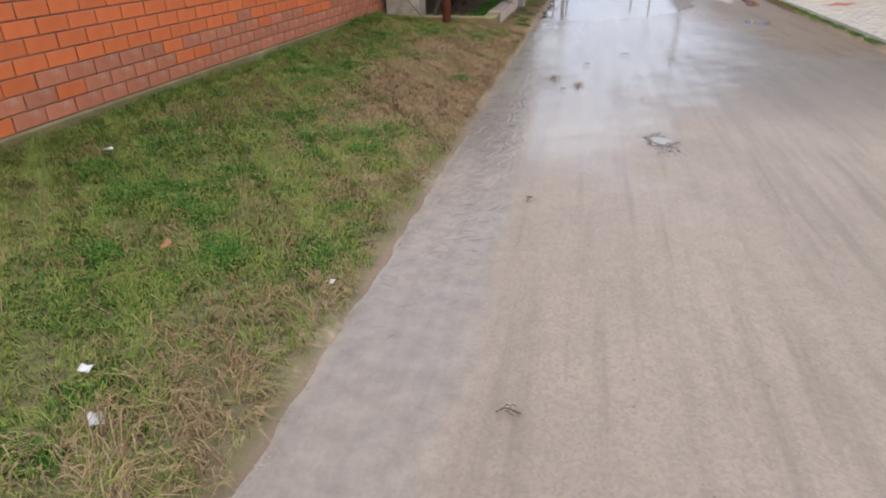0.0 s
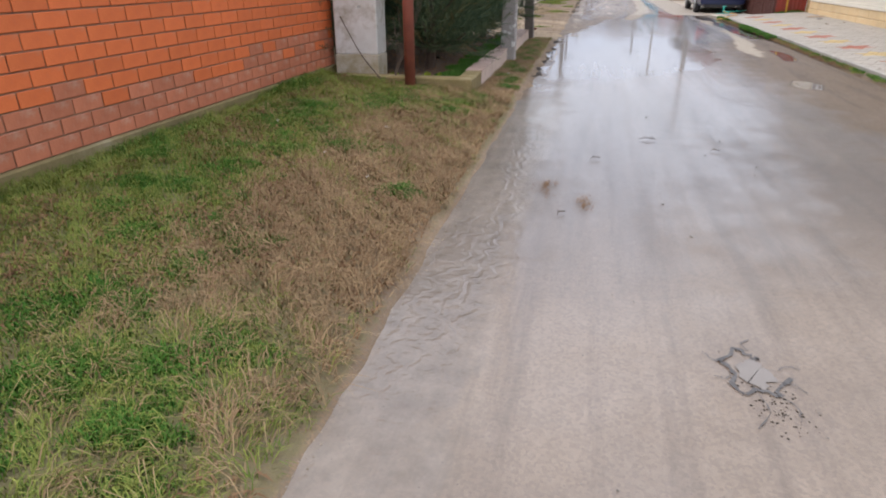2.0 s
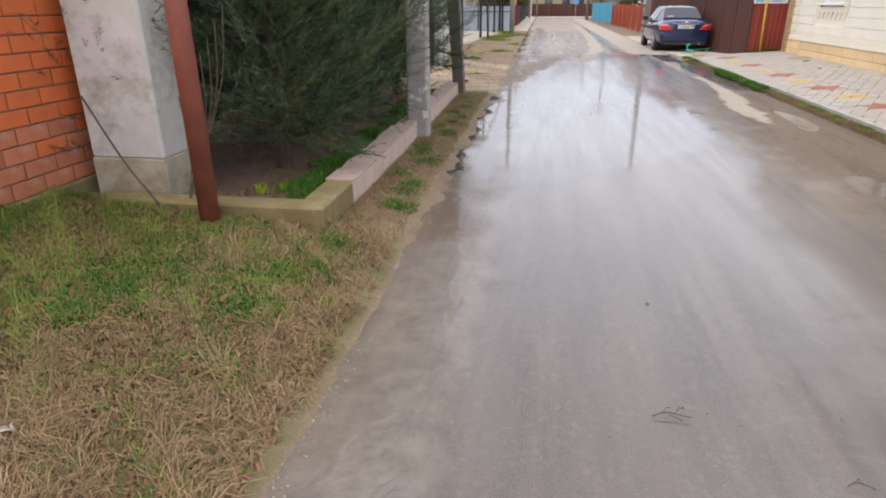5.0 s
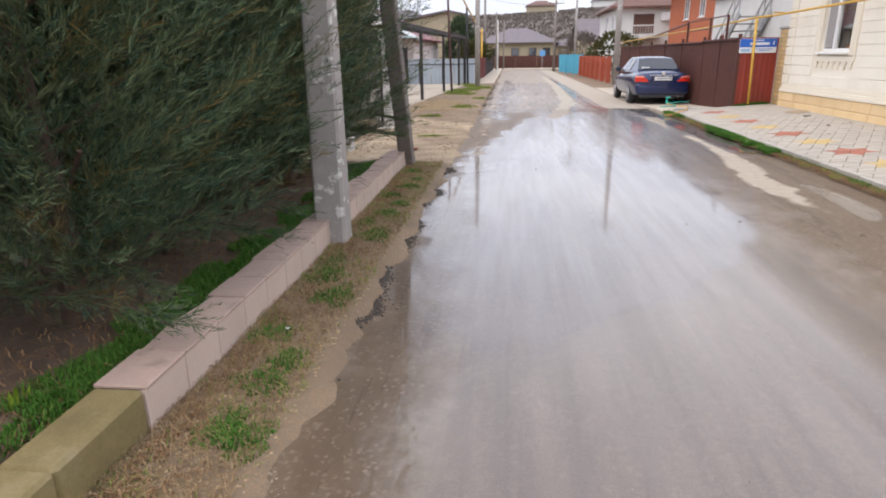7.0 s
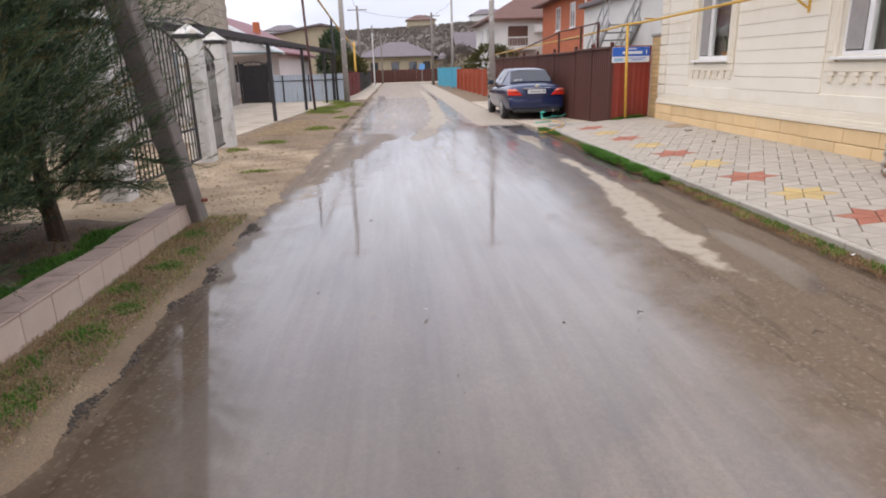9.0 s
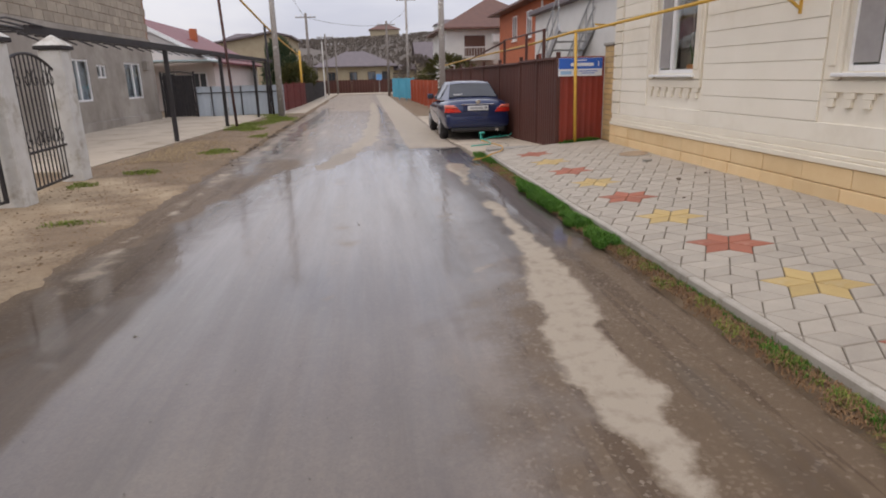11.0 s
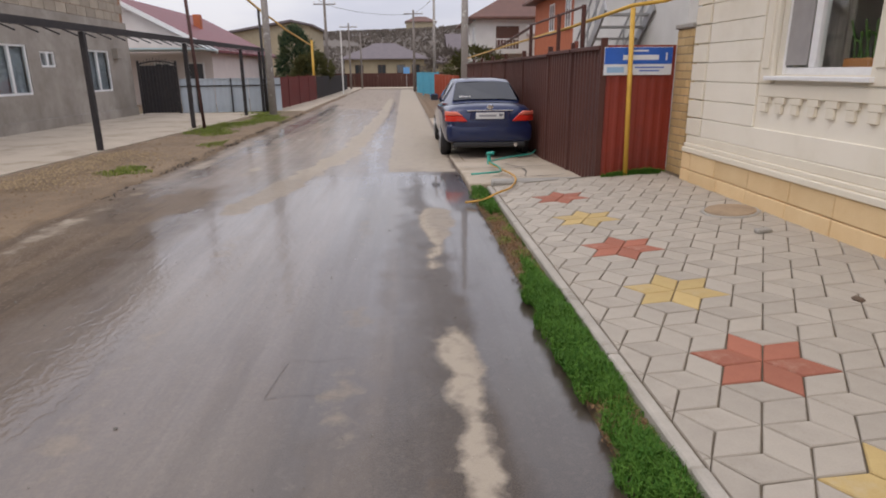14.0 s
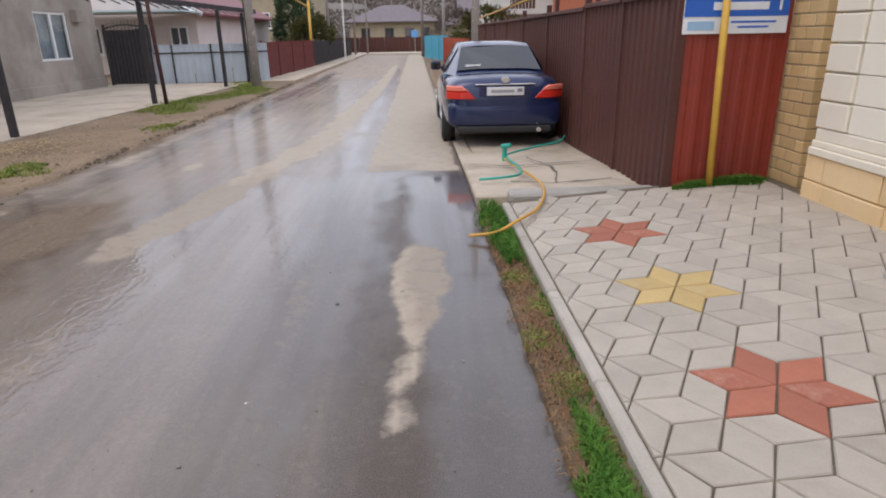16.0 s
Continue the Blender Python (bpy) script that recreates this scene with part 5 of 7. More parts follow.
# ---- utility poles, wires ----
def utility_pole(x, y, h, label, r=0.13, arms=1, wood=False):
    p = thing("utility_pole", pose(x, y, 0), label, "pole", "poles along the street")
    bm = bmesh.new(); rod(bm, (0, 0, -0.2), (0, 0, h), r, r * 0.65, 10)
    part("shaft", bm, POLE_C if not wood else STRUT_C, p, smooth=True)
    for k in range(arms):
        bm = bmesh.new(); bar(bm, (-0.75, 0, h - 0.3 - k * 0.4), (0.75, 0, h - 0.3 - k * 0.4), 0.07, 0.07)
        part("crossarm", bm, STRUT_C, p)
        for s in (-0.7, -0.35, 0.35, 0.7):
            bm = bmesh.new(); rod(bm, (s, 0, h - 0.27 - k * 0.4), (s, 0, h - 0.1 - k * 0.4), 0.03, 0.02, 6)
            part("insulator", bm, PVC, p)
    return p


utility_pole(5.62, 45.0, 8.5, "pale concrete pole behind the parked car", 0.17, 1)
utility_pole(-1.75, 41.2, 7.5, "grey concrete pole on the grass verge", 0.14, 1)
utility_pole(-2.3, 63.5, 6.3, "weathered wooden pole with crossarm", 0.13, 1, True)
utility_pole(3.9, 70.0, 6.2, "weathered pole with crossarm", 0.13, 1, True)
utility_pole(5.3, 65.0, 8.0, "tall slender pale pole", 0.12, 2)
utility_pole(-0.9, 78.0, 5.0, "thin wooden pole at the street end", 0.1, 1, True)
utility_pole(-1.6, 74.0, 5.5, "thin wooden pole at the street end", 0.1, 1, True)
thin = thing("marker_post", pose(-1.2, 62.5, 0), "thin white roadside post", "post")
bm = bmesh.new(); rod(bm, (0, 0, -0.1), (0, 0, 4.2), 0.05); part("shaft", bm, WHITE, thin)
rs = thing("road_sign", pose(3.3, 80.5, 0), "small blue and white road sign on a post", "sign")
bm = bmesh.new(); rod(bm, (0, 0, -0.1), (0, 0, 2.0), 0.03); part("post", bm, GALV, rs)
part("plate", B(-0.3, 0.3, -0.05, -0.03, 1.3, 1.9, 0.01), plain("sign_face", (0.12, 0.32, 0.62), 0.5), rs)

wires = thing("overhead_wires", pose(0, 0, 0), "thin dark overhead wires between poles", "wires")
for a, b, sag in (((5.62, 45, 8.1), (5.3, 65, 7.6), 0.5), ((-1.75, 41.2, 7.1), (-2.3, 63.5, 6.0), 0.5), ((-2.3, 63.5, 6.0), (3.9, 70, 5.9), 0.3), ((-1.75, 41.2, 7.0), (-7.0, 42, 5.9), 0.3), ((5.62, 45, 8.0), (12, 50, 5.6), 0.3), ((3.9, 70, 5.9), (5.3, 65, 6.6), 0.1)):
    bm = bmesh.new()
    tube(bm, [Vector(a).lerp(Vector(b), i / 12) - Vector((0, 0, sag * 4 * (i / 12) * (1 - i / 12))) for i in range(13)], 0.012, 4)
    part("wire", bm, BLACK, wires)

# ---- hill houses ----
for i, (x, y, w) in enumerate(((-34, 188, 9), (4, 196, 8), (22, 192, 10), (33, 198, 9), (47, 196, 12))):
    zb = float(ground_height(np.array([x]), np.array([y]))[0])
    hh = thing("house", pose(x, y, zb), "small far house on the hill crest", "house", "houses on the hill")
    part("wall", wall_box(0, w, 0, 6, 2.2), SAND if i % 2 else WHITE, hh)
    part("roof", hip_roof(0, w, 0, 6, 2.3, 1.5, 0.4), ROOFM if i % 2 else GREYROOF, hh)

# ---- parked saloon car ----
PAINT, cn, cl_, cp = nodes_of("dark_blue_car_paint")
cp.inputs["Base Color"].default_value = (0.012, 0.022, 0.062, 1)
cp.inputs["Roughness"].default_value = 0.35; cp.inputs["Metallic"].default_value = 0.3
cp.inputs["Coat Weight"].default_value = 0.9; cp.inputs["Coat Roughness"].default_value = 0.05
dust = noise_node(cn, cl_, 2.5, 5, cn.new("ShaderNodeNewGeometry").outputs["Position"])
cl_.new(mix_node(cn, cl_, math_node(cn, cl_, "MULTIPLY", ramp_node(cn, cl_, dust, 0.45, 0.8), 0.10), (0.003, 0.014, 0.075), (0.10, 0.095, 0.09)), cp.inputs["Base Color"])
CARGLASS = glass_material("tinted_car_glass", (0.012, 0.015, 0.022))
CARGLASS.node_tree.nodes["Principled BSDF"].inputs["IOR"].default_value = 1.5
CARGLASS.node_tree.nodes["Principled BSDF"].inputs["Coat Weight"].default_value = 0.3
TYRE = mat("tyre_rubber", (0.025, 0.025, 0.026), (0.04, 0.038, 0.036), 0.85, 10, 60, 0.2)
ALLOY = plain("dull_alloy", (0.35, 0.35, 0.36), 0.4, 0.8)
CHROME = plain("chrome", (0.7, 0.7, 0.72), 0.12, 1.0)
LAMPRED = plain("red_lamp_lens", (0.62, 0.03, 0.018), 0.15, 0, 0.6)
LAMPORANGE = plain("pale_red_lamp_lens", (0.78, 0.20, 0.14), 0.15, 0, 0.6)
BLACKPLASTIC = plain("black_plastic", (0.025, 0.025, 0.027), 0.55)

car = thing("car", pose(4.6, 29.45, -0.045, 0, 0, -0.5), "dark blue saloon car parked on the concrete pad", "car")
# each station along the length: y, half width, sill height, shoulder height, deck height
STN = ((0.0, 0.66, 0.42, 0.66, 0.72), (0.04, 0.76, 0.30, 0.74, 0.92), (0.15, 0.815, 0.25, 0.82, 0.99), (0.45, 0.855, 0.22, 0.84, 1.01), (0.95, 0.88, 0.20, 0.85, 1.0), (1.6, 0.89, 0.19, 0.84, 0.96), (2.3, 0.89, 0.19, 0.82, 0.93), (3.0, 0.885, 0.19, 0.80, 0.92), (3.6, 0.875, 0.20, 0.76, 0.88), (4.2, 0.85, 0.22, 0.70, 0.80), (4.6, 0.78, 0.26, 0.62, 0.70), (4.8, 0.64, 0.34, 0.52, 0.58))


def car_body():
    bm = bmesh.new()
    rings = []
    for y, w, z0, zs, zd in STN:
        half = [(0.0, z0), (w * 0.86, z0), (w * 0.97, z0 + 0.12), (w, z0 + (zs - z0) * 0.55), (w * 0.985, zs), (w * 0.90, zs + (zd - zs) * 0.72), (w * 0.72, zd), (0.0, zd + 0.02)]
        rings.append([bm.verts.new((x, y, z)) for x, z in half] + [bm.verts.new((-x, y, z)) for x, z in half[-2:0:-1]])
    n = len(rings[0])
    for A, C in zip(rings, rings[1:]):
        for k in range(n):
            bm.faces.new((A[k], A[(k + 1) % n], C[(k + 1) % n], C[k]))
    bm.faces.new(rings[0][::-1]); bm.faces.new(rings[-1])
    bmesh.ops.recalc_face_normals(bm, faces=bm.faces)
    return bm


body = part("body", car_body(), PAINT, car, smooth=True)
sm = body.modifiers.new("round", "SUBSURF"); sm.levels = sm.render_levels = 2


# glasshouse: side outline from the boot lid over the roof to the bonnet
OUT = ((0.72, 0.985, 0.66), (1.38, 1.37, 0.54), (1.75, 1.425, 0.555), (2.4, 1.43, 0.56), (2.75, 1.39, 0.55), (3.62, 0.93, 0.68))
BASE = ((0.72, 0.98, 0.66), (1.38, 0.97, 0.80), (1.75, 0.96, 0.815), (2.4, 0.945, 0.82), (2.75, 0.94, 0.81), (3.62, 0.92, 0.68))


def shell(off):
    bm = bmesh.new()
    top = [(bm.verts.new((-w - off, y, z + off)), bm.verts.new((-w * 0.5, y, z + 0.022 + off)), bm.verts.new((w * 0.5, y, z + 0.022 + off)), bm.verts.new((w + off, y, z + off))) for y, z, w in OUT]
    base = [(bm.verts.new((-w - off, y, z)), bm.verts.new((w + off, y, z))) for y, z, w in BASE]
    for i in range(len(OUT) - 1):
        for k in range(3):
            bm.faces.new((top[i][k], top[i][k + 1], top[i + 1][k + 1], top[i + 1][k]))
        bm.faces.new((base[i][0], top[i][0], top[i + 1][0], base[i + 1][0]))
        bm.faces.new((base[i][1], base[i + 1][1], top[i + 1][3], top[i][3]))
    bmesh.ops.remove_doubles(bm, verts=bm.verts, dist=0.003)
    bmesh.ops.recalc_face_normals(bm, faces=bm.faces)
    return bm


cab = part("cabin", shell(0.0), PAINT, car, smooth=True)
bv = cab.modifiers.new("round", "BEVEL"); bv.width, bv.segments, bv.limit_method, bv.angle_limit = 0.05, 3, "ANGLE", radians(22)


def panel(name, quad, mat_, parent, lift=0.006, label=""):
    bm = bmesh.new()
    q = [Vector(p) for p in quad]
    nrm = (q[1] - q[0]).cross(q[2] - q[0]).normalized()
    a = [bm.verts.new(p + nrm * lift) for p in q]; b = [bm.verts.new(p - nrm * 0.01) for p in q]
    bm.faces.new(a); bm.faces.new(b[::-1])
    for i in range(len(q)):
        bm.faces.new((a[i], b[i], b[(i + 1) % len(q)], a[(i + 1) % len(q)]))
    bmesh.ops.recalc_face_normals(bm, faces=bm.faces)
    return part(name, bm, mat_, parent, label)


panel("rear_window", [(-0.63, 0.79, 1.03), (-0.53, 1.34, 1.35), (-0.27, 1.34, 1.372), (0.27, 1.34, 1.372), (0.53, 1.34, 1.35), (0.63, 0.79, 1.03), (0.31, 0.79, 1.052), (-0.31, 0.79, 1.052)], CARGLASS, car, -0.022, "dark tinted rear window")
panel("windscreen", [(-0.6, 3.5, 0.99), (-0.5, 2.82, 1.36), (0.5, 2.82, 1.36), (0.6, 3.5, 0.99)], CARGLASS, car, 0.012)
for s in (-1, 1):
    panel("side_window", [(s * 0.795, 1.42, 1.0), (s * 0.565, 1.5, 1.36), (s * 0.572, 2.05, 1.39), (s * 0.815, 2.05, 0.99)], CARGLASS, car, 0.012 * -s)
    panel("side_window", [(s * 0.815, 2.11, 0.99), (s * 0.575, 2.11, 1.39), (s * 0.572, 2.66, 1.36), (s * 0.76, 3.2, 0.985), (s * 0.80, 3.0, 0.98)], CARGLASS, car, 0.012 * -s)
    mir = part("mirror", B(s * 0.9 - 0.09, s * 0.9 + 0.09, 2.98, 3.1, 0.95, 1.1, 0.03), PAINT, car)
    part("mirror_glass", B(s * 0.9 - 0.07, s * 0.9 + 0.07, 2.972, 2.98, 0.97, 1.08), CARGLASS, mir)
    # tail lamp: red lens with an orange and pale inner field
    def lens(z0, z1, x0, x1, cut, m_, nm, par):
        """A lens that wraps round the corner; its inner end rises over the length cut."""
        bm = bmesh.new()
        n = 12
        rows = []
        for i in range(n + 1):
            x = x0 + (x1 - x0) * i / n
            y = -0.002 + 0.13 * max(0, (abs(x) - 0.58) / 0.24) ** 2
            top = z0 + (z1 - z0) * min(1.0, 0.12 + (x - x0) / cut)
            e = 0.012 * min(1.0, (top - z0) / 0.05)
            rows.append([bm.verts.new((x * s, y - d, z)) for d, z in ((0.0, z0), (0.024, z0 + e), (0.024, top - e), (0.0, top))] + [bm.verts.new((x * s, y + 0.08, top)), bm.verts.new((x * s, y + 0.08, z0))])
        for A, C in zip(rows, rows[1:]):
            for k in range(6):
                bm.faces.new((A[k], A[(k + 1) % 6], C[(k + 1) % 6], C[k]))
        bm.faces.new(rows[0]); bm.faces.new(rows[-1])
        bmesh.ops.recalc_face_normals(bm, faces=bm.faces)
        return part(nm, bm, m_, par)
    lamp = lens(0.70, 0.806, 0.42, 0.82, 0.10, LAMPRED, "tail_lamp", car)
    lens(0.808, 0.882, 0.515, 0.82, 0.10, LAMPORANGE, "indicator", lamp)
part("boot_trim", B(-0.42, 0.42, -0.005, 0.05, 0.885, 0.905, 0.005), CHROME, car, "thin chrome strip")
part("plate_recess", B(-0.36, 0.36, 0.0, 0.06, 0.72, 0.88, 0.01), PAINT, car)
np_ = part("number_plate", B(-0.26, 0.26, -0.02, 0.0, 0.745, 0.86, 0.006), plain("plate_white", (0.66, 0.66, 0.66), 0.4), car, "white number plate with dark frame")
part("plate_bar", B(-0.2, 0.12, -0.022, -0.02, 0.785, 0.822), plain("plate_ink", (0.30, 0.30, 0.32), 0.6), np_)
part("plate_bar", B(0.165, 0.235, -0.024, -0.02, 0.79, 0.84), plain("plate_ink", (0.2, 0.2, 0.22), 0.6), np_)
bm = bmesh.new(); bmesh.ops.create_cone(bm, cap_ends=True, segments=16, radius1=0.05, radius2=0.045, depth=0.015, matrix=pose(0, 0.0, 0.955, 90, 0, 0) @ Matrix.Diagonal((1.25, 0.85, 1, 1)))
part("badge", bm, CHROME, car, "round chrome badge")
bm = bmesh.new(); box(bm, -0.81, 0.81, -0.08, 0.26, 0.30, 0.69, 0.06)
for v in bm.verts:
    if abs(v.co.x) > 0.7 and v.co.y < 0.1:
        v.co.y += 0.07
bump_ = part("bumper", bm, PAINT, car, smooth=True)
sm = bump_.modifiers.new("round", "SUBSURF"); sm.levels = sm.render_levels = 2
part("lower_valance", B(-0.68, 0.68, 0.02, 0.2, 0.22, 0.33, 0.03), BLACKPLASTIC, car)
bm = bmesh.new(); rod(bm, (0.48, -0.03, 0.27), (0.48, 0.2, 0.27), 0.035, None, 12); part("exhaust", bm, CHROME, car)
part("window_sticker", B(-0.50, -0.27, 0.845, 0.853, 1.095, 1.13), PVC, car, "white strip sticker in rear window")
for s in (-1, 1):
    for y in (0.98, 3.75):
        w = new("wheel"); w.parent = car; w.matrix_basis = pose(s * 0.77, y, 0.30, 0, 90 * s, 0)
        bm = bmesh.new()
        bmesh.ops.create_cone(bm, cap_ends=True, segments=32, radius1=0.315, radius2=0.315, depth=0.20)
        bmesh.ops.bevel(bm, geom=[e for e in bm.edges if abs(e.verts[0].co.z - e.verts[1].co.z) < 1e-4], offset=0.03, segments=2, affect="EDGES")
        part("tyre", bm, TYRE, w)
        bm = bmesh.new(); bmesh.ops.create_cone(bm, cap_ends=True, segments=24, radius1=0.2, radius2=0.19, depth=0.03, matrix=pose(0, 0, 0.1))
        rim = part("rim", bm, ALLOY, w)
        for k in range(7):
            a = 2 * math.pi * k / 7
            bm = bmesh.new(); bar(bm, (0.04 * math.cos(a), 0.04 * math.sin(a), 0.118), (0.185 * math.cos(a), 0.185 * math.sin(a), 0.118), 0.045, 0.012)
            part("spoke", bm, ALLOY, rim)
        part("arch", (lambda b: (bmesh.ops.create_cone(b, cap_ends=True, segments=28, radius1=0.36, radius2=0.36, depth=0.10, matrix=pose(0, 0, 0.032)), b)[1])(bmesh.new()), BLACKPLASTIC, w, "dark wheel arch")

# ---- conifers ----
rng = np.random.default_rng(7)


def unit(v):
    return v / np.maximum(np.linalg.norm(v, axis=-1, keepdims=True), 1e-6)


def sprays(base, axis, length, leaflets, leaf_len, leaf_w, droop=0.25):
    """Feathery sprays: along each axis, narrow leaflets to either side. Returns verts and quads."""
    n = len(base)
    t = (np.arange(leaflets) + 0.5) / leaflets
    side = unit(np.cross(axis, np.array([0, 0, 1.0]) + 0.3 * rng.normal(size=(n, 3))))
    up = np.cross(side, axis)
    pos = base[:, None] + axis[:, None] * (length[:, None] * t)[..., None]
    pos[..., 2] -= droop * (length[:, None] * t) ** 2 * 2
    sgn = np.where(np.arange(leaflets) % 2 == 0, 1.0, -1.0)[None, :, None]
    roll = rng.uniform(-0.9, 0.9, (n, leaflets, 1))
    out = unit(axis[:, None] * 0.95 + sgn * side[:, None] * 0.34 * np.cos(roll) + up[:, None] * 0.34 * np.sin(roll) + 0.12 * rng.normal(size=(n, leaflets, 3)))
    ll = leaf_len * (1.15 - 0.6 * t)[None, :, None] * rng.uniform(0.7, 1.3, (n, leaflets, 1))
    wdir = unit(np.cross(out, rng.normal(size=(n, leaflets, 3)))) * leaf_w
    tip = pos + out * ll
    mid = pos + out * ll * 0.45
    v = np.stack([pos - wdir * 0.4, mid - wdir, tip, mid + wdir], 2).reshape(-1, 3)
    f = np.arange(len(v)).reshape(-1, 4)
    return v, f


def stuff_mesh(name, v, f, material, parent=None):
    me = bpy.data.meshes.new(name)
    me.from_pydata(v.tolist(), [], f.tolist())
    me.materials.append(material)
    ob = new(name, me)
    ob.parent = parent
    return ob


def cypress(height, radius, n, brown=0.06):
    t = thing("conifer", pose(0, 0, 0), "dense dark green feathery conifer in the planting bed", "tree", "conifers in the bed")
    bm = bmesh.new()
    pts = spline([(0, 0, -0.15), (0.03, 0.02, 0.6), (-0.02, 0.0, 1.6), (0.02, 0.0, height * 0.9)], 6)
    rings = [[bm.verts.new(p + Vector((math.cos(a), math.sin(a), 0)) * (0.075 * (1 - k / len(pts)) + 0.012)) for a in (math.pi * j / 4 for j in range(8))] for k, p in enumerate(pts)]
    for A, C in zip(rings, rings[1:]):
        for j in range(8):
            bm.faces.new((A[j], A[(j + 1) % 8], C[(j + 1) % 8], C[j]))
    part("trunk", bm, BARK, t)
    for k in range(26):
        a, z = k * 2.4, 0.18 + (height - 0.8) * (k / 26) ** 1.1
        ln = radius * (1.0 - 0.75 * (z / height)) * 0.5
        d = Vector((math.cos(a), math.sin(a), 0.45))
        bm = bmesh.new(); tube(bm, spline([(0, 0, z), Vector((0, 0, z)) + d * ln * 0.5, Vector((0, 0, z)) + d * ln + Vector((0, 0, 0.1))], 3), 0.014, 5)
        part("limb", bm, BARK, t)
    # plumes grow out and up from the trunk, each with sprays along it
    m = n // 9
    h = rng.uniform(0.0, 1.0, m) ** 0.95
    R = radius * np.clip(1.1 * (1 - h) ** 0.5 * (0.62 + 1.4 * np.minimum(h, 0.28)), 0.1, 1.1)
    az = rng.uniform(0, 2 * np.pi, m)
    R = R * (1 + 0.3 * np.sin(az * 5 + h * 9) + 0.24 * rng.normal(size=m).clip(-1.5, 1.5))
    z0 = 0.22 + h * (height - 0.9)
    inner = rng.uniform(0.05, 0.45, m)
    rise = rng.uniform(0.35, 1.0, m) * (0.5 + 0.9 * h)
    p0 = np.stack([R * inner * np.cos(az), R * inner * np.sin(az), z0], 1)
    az2 = az + rng.normal(0, 0.25, m)
    p1 = np.stack([R * np.cos(az2), R * np.sin(az2), z0 + R * rise], 1)
    t9 = np.linspace(0.12, 1.0, 9)
    base = (p0[:, None] + (p1 - p0)[:, None] * t9[None, :, None]).reshape(-1, 3)
    n = len(base)
    pd = np.repeat(unit(p1 - p0), 9, 0)
    axis = unit(pd + 0.38 * rng.normal(size=(n, 3)) * np.array([1, 1, 0.7]) + np.array([0, 0, 0.15]))
    length = rng.uniform(0.16, 0.36, n) * np.tile(1.15 - 0.35 * t9, m)
    base -= axis * 0.05
    pick = np.repeat(rng.uniform(size=m) < brown, 9)
    for name, sel, m_ in (("foliage", ~pick, CONIFER), ("brown_foliage", pick, CONIFER_DRY)):
        v, f = sprays(base[sel], axis[sel], length[sel], 15, 0.08, 0.0026)
        tagged(stuff_mesh(name, v, f, m_, t), kind="stuff")
    return t


con_a = cypress(3.9, 1.15, 11700, 0.09); con_a.matrix_basis = pose(-2.5, 12.2, 0.12)
con_b = cypress(4.3, 1.1, 11700, 0.05); con_b.matrix_basis = pose(-2.65, 13.5, 0.12)
for i, (x, y, k) in enumerate(((-2.65, 14.8, 0), (-2.6, 16.0, 1), (-2.5, 17.2, 0), (-3.9, 12.9, 1), (-4.0, 14.3, 0), (-4.0, 15.8, 1), (-3.9, 17.2, 0), (-3.8, 11.9, 1))):
    copy_thing(con_b if k else con_a, pose(x, y, 0.12, 0, 0, 67 * i + 20))

# low boughs that hang out over the bed's edge
def bough(x, y, z, yaw, ln):
    t = thing("conifer_bough", pose(x, y, z, 0, 0, yaw), "low feathery conifer bough hanging over the bed edge", "branch", "low boughs")
    P = spline([(-0.5, 0, 0.05), (0, 0, 0.06), (ln * 0.5, 0.03, 0.05), (ln, -0.02, -0.03)], 6)
    bm = bmesh.new(); tube(bm, P, 0.007, 5); part("stem", bm, BARK, t)
    k = 90
    s = rng.uniform(0.1, 1.0, k)
    base = np.stack([-0.4 + s * (ln + 0.4), 0.03 * rng.normal(size=k), 0.055 - 0.08 * s ** 3], 1)
    ax = unit(np.stack([np.ones(k), rng.normal(0, 0.45, k), rng.normal(0.05, 0.25, k)], 1))
    v, f = sprays(base, ax, rng.uniform(0.12, 0.26, k), 16, 0.06, 0.0024)
    tagged(stuff_mesh("foliage", v, f, CONIFER, t), kind="stuff")


for a in ((-2.3, 11.75, 0.42, -8, 0.75), (-2.3, 12.1, 0.5, -30, 0.7), (-2.2, 12.9, 0.45, 5, 0.6), (-2.3, 13.4, 0.55, -15, 0.75), (-2.2, 14.9, 0.5, 0, 0.6), (-2.1, 17.0, 0.6, -10, 0.65), (-2.1, 17.3, 0.75, 12, 0.6)):
    bough(*a)

# far dark trees behind the fences
def bushy(x, y, h, r, n, m_, label, name="tree"):
    t = thing(name, pose(x, y, float(ground_height(np.array([x]), np.array([y]))[0])), label, "tree" if name == "tree" else "bush")
    bm = bmesh.new(); rod(bm, (0, 0, -0.1), (0, 0, h * 0.6), 0.09, 0.04); part("trunk", bm, BARK, t)
    c = rng.normal(size=(n, 3)); c = unit(c) * rng.uniform(0.5, 1.0, (n, 1)) ** 0.5
    c[:, :2] *= r * (1 + 0.25 * np.sin(np.arctan2(c[:, 1], c[:, 0]) * 3 + c[:, 2] * 4))[:, None]
    c[:, 2] = h * 0.55 + c[:, 2] * h * 0.45
    v, f = sprays(c, unit(c - np.array([0, 0, h * 0.4])), rng.uniform(0.25, 0.5, n), 8, 0.22, 0.03)
    tagged(stuff_mesh("crown", v, f, m_, t), kind="stuff")
    return t


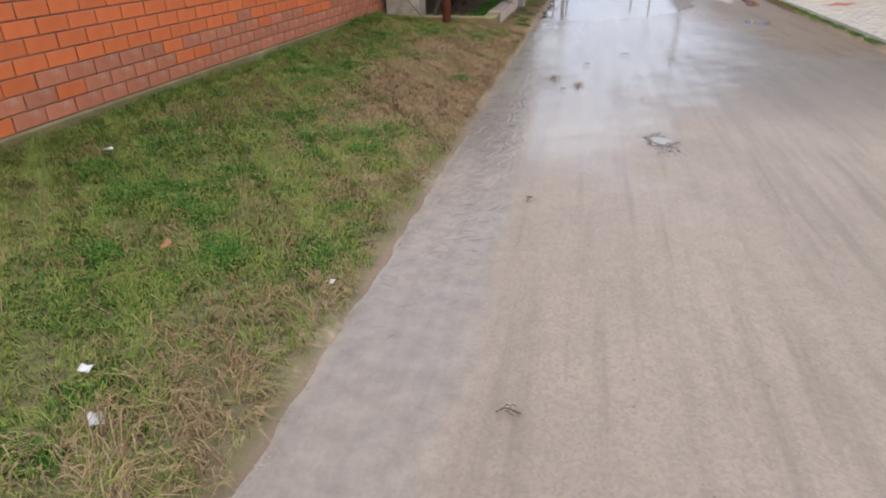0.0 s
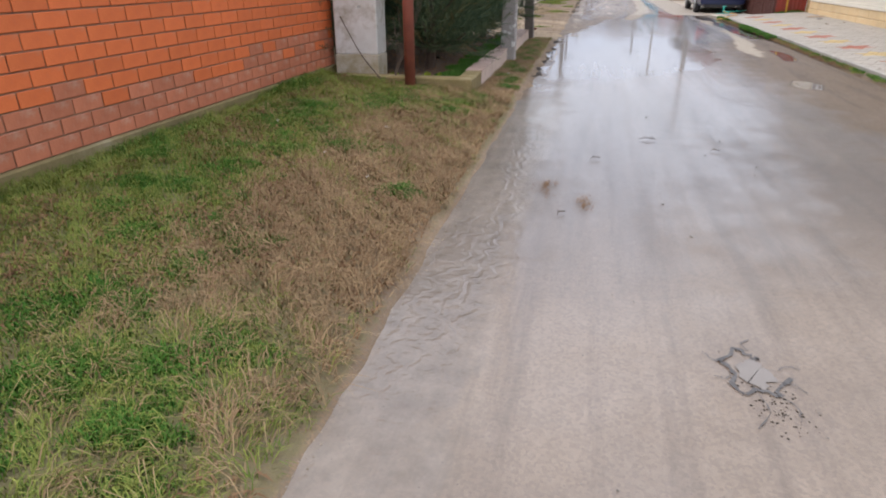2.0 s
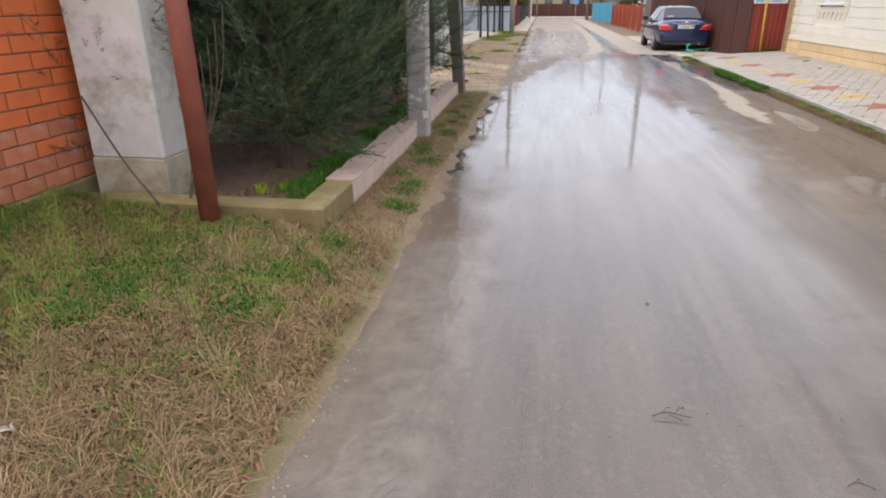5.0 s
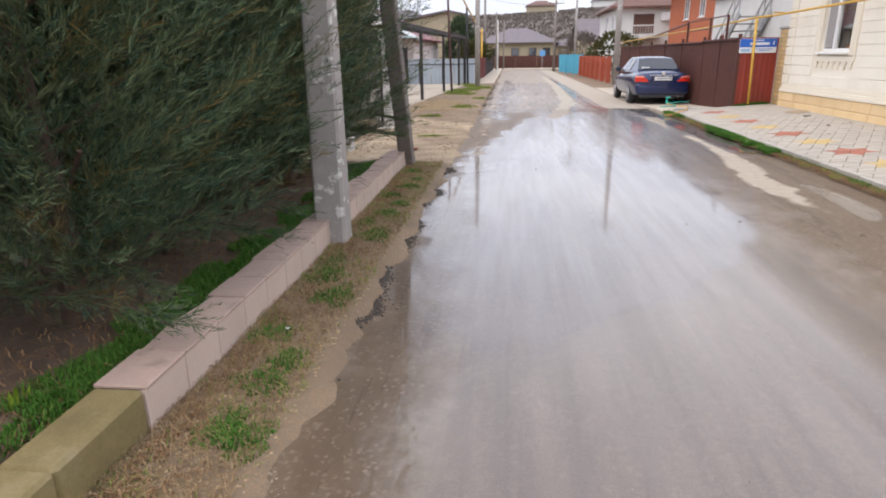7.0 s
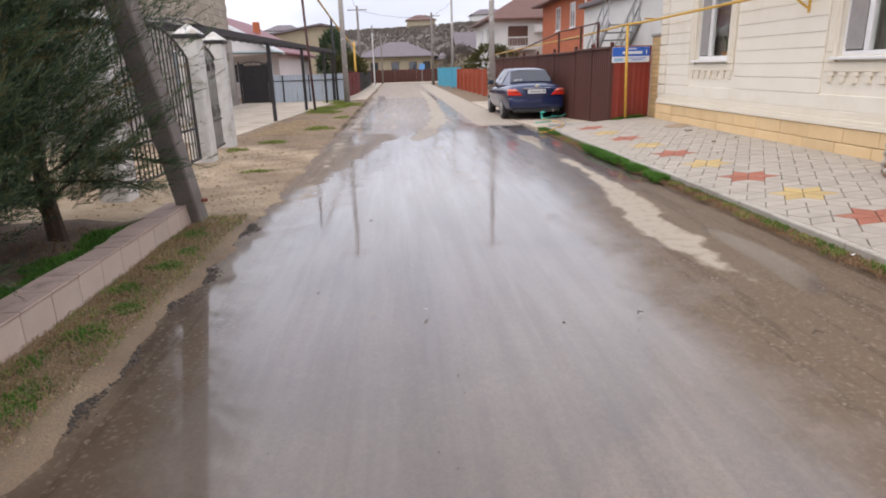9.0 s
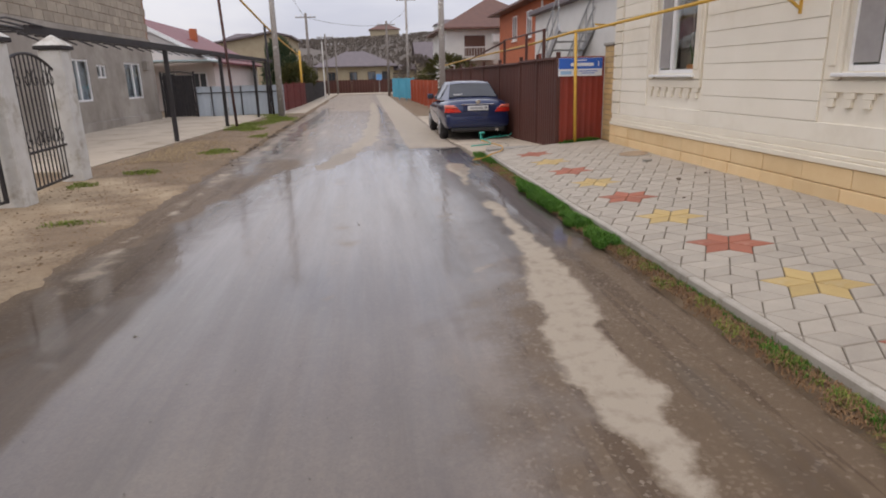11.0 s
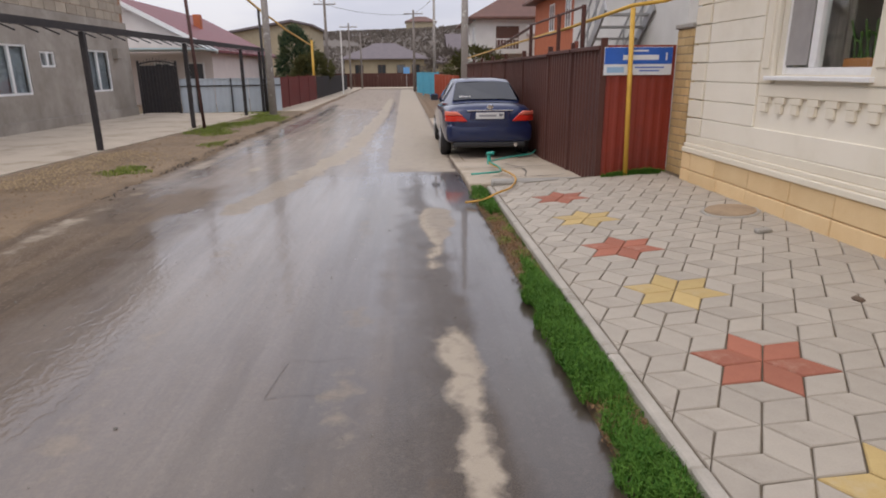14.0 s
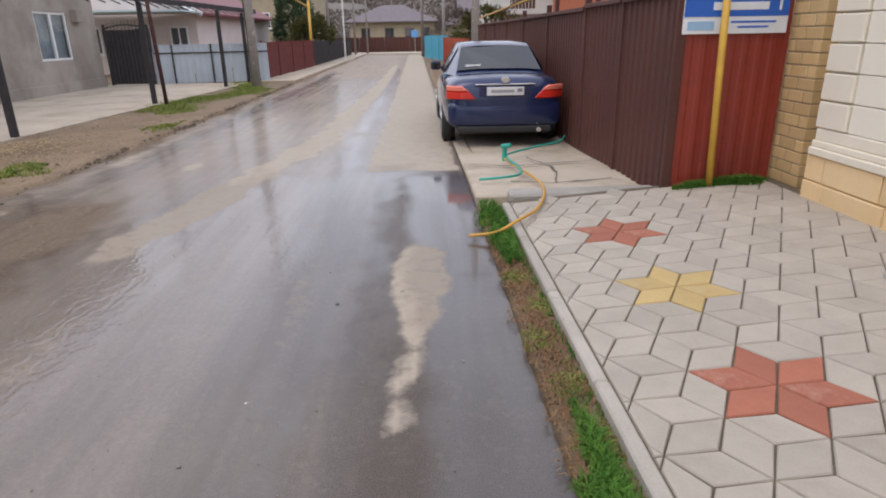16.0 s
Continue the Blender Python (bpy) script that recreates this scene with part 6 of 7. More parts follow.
OLIVE = leaf_material("olive_foliage", (0.055, 0.065, 0.025), (0.13, 0.12, 0.045))
# brush matched to the hill's haze-greyed ground, for low contrast
BARE = leaf_material("bare_brush", (0.15, 0.128, 0.112), (0.215, 0.185, 0.16), 0.9)
bushy(-4.3, 62, 4.3, 0.95, 1700, CONIFER, "dark green rounded conifer behind the fence")
bushy(-3.0, 60, 2.4, 1.0, 900, OLIVE, "olive green bush over the fence")
bushy(-3.6, 66, 2.8, 1.1, 800, OLIVE, "olive green bush over the fence")
bushy(7.5, 58, 3.0, 1.6, 900, OLIVE, "olive hedge before the white house")
bushy(6.6, 71, 3.4, 1.7, 900, BARE, "bare winter tree by the street")
n = 24000
hx, hy = rng.uniform(-110, 110, n), rng.uniform(112, 202, n)
keep = np.sin(hx * 0.13) * np.cos(hy * 0.11) + 0.6 * np.sin(hx * 0.31 + hy * 0.2) > -0.9
hx, hy = hx[keep], hy[keep]
hb = np.stack([hx, hy, ground_height(hx, hy) - 0.1], 1)
v, f = sprays(hb, unit(np.stack([rng.normal(0, 0.3, len(hx)), rng.normal(0, 0.3, len(hx)), np.ones(len(hx))], 1)), rng.uniform(0.2, 0.6, len(hx)), 6, 0.6, 0.16, 0.0)
tagged(stuff_mesh("hill_scrub", v, f, BARE), "bare brown scrub covering the far hillside", "scrub", kind="stuff")

# ---- grass ----
def blades(name, x, y, z, h, w, lean, material, label, category="grass", comb=3.14):
    n = len(x)
    az = 4.0 * wob(x, y, 6.0, 0.3) + 2.0 * wob(x, y, 1.3, 1.7) + rng.uniform(-comb, comb, n)
    d = np.stack([np.cos(az), np.sin(az), np.zeros(n)], 1)
    s = np.stack([-np.sin(az), np.cos(az), np.zeros(n)], 1) * (w * 0.5)[:, None]
    base = np.stack([x, y, z - 0.005], 1)
    up = np.array([0, 0, 1.0])
    mid = base + up * (h * 0.6)[:, None] + d * (h * lean * 0.35)[:, None]
    tip = base + up * (h * np.clip(1.0 - lean * 0.35, 0.15, 1))[:, None] + d * (h * lean)[:, None]
    v = np.stack([base - s, base + s, mid + s * 0.8, mid - s * 0.8, tip], 1).reshape(-1, 3)
    i = np.arange(n) * 5
    faces = [(a, a + 1, a + 2, a + 3) for a in i.tolist()] + [(a + 3, a + 2, a + 4) for a in i.tolist()]
    me = bpy.data.meshes.new(name)
    me.from_pydata(v.tolist(), [], faces)
    me.materials.append(material)
    return tagged(new(name, me), label, category, kind="stuff")


def fbm(x, y, s, k=0.0):
    return 0.6 * wob(x, y, s, k) + 0.4 * wob(x + 3.1, y - 1.7, 2.3 * s, k + 1)


n = 210000
x, y = rng.uniform(-3.95, -0.98, n), -0.6 + 11.35 * rng.uniform(size=n) ** 1.15
edge_d = -0.98 - x
lush = 0.36 + 0.38 * (1 - step(-2.5, -2.0, x)) * step(1.5, 3.0, y) + 0.75 * fbm(x, y, 0.9, 0.4) + 0.5 * fbm(x, y, 2.6, 1.4) + 0.45 * wob(x, y, 7.0, 0.9) + 0.25 * (1 - step(3.0, 5.0, y)) * (x < -1.6) + 0.4 * (x < -3.3) - 0.75 * step(3.5, 6.0, y) * step(-2.7, -1.9, x) + 0.55 * step(8.9, 9.7, y) * (x < -1.35) - 0.2 * (edge_d < 0.35)
alive = rng.uniform(size=n) < np.clip((edge_d + 0.12 * wob(x, y, 2.0)) / 0.14, 0.02, 1)
inwall = x > -3.60 + (y - 10.8) * 0.035 + 0.04
green = (rng.normal(0, 0.38, n) < lush) & alive & inwall
dry = ~green & alive & inwall
z = ground_height(x, y)
cl = 0.6 + 0.6 * np.clip(fbm(x, y, 4.0, 2.2) + 0.3, 0, 1)
blades("green_grass", x[green], y[green], z[green], rng.uniform(0.04, 0.10, green.sum()) * cl[green] * (1 + 0.5 * (x[green] < -3.4)), rng.uniform(0.0028, 0.0055, green.sum()), rng.uniform(0.4, 1.7, green.sum()), GRASS, "short green grass on the verge", comb=1.3)
blades("dry_grass", x[dry], y[dry], z[dry] + 0.012, rng.uniform(0.03, 0.12, dry.sum()) * cl[dry], rng.uniform(0.002, 0.0048, dry.sum()), rng.uniform(0.9, 2.4, dry.sum()), STRAW, "matted straw-coloured dry grass on the verge", comb=1.1)
# brown litter low in the dry part
n = 30000
x, y = rng.uniform(-3.4, -1.02, n), rng.uniform(2.0, 10.8, n)
k = (fbm(x, y, 0.75, 0.4) < 0.2) & (rng.uniform(size=n) < 0.3 + 0.7 * step(3.0, 6.0, y))
blades("leaf_litter", x[k], y[k], ground_height(x[k], y[k]) + 0.01, rng.uniform(0.02, 0.05, k.sum()), rng.uniform(0.006, 0.014, k.sum()), rng.uniform(1.2, 2.2, k.sum()), LITTER, "brown dead leaf litter in the grass", "litter")


def clump(cx_, cy_, rx_, ry_, n, hz, zf, hmax=0.09, mat_=GRASS_VIVID, label="tuft of bright green grass", name="grass_tuft"):
    a, r = rng.uniform(0, 2 * np.pi, n), np.sqrt(rng.uniform(0, 1, n))
    lob = 1 + 0.25 * np.sin(3 * a + cx_ * 7) + 0.18 * np.sin(5 * a + cy_ * 3)
    x, y = cx_ + rx_ * r * lob * np.cos(a), cy_ + ry_ * r * lob * np.sin(a)
    return x, y, zf(x, y) + hz, rng.uniform(0.4, 1.0, n) * hmax * (1.05 - 0.4 * r)


def clumps(specs, zf, name, label, mat_=GRASS_VIVID, w=(0.004, 0.008), lean=(0.2, 1.0)):
    got = [clump(*s, zf) if len(s) == 6 else clump(*s[:6], zf, s[6]) for s in specs]
    x, y, z, h = (np.concatenate([g[i] for g in got]) for i in range(4))
    blades(name, x, y, z, h, rng.uniform(*w, len(x)), rng.uniform(*lean, len(x)), mat_, label)


clumps([(-1.35, 6.75, 0.17, 0.13, 1300, 0.0, 0.10), (-1.5, 4.7, 0.2, 0.18, 900, 0.0), (-1.9, 5.6, 0.18, 0.15, 900, 0.0), (-2.1, 7.6, 0.2, 0.16, 900, 0.0), (-2.6, 6.6, 0.4, 0.25, 1200, 0.0), (-2.9, 8.4, 0.35, 0.3, 1200, 0.0), (-2.3, 9.4, 0.5, 0.35, 1800, 0.0), (-1.55, 8.9, 0.22, 0.2, 500, 0.0), (-1.25, 2.6, 0.18, 0.35, 900, 0.0), (-3.5, 9.6, 0.25, 0.6, 1500, 0.0, 0.12), (-3.55, 7.2, 0.2, 0.9, 1700, 0.0, 0.12), (-3.65, 4.8, 0.18, 1.0, 1800, 0.0, 0.12), (-2.05, 1.9, 0.4, 0.3, 900, 0.0), (-2.9, 3.6, 0.5, 0.4, 1200, 0.0), (-1.3, 10.0, 0.2, 0.3, 500, 0.0)] + [(rng.uniform(-3.3, -2.0), rng.uniform(0.6, 9.8), rng.uniform(0.12, 0.35), rng.uniform(0.1, 0.28), int(rng.integers(500, 1300)), 0.0, 0.075) for _ in range(34)] + [(rng.uniform(-2.0, -1.2), rng.uniform(0.6, 4.5), 0.15, 0.15, 350, 0.0, 0.07) for _ in range(8)] + [(rng.uniform(-2.6, -1.3), rng.uniform(9.2, 10.5), 0.25, 0.2, 700, 0.0, 0.07) for _ in range(9)] + [(rng.uniform(-3.2, -1.5), rng.uniform(1.0, 10.0), rng.uniform(0.12, 0.24), rng.uniform(0.1, 0.2), 850, 0.0, 0.085) for _ in range(30)], ground_height, "lush_grass", "lush green tufts in the verge")
n = 16000
x, y = rng.uniform(-1.56, -1.05, n), rng.uniform(10.6, 18.2, n)
blades("verge_straw", x, y, ground_height(x, y) + 0.004, rng.uniform(0.02, 0.05, n), rng.uniform(0.002, 0.004, n), rng.uniform(1.0, 2.2, n), STRAW, "thin dry straw on the earth beside the planter")
n = 9000
x, y = rng.uniform(-1.56, -1.02, n), rng.uniform(10.8, 18.2, n)
k = rng.normal(0, 0.3, n) < fbm(x, y, 3.0, 0.6) + 0.35 * step(14, 16, y) - 0.25
blades("verge_grass", x[k], y[k], ground_height(x[k], y[k]), rng.uniform(0.02, 0.055, k.sum()), rng.uniform(0.003, 0.006, k.sum()), rng.uniform(0.4, 1.6, k.sum()), GRASS, "thin green grass on the earth beside the planter")
n = 5000
x, y = -1.5 + np.abs(rng.normal(0, 0.13, n)), rng.uniform(10.6, 18.0, n)
k = fbm(x, y, 1.8, 0.9) > -0.1
blades("kerb_litter", x[k], y[k], ground_height(x[k], y[k]) + 0.004, rng.uniform(0.015, 0.04, k.sum()), rng.uniform(0.004, 0.011, k.sum()), rng.uniform(1.2, 2.4, k.sum()), LITTER, "reddish dead leaves at the foot of the tiled edge", "litter")
flat = lambda x, y: np.zeros_like(x) + 0.03
right_spec = [(4.0, yy, 0.10 + 0.05 * math.sin(yy * 3), 0.30, int(900 + 500 * math.sin(yy * 2.1)), 0.0, 0.11) for yy in (19.9, 20.6, 20.9, 21.2, 21.5, 21.75, 22.0, 22.3, 22.6, 24.9, 25.2, 25.7, 25.95)]
right_spec += [(3.97, yy, 0.13, 0.30, 2400, 0.0, 0.12) for yy in (19.35, 20.1, 20.9, 21.3, 21.7, 22.1)]
right_spec += [(4.02, yy, 0.08, 0.3, 260, 0.0, 0.07) for yy in np.arange(10.5, 17, 0.7)]
right_spec += [(4.1, yy, 0.06, 0.35, 260, 0.0, 0.05) for yy in np.arange(17, 26, 0.5)]
right_spec += [(6.2, 25.88, 0.24, 0.09, 2200, 0.20, 0.13), (5.85, 25.9, 0.22, 0.07, 1200, 0.175, 0.11)]
clumps(right_spec, flat, "kerb_grass", "lush green grass strip along the kerb")
clumps([(4.0, yy, 0.13, 0.3, 500, 0.0, 0.05) for yy in np.arange(14.5, 25.6, 0.45)], flat, "kerb_weeds", "brown dead weeds along the kerb", LITTER, (0.004, 0.009), (0.8, 2.2))
clumps([(4.0 + 0.05 * math.sin(yy * 9), yy, 0.09, 0.12, 150, 0.0, 0.06) for yy in np.arange(13.0, 25.6, 0.42)], flat, "kerb_sprigs", "thin olive green sprigs along the kerb", GRASS, (0.004, 0.008), (0.4, 1.6))
clumps([(-1.3 + 0.1 * math.sin(yy * 5), yy, 0.08 + 0.07 * abs(math.sin(yy * 3)), 0.10 + 0.12 * abs(math.cos(yy * 7)), int(260 + 420 * abs(math.sin(yy * 3))), 0.0, 0.06) for yy in (11.4, 11.8, 12.3, 12.9, 13.3, 13.6, 14.3, 14.7, 15.1, 15.5, 15.9, 16.4, 16.8, 17.4)] + [(-1.2, 12.0, 0.1, 0.1, 260, 0, 0.07), (-1.15, 11.3, 0.15, 0.12, 400, 0, 0.07), (-1.45, 13.4, 0.1, 0.5, 500, 0, 0.05)], ground_height, "verge_tufts", "green tufts in stony earth before the kerb", GRASS_VIVID)
soilz = lambda x, y: np.zeros_like(x) + 0.14
clumps([(-1.98, yy, 0.2, 0.45, 2600, 0.0, 0.085) for yy in (11.5, 12.2, 12.9, 13.7, 14.6, 15.4, 16.2, 17.0)], soilz, "bed_grass", "green grass inside the planting bed")
clumps([(-2.75, 11.15, 0.06, 0.05, 30, 0.0, 0.13), (-2.3, 11.25, 0.07, 0.06, 36, 0.0, 0.13), (-2.15, 11.35, 0.05, 0.05, 20, 0.0, 0.11)], soilz, "bulb_shoots", "yellow-green bulb shoots in dark soil", leaf_material("shoot_green", (0.20, 0.30, 0.03), (0.34, 0.40, 0.05)), (0.012, 0.02), (0.1, 0.35))
clumps([(-2.0 + 0.5 * math.sin(yy), yy, 0.6, 0.6, 1300, 0.0, 0.09) for yy in np.arange(34.5, 43, 0.8)] + [(-2.1, 25.2, 0.3, 0.3, 500, 0, 0.08), (-1.5, 28.2, 0.35, 0.5, 900, 0, 0.09), (-2.6, 24.0, 0.2, 0.3, 350, 0, 0.08), (-1.2, 32.0, 0.25, 0.6, 600, 0, 0.07), (-1.6, 21.2, 0.3, 0.15, 300, 0, 0.05)], ground_height, "far_verge_grass", "green grass patch beside the forecourt", GRASS, (0.008, 0.016))

# litter and thin sprigs on the bed's soil
n = 9000
x, y = rng.uniform(-5.4, -1.85, n), 10.9 + 6.6 * rng.uniform(size=n) ** 1.4
k = fbm(x, y, 1.6, 0.2) > -0.35
blades("bed_litter", x[k], y[k], 0.135 + 0 * x[k], rng.uniform(0.02, 0.06, k.sum()), rng.uniform(0.004, 0.012, k.sum()), rng.uniform(1.2, 2.4, k.sum()), LITTER, "brown needles and dead leaves on the bed's soil", "litter")

# ---- stones and crumbs ----
def crumbs(name, x, y, z, r, material, label, category):
    n = len(x)
    base = np.array([(1, 0, 0), (0, 1, 0), (-1, 0, 0), (0, -1, 0), (0, 0, 0.8), (0, 0, -0.5)])
    faces = np.array([(0, 1, 4), (1, 2, 4), (2, 3, 4), (3, 0, 4), (1, 0, 5), (2, 1, 5), (3, 2, 5), (0, 3, 5)])
    a = rng.uniform(0, 6.28, n)
    sc = r[:, None, None] * rng.uniform(0.6, 1.3, (n, 6, 1))
    p = base[None] * sc
    px, py = p[..., 0] * np.cos(a)[:, None] - p[..., 1] * np.sin(a)[:, None], p[..., 0] * np.sin(a)[:, None] + p[..., 1] * np.cos(a)[:, None]
    v = np.stack([px + x[:, None], py + y[:, None], p[..., 2] * 0.75 + z[:, None]], -1).reshape(-1, 3)
    f = (faces[None] + (np.arange(n) * 6)[:, None, None]).reshape(-1, 3)
    ob = stuff_mesh(name, v, f, material)
    return tagged(ob, label, category, kind="stuff")


GRAVEL = mat("ochre_gravel", (0.38, 0.28, 0.165), (0.26, 0.19, 0.11), 0.9, 20, 90, 0.4, island=True, vary=0.3)
DARKCRUMB = mat("wet_asphalt_crumb", (0.035, 0.028, 0.022), (0.075, 0.057, 0.042), 0.75, 20, 90, 0.4, island=True, vary=0.3)
GREYCRUMB = mat("grey_grit", (0.26, 0.24, 0.21), (0.14, 0.13, 0.115), 0.85, 20, 90, 0.4, island=True, vary=0.3)
n = 4500
x, y = rng.uniform(-1.55, -1.0, n), rng.uniform(10.7, 18.2, n)
crumbs("gravel", x, y, ground_height(x, y), rng.uniform(0.002, 0.013, n), GRAVEL, "ochre gravel and earth beside the planter", "gravel")
n = 2600
x, y = rng.uniform(-3.0, -1.05, n), rng.uniform(18.4, 34.0, n)
crumbs("earth_clods", x, y, ground_height(x, y), rng.uniform(0.004, 0.022, n) * (1 + (rng.uniform(size=n) > 0.95)), mat("brown_earth_clod", (0.27, 0.185, 0.11), (0.16, 0.105, 0.062), 0.95, 20, 90, 0.4, island=True, vary=0.3), "brown clods and stones on the bare verge", "clods")
n = 3500
x, y = rng.normal(-2.3, 0.45, n), rng.uniform(26.4, 30.5, n)
crumbs("gravel", x, y, ground_height(x, y) + 0.06 * np.exp(-((x + 2.3) / 0.4) ** 2), rng.uniform(0.006, 0.022, n), GRAVEL, "spread ochre rubble heap by the forecourt", "gravel")
# dense near-black crumbs: broken wet asphalt, and the shadow under the verge's lip
n = 6500
y = rng.uniform(11.8, 18.2, n); x = -1.0 + 0.045 * rng.normal(size=n) + 0.06 * np.sin(y * 4) + 0.04 * np.sin(y * 9)
crumbs("asphalt_edge", x, y, 0.0 + 0.0 * x, rng.uniform(0.004, 0.017, n), DARKCRUMB, "broken wet asphalt edge with the undercut's shade painted in", "rubble")
n = 1400
y = rng.uniform(26, 44, n); x = -1.05 + 0.12 * rng.normal(size=n) + 0.1 * np.sin(y * 2)
crumbs("asphalt_edge", x, y, 0.0 + 0.0 * x, rng.uniform(0.006, 0.03, n), DARKCRUMB, "broken muddy edge of the road", "rubble")
n = 1600
x, y = rng.uniform(-0.2, 3.7, n), rng.uniform(0.5, 27, n)
crumbs("road_grit", x, y, 0.004 + 0 * x, rng.uniform(0.002, 0.006, n) * (1 + 1.5 * (rng.uniform(size=n) > 0.97)), GREYCRUMB, "scattered grit on the road", "grit")
n = 1500
y = rng.uniform(-0.5, 11.2, n); x = -0.97 + 0.035 * rng.normal(size=n) + 0.04 * np.sin(y * 2.3)
crumbs("silt_ridge", x, y, 0.002 + 0 * x, rng.uniform(0.002, 0.008, n), mat("pale_silt", (0.36, 0.30, 0.23), (0.26, 0.21, 0.16), 0.9, 20, 90, 0.4, island=True, vary=0.25), "pale ridge of silt along the gutter", "silt")

# ---- small things ----
HOSE_G = plain("green_hose", (0.02, 0.34, 0.27), 0.4)
HOSE_Y = plain("orange_yellow_hose", (0.60, 0.32, 0.05), 0.4)
pad = 0.095
hg = thing("garden_hose", pose(0, 0, 0), "turquoise green garden hose lying on the pad", "hose", "hoses")
bm = bmesh.new(); tube(bm, spline([(3.98, 26.85, 0.11), (4.2, 26.82, 0.13), (4.42, 27.0, 0.12), (4.46, 27.3, 0.13), (4.38, 27.7, 0.16), (4.5, 28.3, pad), (4.9, 28.75, pad), (5.3, 29.1, pad), (5.5, 29.6, pad)], 8), 0.014, 8)
part("tube", bm, HOSE_G, hg, smooth=True)
bm = bmesh.new(); rod(bm, (4.36, 27.72, 0.12), (4.36, 27.76, 0.30), 0.03); rod(bm, (4.33, 27.74, 0.29), (4.42, 27.66, 0.31), 0.025)
part("spray_head", bm, HOSE_G, hg)
hy_ = thing("garden_hose", pose(0, 0, 0), "orange-yellow garden hose curling onto the grass", "hose", "hoses")
bm = bmesh.new(); tube(bm, spline([(3.74, 25.22, 0.04), (3.95, 25.2, 0.07), (4.12, 25.28, 0.13), (4.34, 25.6, 0.135), (4.5, 26.1, 0.14), (4.55, 26.6, 0.13), (4.5, 27.1, 0.12), (4.4, 27.55, 0.13), (4.36, 27.7, 0.15)], 8), 0.013, 8)
part("tube", bm, HOSE_Y, hy_, smooth=True)

MANHOLE = mat("tan_cast_cover", (0.42, 0.31, 0.20), (0.30, 0.22, 0.15), 0.8, 6, 80, 0.4)
mh = thing("manhole_cover", pose(6.13, 23.6, walk_z(6.13) - 0.004, 0, -4.5, 0), "round tan manhole cover in concrete ring", "manhole cover")
bm = bmesh.new(); bmesh.ops.create_cone(bm, cap_ends=True, segments=32, radius1=0.27, radius2=0.26, depth=0.02, matrix=pose(0, 0, 0.005)); part("ring", bm, CONCRETE, mh)
bm = bmesh.new(); bmesh.ops.create_cone(bm, cap_ends=True, segments=32, radius1=0.23, radius2=0.225, depth=0.012, matrix=pose(0, 0, 0.02)); part("cover", bm, MANHOLE, mh)
st = part("loose_brick", B(-0.07, 0.07, -0.035, 0.035, 0, 0.035, 0.008), CONCRETE); st.matrix_basis = pose(6.02, 22.85, walk_z(6.02), 0, 0, 12)
tagged(st, "broken grey brick lying on the paving", "brick")
for x, y, r in ((5.75, 21.35, 0.045), (6.2, 21.5, 0.03), (5.3, 20.35, 0.02)):
    bm = bmesh.new(); bmesh.ops.create_icosphere(bm, subdivisions=1, radius=r)
    for v in bm.verts:
        v.co *= 0.8 + 0.4 * random.random(); v.co.z *= 0.35
    o = part("mud_clod", bm, SOIL); o.matrix_basis = pose(x, y, walk_z(x) + 0.003); tagged(o, "dark clod of mud on the paving", "clod", "clods on the paving")

# planter of cobbles by the house wall
sp = thing("stone_planter", pose(6.12, 17.75, walk_z(6.12)), "round planter of pale cobbles in mortar", "planter")
bm = bmesh.new(); bmesh.ops.create_cone(bm, cap_ends=True, segments=20, radius1=0.27, radius2=0.25, depth=0.36, matrix=pose(0, 0, 0.17)); part("core", bm, MORTAR, sp)
COB = mat("pale_cobble", (0.52, 0.47, 0.41), (0.36, 0.31, 0.27), 0.8, 8, 70, 0.3, vary=0.25)
for row in range(4):
    for k in range(13):
        a = 2 * math.pi * (k + 0.5 * (row % 2)) / 13
        bm = bmesh.new(); bmesh.ops.create_icosphere(bm, subdivisions=1, radius=0.055)
        for v in bm.verts:
            v.co *= 0.85 + 0.3 * random.random()
        o = part("cobble", bm, COB, sp, smooth=True); o.matrix_basis = pose(0.265 * math.cos(a), 0.265 * math.sin(a), 0.05 + row * 0.09, 30 * random.random(), 0, math.degrees(a)) @ Matrix.Diagonal((0.7, 1.15, 0.8, 1))

# pothole with broken dark rim and shallow water
DARKASPH = mat("broken_dark_asphalt", (0.085, 0.08, 0.078), (0.15, 0.14, 0.13), 0.7, 15, 90, 0.6, depth=0.01)
ph = thing("pothole", pose(0.63, 5.1, 0.003), "broken pothole with cracked dark rim", "pothole", kind="structure")
bm = bmesh.new(); bm.faces.new([bm.verts.new((0.062 * (1 + 0.28 * math.sin(k * 2.7) + 0.15 * math.cos(k * 4.1)) * math.cos(k * 0.349), 0.095 * (1 + 0.22 * math.sin(k * 1.9)) * math.sin(k * 0.349), 0.002)) for k in range(18)])
part("water", bm, plain("shallow_water", (0.24, 0.21, 0.18), 0.12), ph, "pale standing water")


def crack(pts, r=0.0032, parent=road, smooth=6):
    """A thin jagged dark crack that lies on the road."""
    bm = bmesh.new()
    P = spline(pts, smooth)
    prev = None
    for i, p in enumerate(P):
        d = (P[min(i + 1, len(P) - 1)] - P[max(i - 1, 0)]).normalized()
        s = Vector((-d.y, d.x, 0)) * r * (0.4 + random.random())
        j = Vector((random.uniform(-1, 1), random.uniform(-1, 1), 0)) * r * 1.6
        cur = (bm.verts.new(p + s + j), bm.verts.new(p - s + j))
        if prev:
            bm.faces.new((prev[0], prev[1], cur[1], cur[0]))
        prev = cur
    part("crack", bm, DARKASPH, parent)


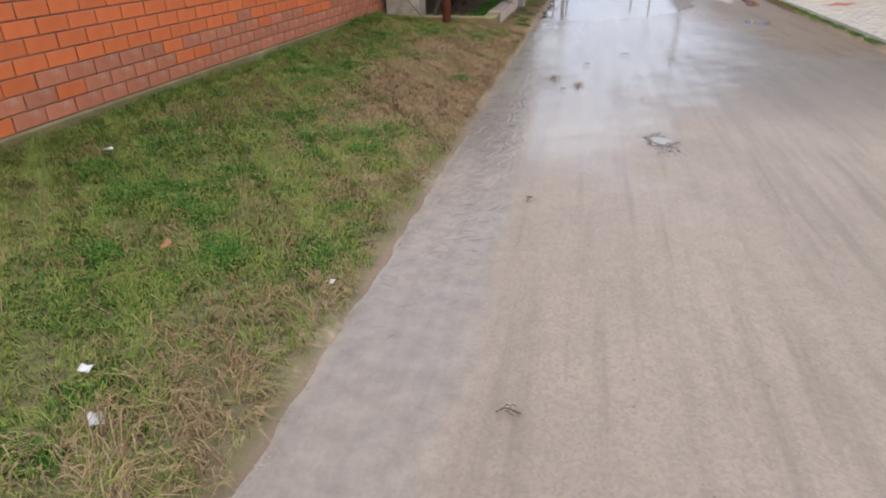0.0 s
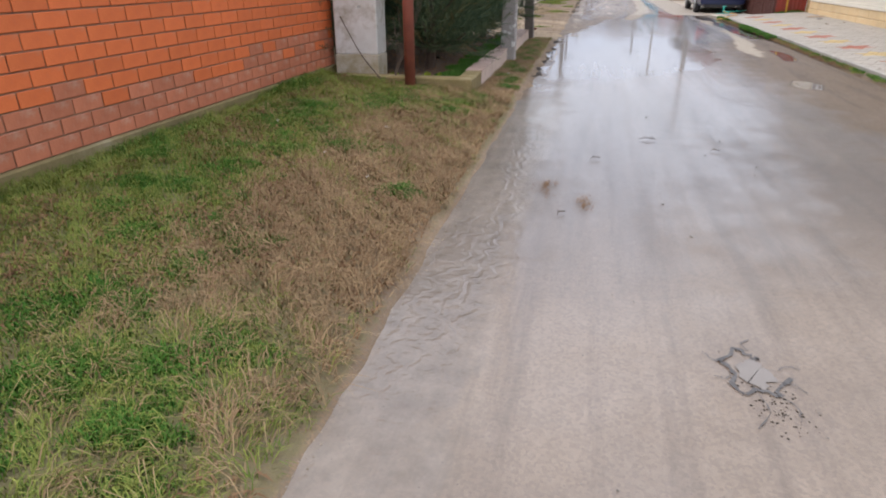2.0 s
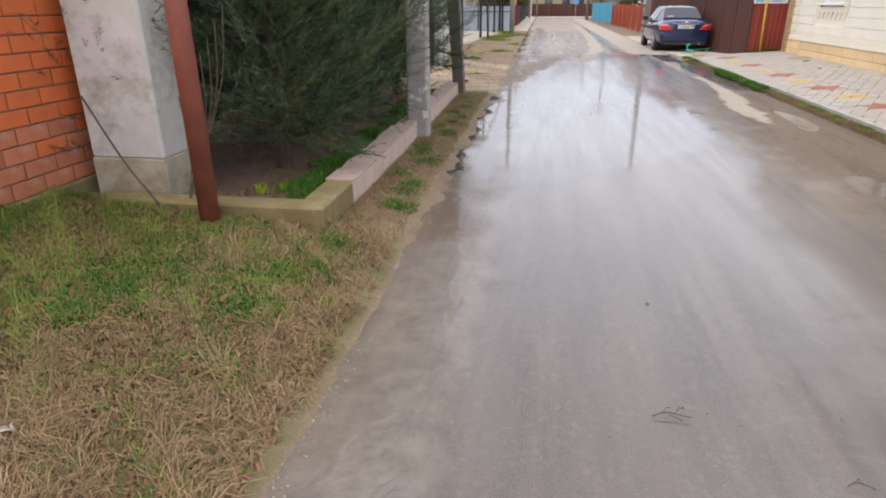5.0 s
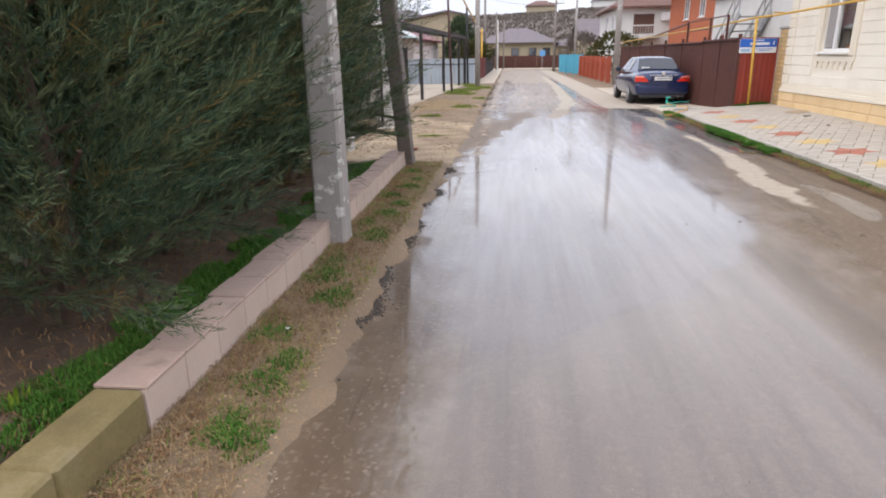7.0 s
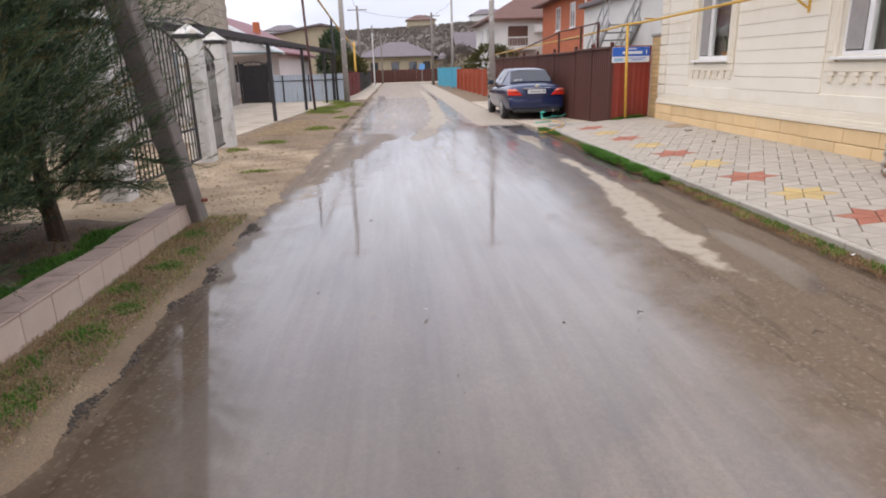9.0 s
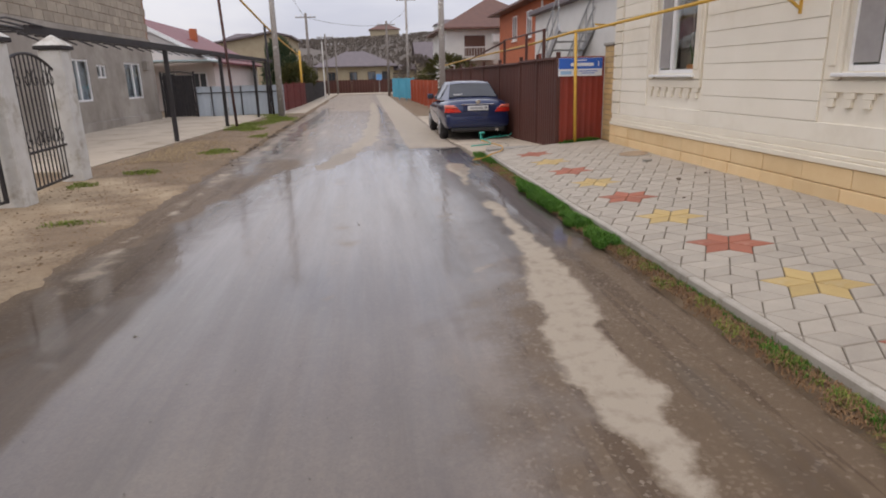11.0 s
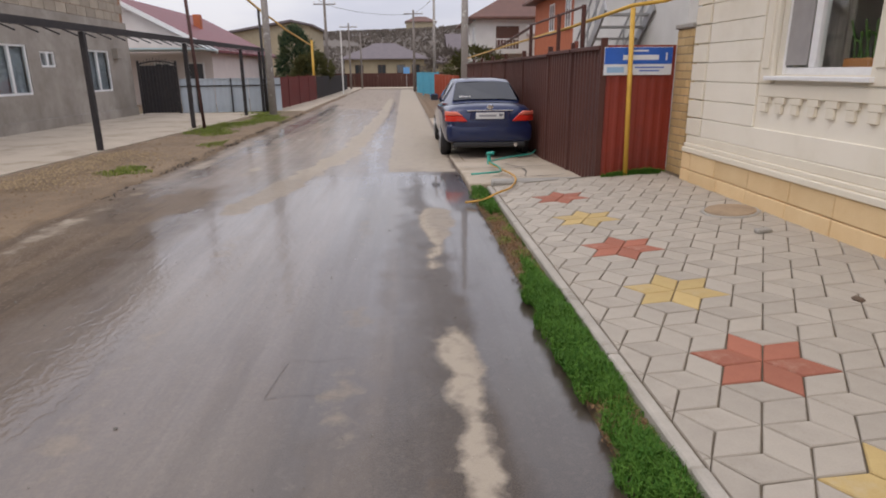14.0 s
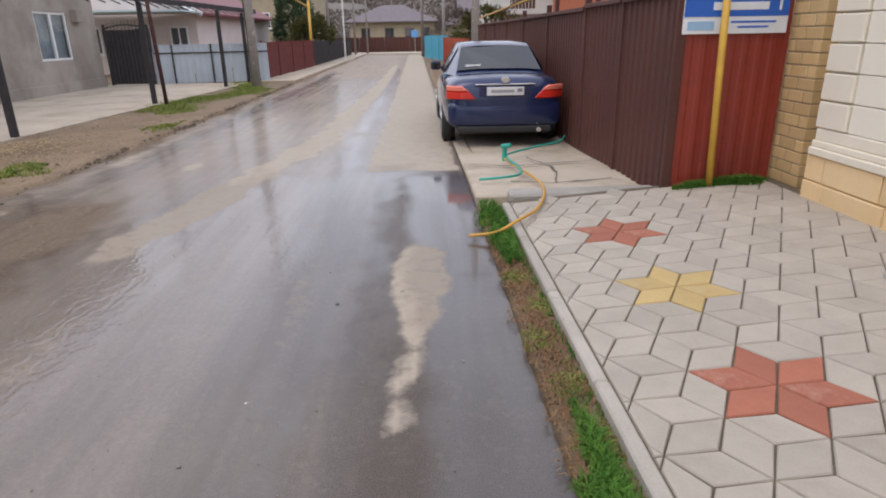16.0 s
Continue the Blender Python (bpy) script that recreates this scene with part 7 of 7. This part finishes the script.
Z = 0.004
for pts in ([(2.9, 7.0, Z), (2.7, 8.4, Z), (2.75, 9.6, Z), (2.4, 11.2, Z)],):
    crack(pts)

ring = [(0.105 * (1 + 0.3 * math.sin(k * 2.7)) * math.cos(k * 0.5236), 0.15 * (1 + 0.25 * math.sin(k * 1.9)) * math.sin(k * 0.5236), 0.004) for k in range(13)]
crack(ring[2:9], 0.011, ph, 3)
crack(ring[8:13], 0.008, ph, 3)
for a, l0, l1 in ((0.4, 0.11, 0.2), (1.5, 0.16, 0.27), (2.6, 0.11, 0.22), (3.5, 0.1, 0.17), (4.6, 0.14, 0.36), (5.1, 0.14, 0.3), (5.8, 0.1, 0.2)):
    crack([(l0 * math.cos(a), l0 * math.sin(a), 0.004), ((l0 + l1) / 2 * math.cos(a + 0.12), (l0 + l1) / 2 * math.sin(a + 0.12), 0.004), (l1 * math.cos(a - 0.05), l1 * math.sin(a - 0.05), 0.004)], 0.0022, ph, 5)

n = 110
x, y = 0.67 + 0.05 * rng.normal(size=n), 4.9 + 0.08 * rng.normal(size=n)
crumbs("pothole_rubble", x, y, 0.002 + 0 * x, rng.uniform(0.002, 0.007, n), DARKCRUMB, "dark asphalt crumbs below the pothole", "rubble")

# broken edges in the concrete pad
for pts in ([(4.3, 26.9, 0.074), (4.8, 26.8, 0.074), (5.4, 26.95, 0.074)], [(4.75, 26.8, 0.074), (4.9, 27.6, 0.062), (4.7, 28.3, 0.045)], [(4.0, 27.9, 0.06), (4.5, 27.75, 0.06), (5.5, 28.0, 0.055)], [(4.3, 26.45, 0.076), (5.0, 26.5, 0.076), (5.5, 26.42, 0.076)]):
    crack(pts, 0.012, pave)

# faint outline of an old mended patch
for pts in ([(2.31, 20.8, Z), (2.5, 20.83, Z), (2.68, 20.79, Z)], [(2.31, 20.81, Z), (2.33, 21.0, Z), (2.36, 21.2, Z)], [(2.38, 21.22, Z), (2.55, 21.2, Z), (2.7, 21.24, Z)]):
    crack(pts, 0.0013)

# twigs, leaves and scraps
DEADWOOD = mat("dead_twig", (0.13, 0.10, 0.075), (0.08, 0.06, 0.045), 0.9, 20, 90, 0.2)


def twig(x, y, ln, yaw, k, r=0.0028):
    ln = ln * 0.6
    t = thing("twig", pose(x, y, 0.012, 0, 0, yaw), "small dead twig lying on the wet road", "twig", "twigs on the road")
    bm = bmesh.new(); tube(bm, spline([(0, 0, 0), (ln * 0.4, 0.01, 0.012), (ln, -0.01, 0.006)], 4), r, 5); part("stem", bm, DEADWOOD, t)
    for i in range(k):
        s = ln * (0.25 + 0.5 * i / max(k, 1))
        bm = bmesh.new(); tube(bm, [(s, 0, 0.01), (s + ln * 0.15, ln * 0.22 * (-1) ** i, 0.02), (s + ln * 0.3, ln * 0.3 * (-1) ** i, 0.01)], r * 0.7, 5); part("side_twig", bm, DEADWOOD, t)


for a in ((-0.22, 1.7, 0.15, 10, 4), (-0.3, 3.62, 0.15, 80, 3), (-0.05, 8.1, 0.16, 30, 2), (0.4, 8.9, 0.25, 5, 3), (-0.25, 6.7, 0.12, 60, 2), (1.0, 8.6, 0.14, 0, 1), (2.9, 14.6, 0.1, 0, 1), (2.05, 15.0, 0.08, 40, 1)):
    twig(*a)
for x, y, r, n_ in ((-0.37, 7.3, 0.08, 70), (-0.08, 6.95, 0.09, 80), (-0.35, 7.15, 0.08, 30)):
    a, q = rng.uniform(0, 6.28, n_), rng.normal(0, 0.5, n_)
    blades("dead_grass_wisp", x + r * q * np.cos(a), y + r * 1.6 * rng.normal(0, 0.5, n_), 0.008 + 0 * a, rng.uniform(0.02, 0.05, n_), rng.uniform(0.002, 0.004, n_), rng.uniform(1.8, 2.8, n_), LITTER, "wisp of dead grass washed onto the road", "dead grass")
SCRAP = plain("dirty_white_scrap", (0.62, 0.62, 0.60), 0.6)
DEADLEAF = plain("dry_brown_leaf", (0.34, 0.16, 0.07), 0.8)
for i, (x, y, s, m_, nm) in enumerate(((-1.1, 2.36, 0.03, SCRAP, 0), (-1.52, 1.3, 0.06, SCRAP, 0), (-1.72, 1.5, 0.045, SCRAP, 0), (-3.1, 3.4, 0.06, SCRAP, 0), (-2.16, 7.33, 0.028, SCRAP, 0), (-1.95, 8.3, 0.07, SCRAP, 0), (-1.65, 6.9, 0.028, SCRAP, 0), (-2.0, 2.4, 0.06, DEADLEAF, 1), (-2.9, 8.0, 0.03, SCRAP, 0), (3.92, 22.35, 0.05, SCRAP, 0), (4.02, 15.8, 0.035, SCRAP, 0), (0.75, 15.2, 0.03, SCRAP, 0), (-1.3, 12.3, 0.03, SCRAP, 0), (2.6, 23.0, 0.012, SCRAP, 0))):
    bm = bmesh.new(); bmesh.ops.create_grid(bm, x_segments=4, y_segments=4, size=s * 0.5)
    for v in bm.verts:
        v.co.z = 0.35 * s * noise.noise(Vector((v.co.x / s * 1.4 + i, v.co.y / s * 1.4, 0))); v.co.x *= 0.8 + 0.4 * noise.noise(Vector((i, v.co.y / s, 1)))
    bmesh.ops.solidify(bm, geom=bm.faces[:], thickness=0.002)
    o = part("fallen_leaf" if nm else "litter_scrap", bm, m_, smooth=True)
    zz = float(ground_height(np.array([x]), np.array([y]))[0]) if not -0.98 < x < 3.9 else 0.01
    o.matrix_basis = pose(x, y, zz + 0.035, 8, 5, 47 * i)
    tagged(o, "curled dry brown leaf in the grass" if nm else "small crumpled pale scrap of litter", "leaf" if nm else "litter", "" if nm else "litter scraps")
# puddled stick leaning on the white pier
dw = thing("dry_stick", pose(-3.0, 10.7, 0.2), "thin dry stick leaning on the whitewashed pier", "stick")
bm = bmesh.new(); tube(bm, spline([(0.25, -0.1, 0.0), (-0.05, 0.0, 0.3), (-0.33, 0.06, 0.75)], 5), 0.008, 5); part("stem", bm, DEADWOOD, dw)
for i in range(7):
    bm = bmesh.new(); tube(bm, spline([(0.4, 0.0, 0.0), (0.42 + 0.05 * i, 0.1, 0.35 + 0.08 * i), (0.36 + 0.07 * i, 0.15, 0.75 + 0.1 * i)], 4), 0.004, 5); part("side_twig", bm, DEADWOOD, dw)

# ---- pieces: planter tiles, kerb stones, bricks, paving tiles ----
y = 0.72
i = 0
while y < 7.15:
    part("face_tile", B(0.0, 0.022, y + 0.003, y + 0.327, -0.12 + 0.01 * random.random(), 0.238, 0.003), PINK, planter)
    y += 0.33
y = 0.72
while y < 7.15:
    ln = 0.33
    bm = B(-0.225 + 0.02 * random.random(), 0.03, y + 0.003, y + ln - 0.003, 0.24, 0.258, 0.004)
    if random.random() < 0.45:
        for v in bm.verts:
            if v.co.x < -0.15:
                v.co.x += 0.06 * random.random(); v.co.y += 0.03 * (random.random() - 0.5)
    part("cap_tile", bm, CAP, planter)
    y += ln

y = 4.0
while y < 26.0:
    part("kerb_stone", B(4.10, 4.168, y + 0.004, y + 0.996, -0.1, 0.088 + 0.008 * random.random(), 0.01), KERB, pave)
    y += 1.0

# bricks: one mesh shared by all whole bricks of a kind
def brick_mesh(name, ln, material):
    bm = B(-0.012, 0.0, 0.005, ln - 0.005, 0.006, CH - 0.006, 0.004)
    me = bpy.data.meshes.new(name); bm.to_mesh(me); bm.free(); me.materials.append(material)
    return me


BM_FULL, BM_PALE = brick_mesh("brick", CL, BRICK), brick_mesh("pale_brick", CL, BRICK_PALE)
BM_HALF, BM_HPALE = brick_mesh("half_brick", CL / 2, BRICK), brick_mesh("pale_half_brick", CL / 2, BRICK_PALE)
jv, jf = [], []
cube_f = ((0, 3, 2, 1), (4, 5, 6, 7), (0, 1, 5, 4), (1, 2, 6, 5), (2, 3, 7, 6), (3, 0, 4, 7))
random.seed(5)
for row in range(18):
    z = 0.135 + row * CH
    y = -CL / 2 if row % 2 else 0.0
    if row % 2:
        b = new("brick", BM_HPALE if row < 3 else BM_HALF); b.parent = brick_wall; b.location = (0, -CL / 2, z)
    while y > -16.9:
        y -= CL
        dx = random.uniform(-0.003, 0.002)
        if y > -7.9 and row < 10:
            pale = random.random() < (1.1, 1.0, 0.6, 0.25, 0.08, 0.03, 0, 0, 0, 0)[row] + (0.4 if y > -2.5 and row < 4 else 0) - 0.1
            b = new("brick", BM_PALE if pale else BM_FULL); b.parent = brick_wall; b.location = (dx, y, z)
        else:
            k = len(jv)
            x0, x1, y0, y1, z0, z1 = -0.012, dx, y + 0.005, y + CL - 0.005, z + 0.006, z + CH - 0.006
            jv += [(x0, y0, z0), (x1, y0, z0), (x1, y1, z0), (x0, y1, z0), (x0, y0, z1), (x1, y0, z1), (x1, y1, z1), (x0, y1, z1)]
            jf += [tuple(k + c for c in f) for f in cube_f]
tagged(raw("far_bricks", jv, jf, BRICK_JOIN, brick_wall), kind="stuff")

# rhombic tiles: a star at every third row, red and yellow in turn
LT = 0.3485
COL = LT * math.sqrt(3) / 2
SX, SY = 4.815, 18.66
SLOPE = 0.078


def rhomb(ang, clip=None):
    """Corners of a tile whose long diagonal lies at this angle, shrunk by the joint."""
    d = Vector((math.cos(ang), math.sin(ang))); q = Vector((-d.y, d.x)) * LT / (2 * math.sqrt(3))
    return [Vector((0, 0)), d * LT / 2 - q, d * LT, d * LT / 2 + q]


def prism(poly, gap=0.0034, lift=0.0):
    c = sum(poly, Vector((0, 0))) / len(poly)
    out = []
    for rr, z in ((gap, -0.03), (gap, -0.006 + lift), (gap + 0.004, lift)):
        for p in poly:
            e = (p - c)
            out.append((*(c + e * (1 - rr / max(e.length * 0.62, 0.02))), z))
    n = len(poly)
    faces = [tuple(range(2 * n, 3 * n))]
    for k in (0, n):
        faces += [(k + i, k + (i + 1) % n, k + n + (i + 1) % n, k + n + i) for i in range(n)]
    return out, faces


def clip_x(poly, x0, x1):
    for s, lim in ((1, x0), (-1, x1)):
        res = []
        for i, p in enumerate(poly):
            q = poly[(i + 1) % len(poly)]
            a, b = s * (p.x - lim), s * (q.x - lim)
            if a >= 0:
                res.append(p)
            if a * b < 0:
                res.append(p.lerp(q, a / (a - b)))
        poly = res
        if len(poly) < 3:
            return []
    return poly


ANG = (math.pi / 6, math.pi / 2, 5 * math.pi / 6)
MESH = {}
for ai, ang in enumerate(ANG):
    v, f = prism(rhomb(ang))
    for key, m_ in (("g", TILE), ("r", TILE_R), ("y", TILE_Y)):
        me = bpy.data.meshes.new("tile"); me.from_pydata(v, [], f); me.materials.append(m_)
        MESH[ai, key] = me
TILT_M = pose(0, 0, 0, 0, -math.degrees(math.atan(SLOPE)), 0)
jv, jf = [], []
random.seed(9)
for r in range(-42, 24):
    for c in range(-4, 8):
        px, py = SX + c * COL, SY + (r + 0.5 * (c % 2)) * LT
        for ai, ang in enumerate(ANG):
            ex, ey = px + LT * math.cos(ang), py + LT * math.sin(ang)
            key = "g"
            for qx, qy in ((px, py), (ex, ey)):
                k = round((qy - SY) / (3 * LT))
                if abs(qx - SX) < 0.01 and abs(qy - SY - k * 3 * LT) < 0.01 and -4 <= k <= 6:
                    key = "y" if k % 2 else "r"
            poly = [Vector((px, py)) + p for p in rhomb(ang)]
            mx, my = (px + ex) / 2, (py + ey) / 2
            if my > 26.02 or my < 5:
                continue
            xs = [p.x for p in poly]
            if max(xs) < 4.19 or min(xs) > 6.4:
                continue
            whole = min(xs) > 4.175 and max(xs) < 6.41
            if whole and (key != "g" or 19.2 < my < 22.7):
                o = new("tile", MESH[ai, key]); o.parent = pave
                o.matrix_basis = Matrix.Translation((px, py, walk_z(px) + random.uniform(-0.002, 0.002))) @ TILT_M
                continue
            poly = clip_x(poly, 4.175, 6.41)
            if not poly:
                continue
            v, f = prism(poly, 0.0034, random.uniform(-0.002, 0.002))
            k = len(jv)
            jv += [(a, b, z + walk_z(a)) for a, b, z in v]
            jf += [tuple(k + i for i in q) for q in f]
tagged(raw("far_tiles", jv, jf, TILE_J, pave), kind="stuff")
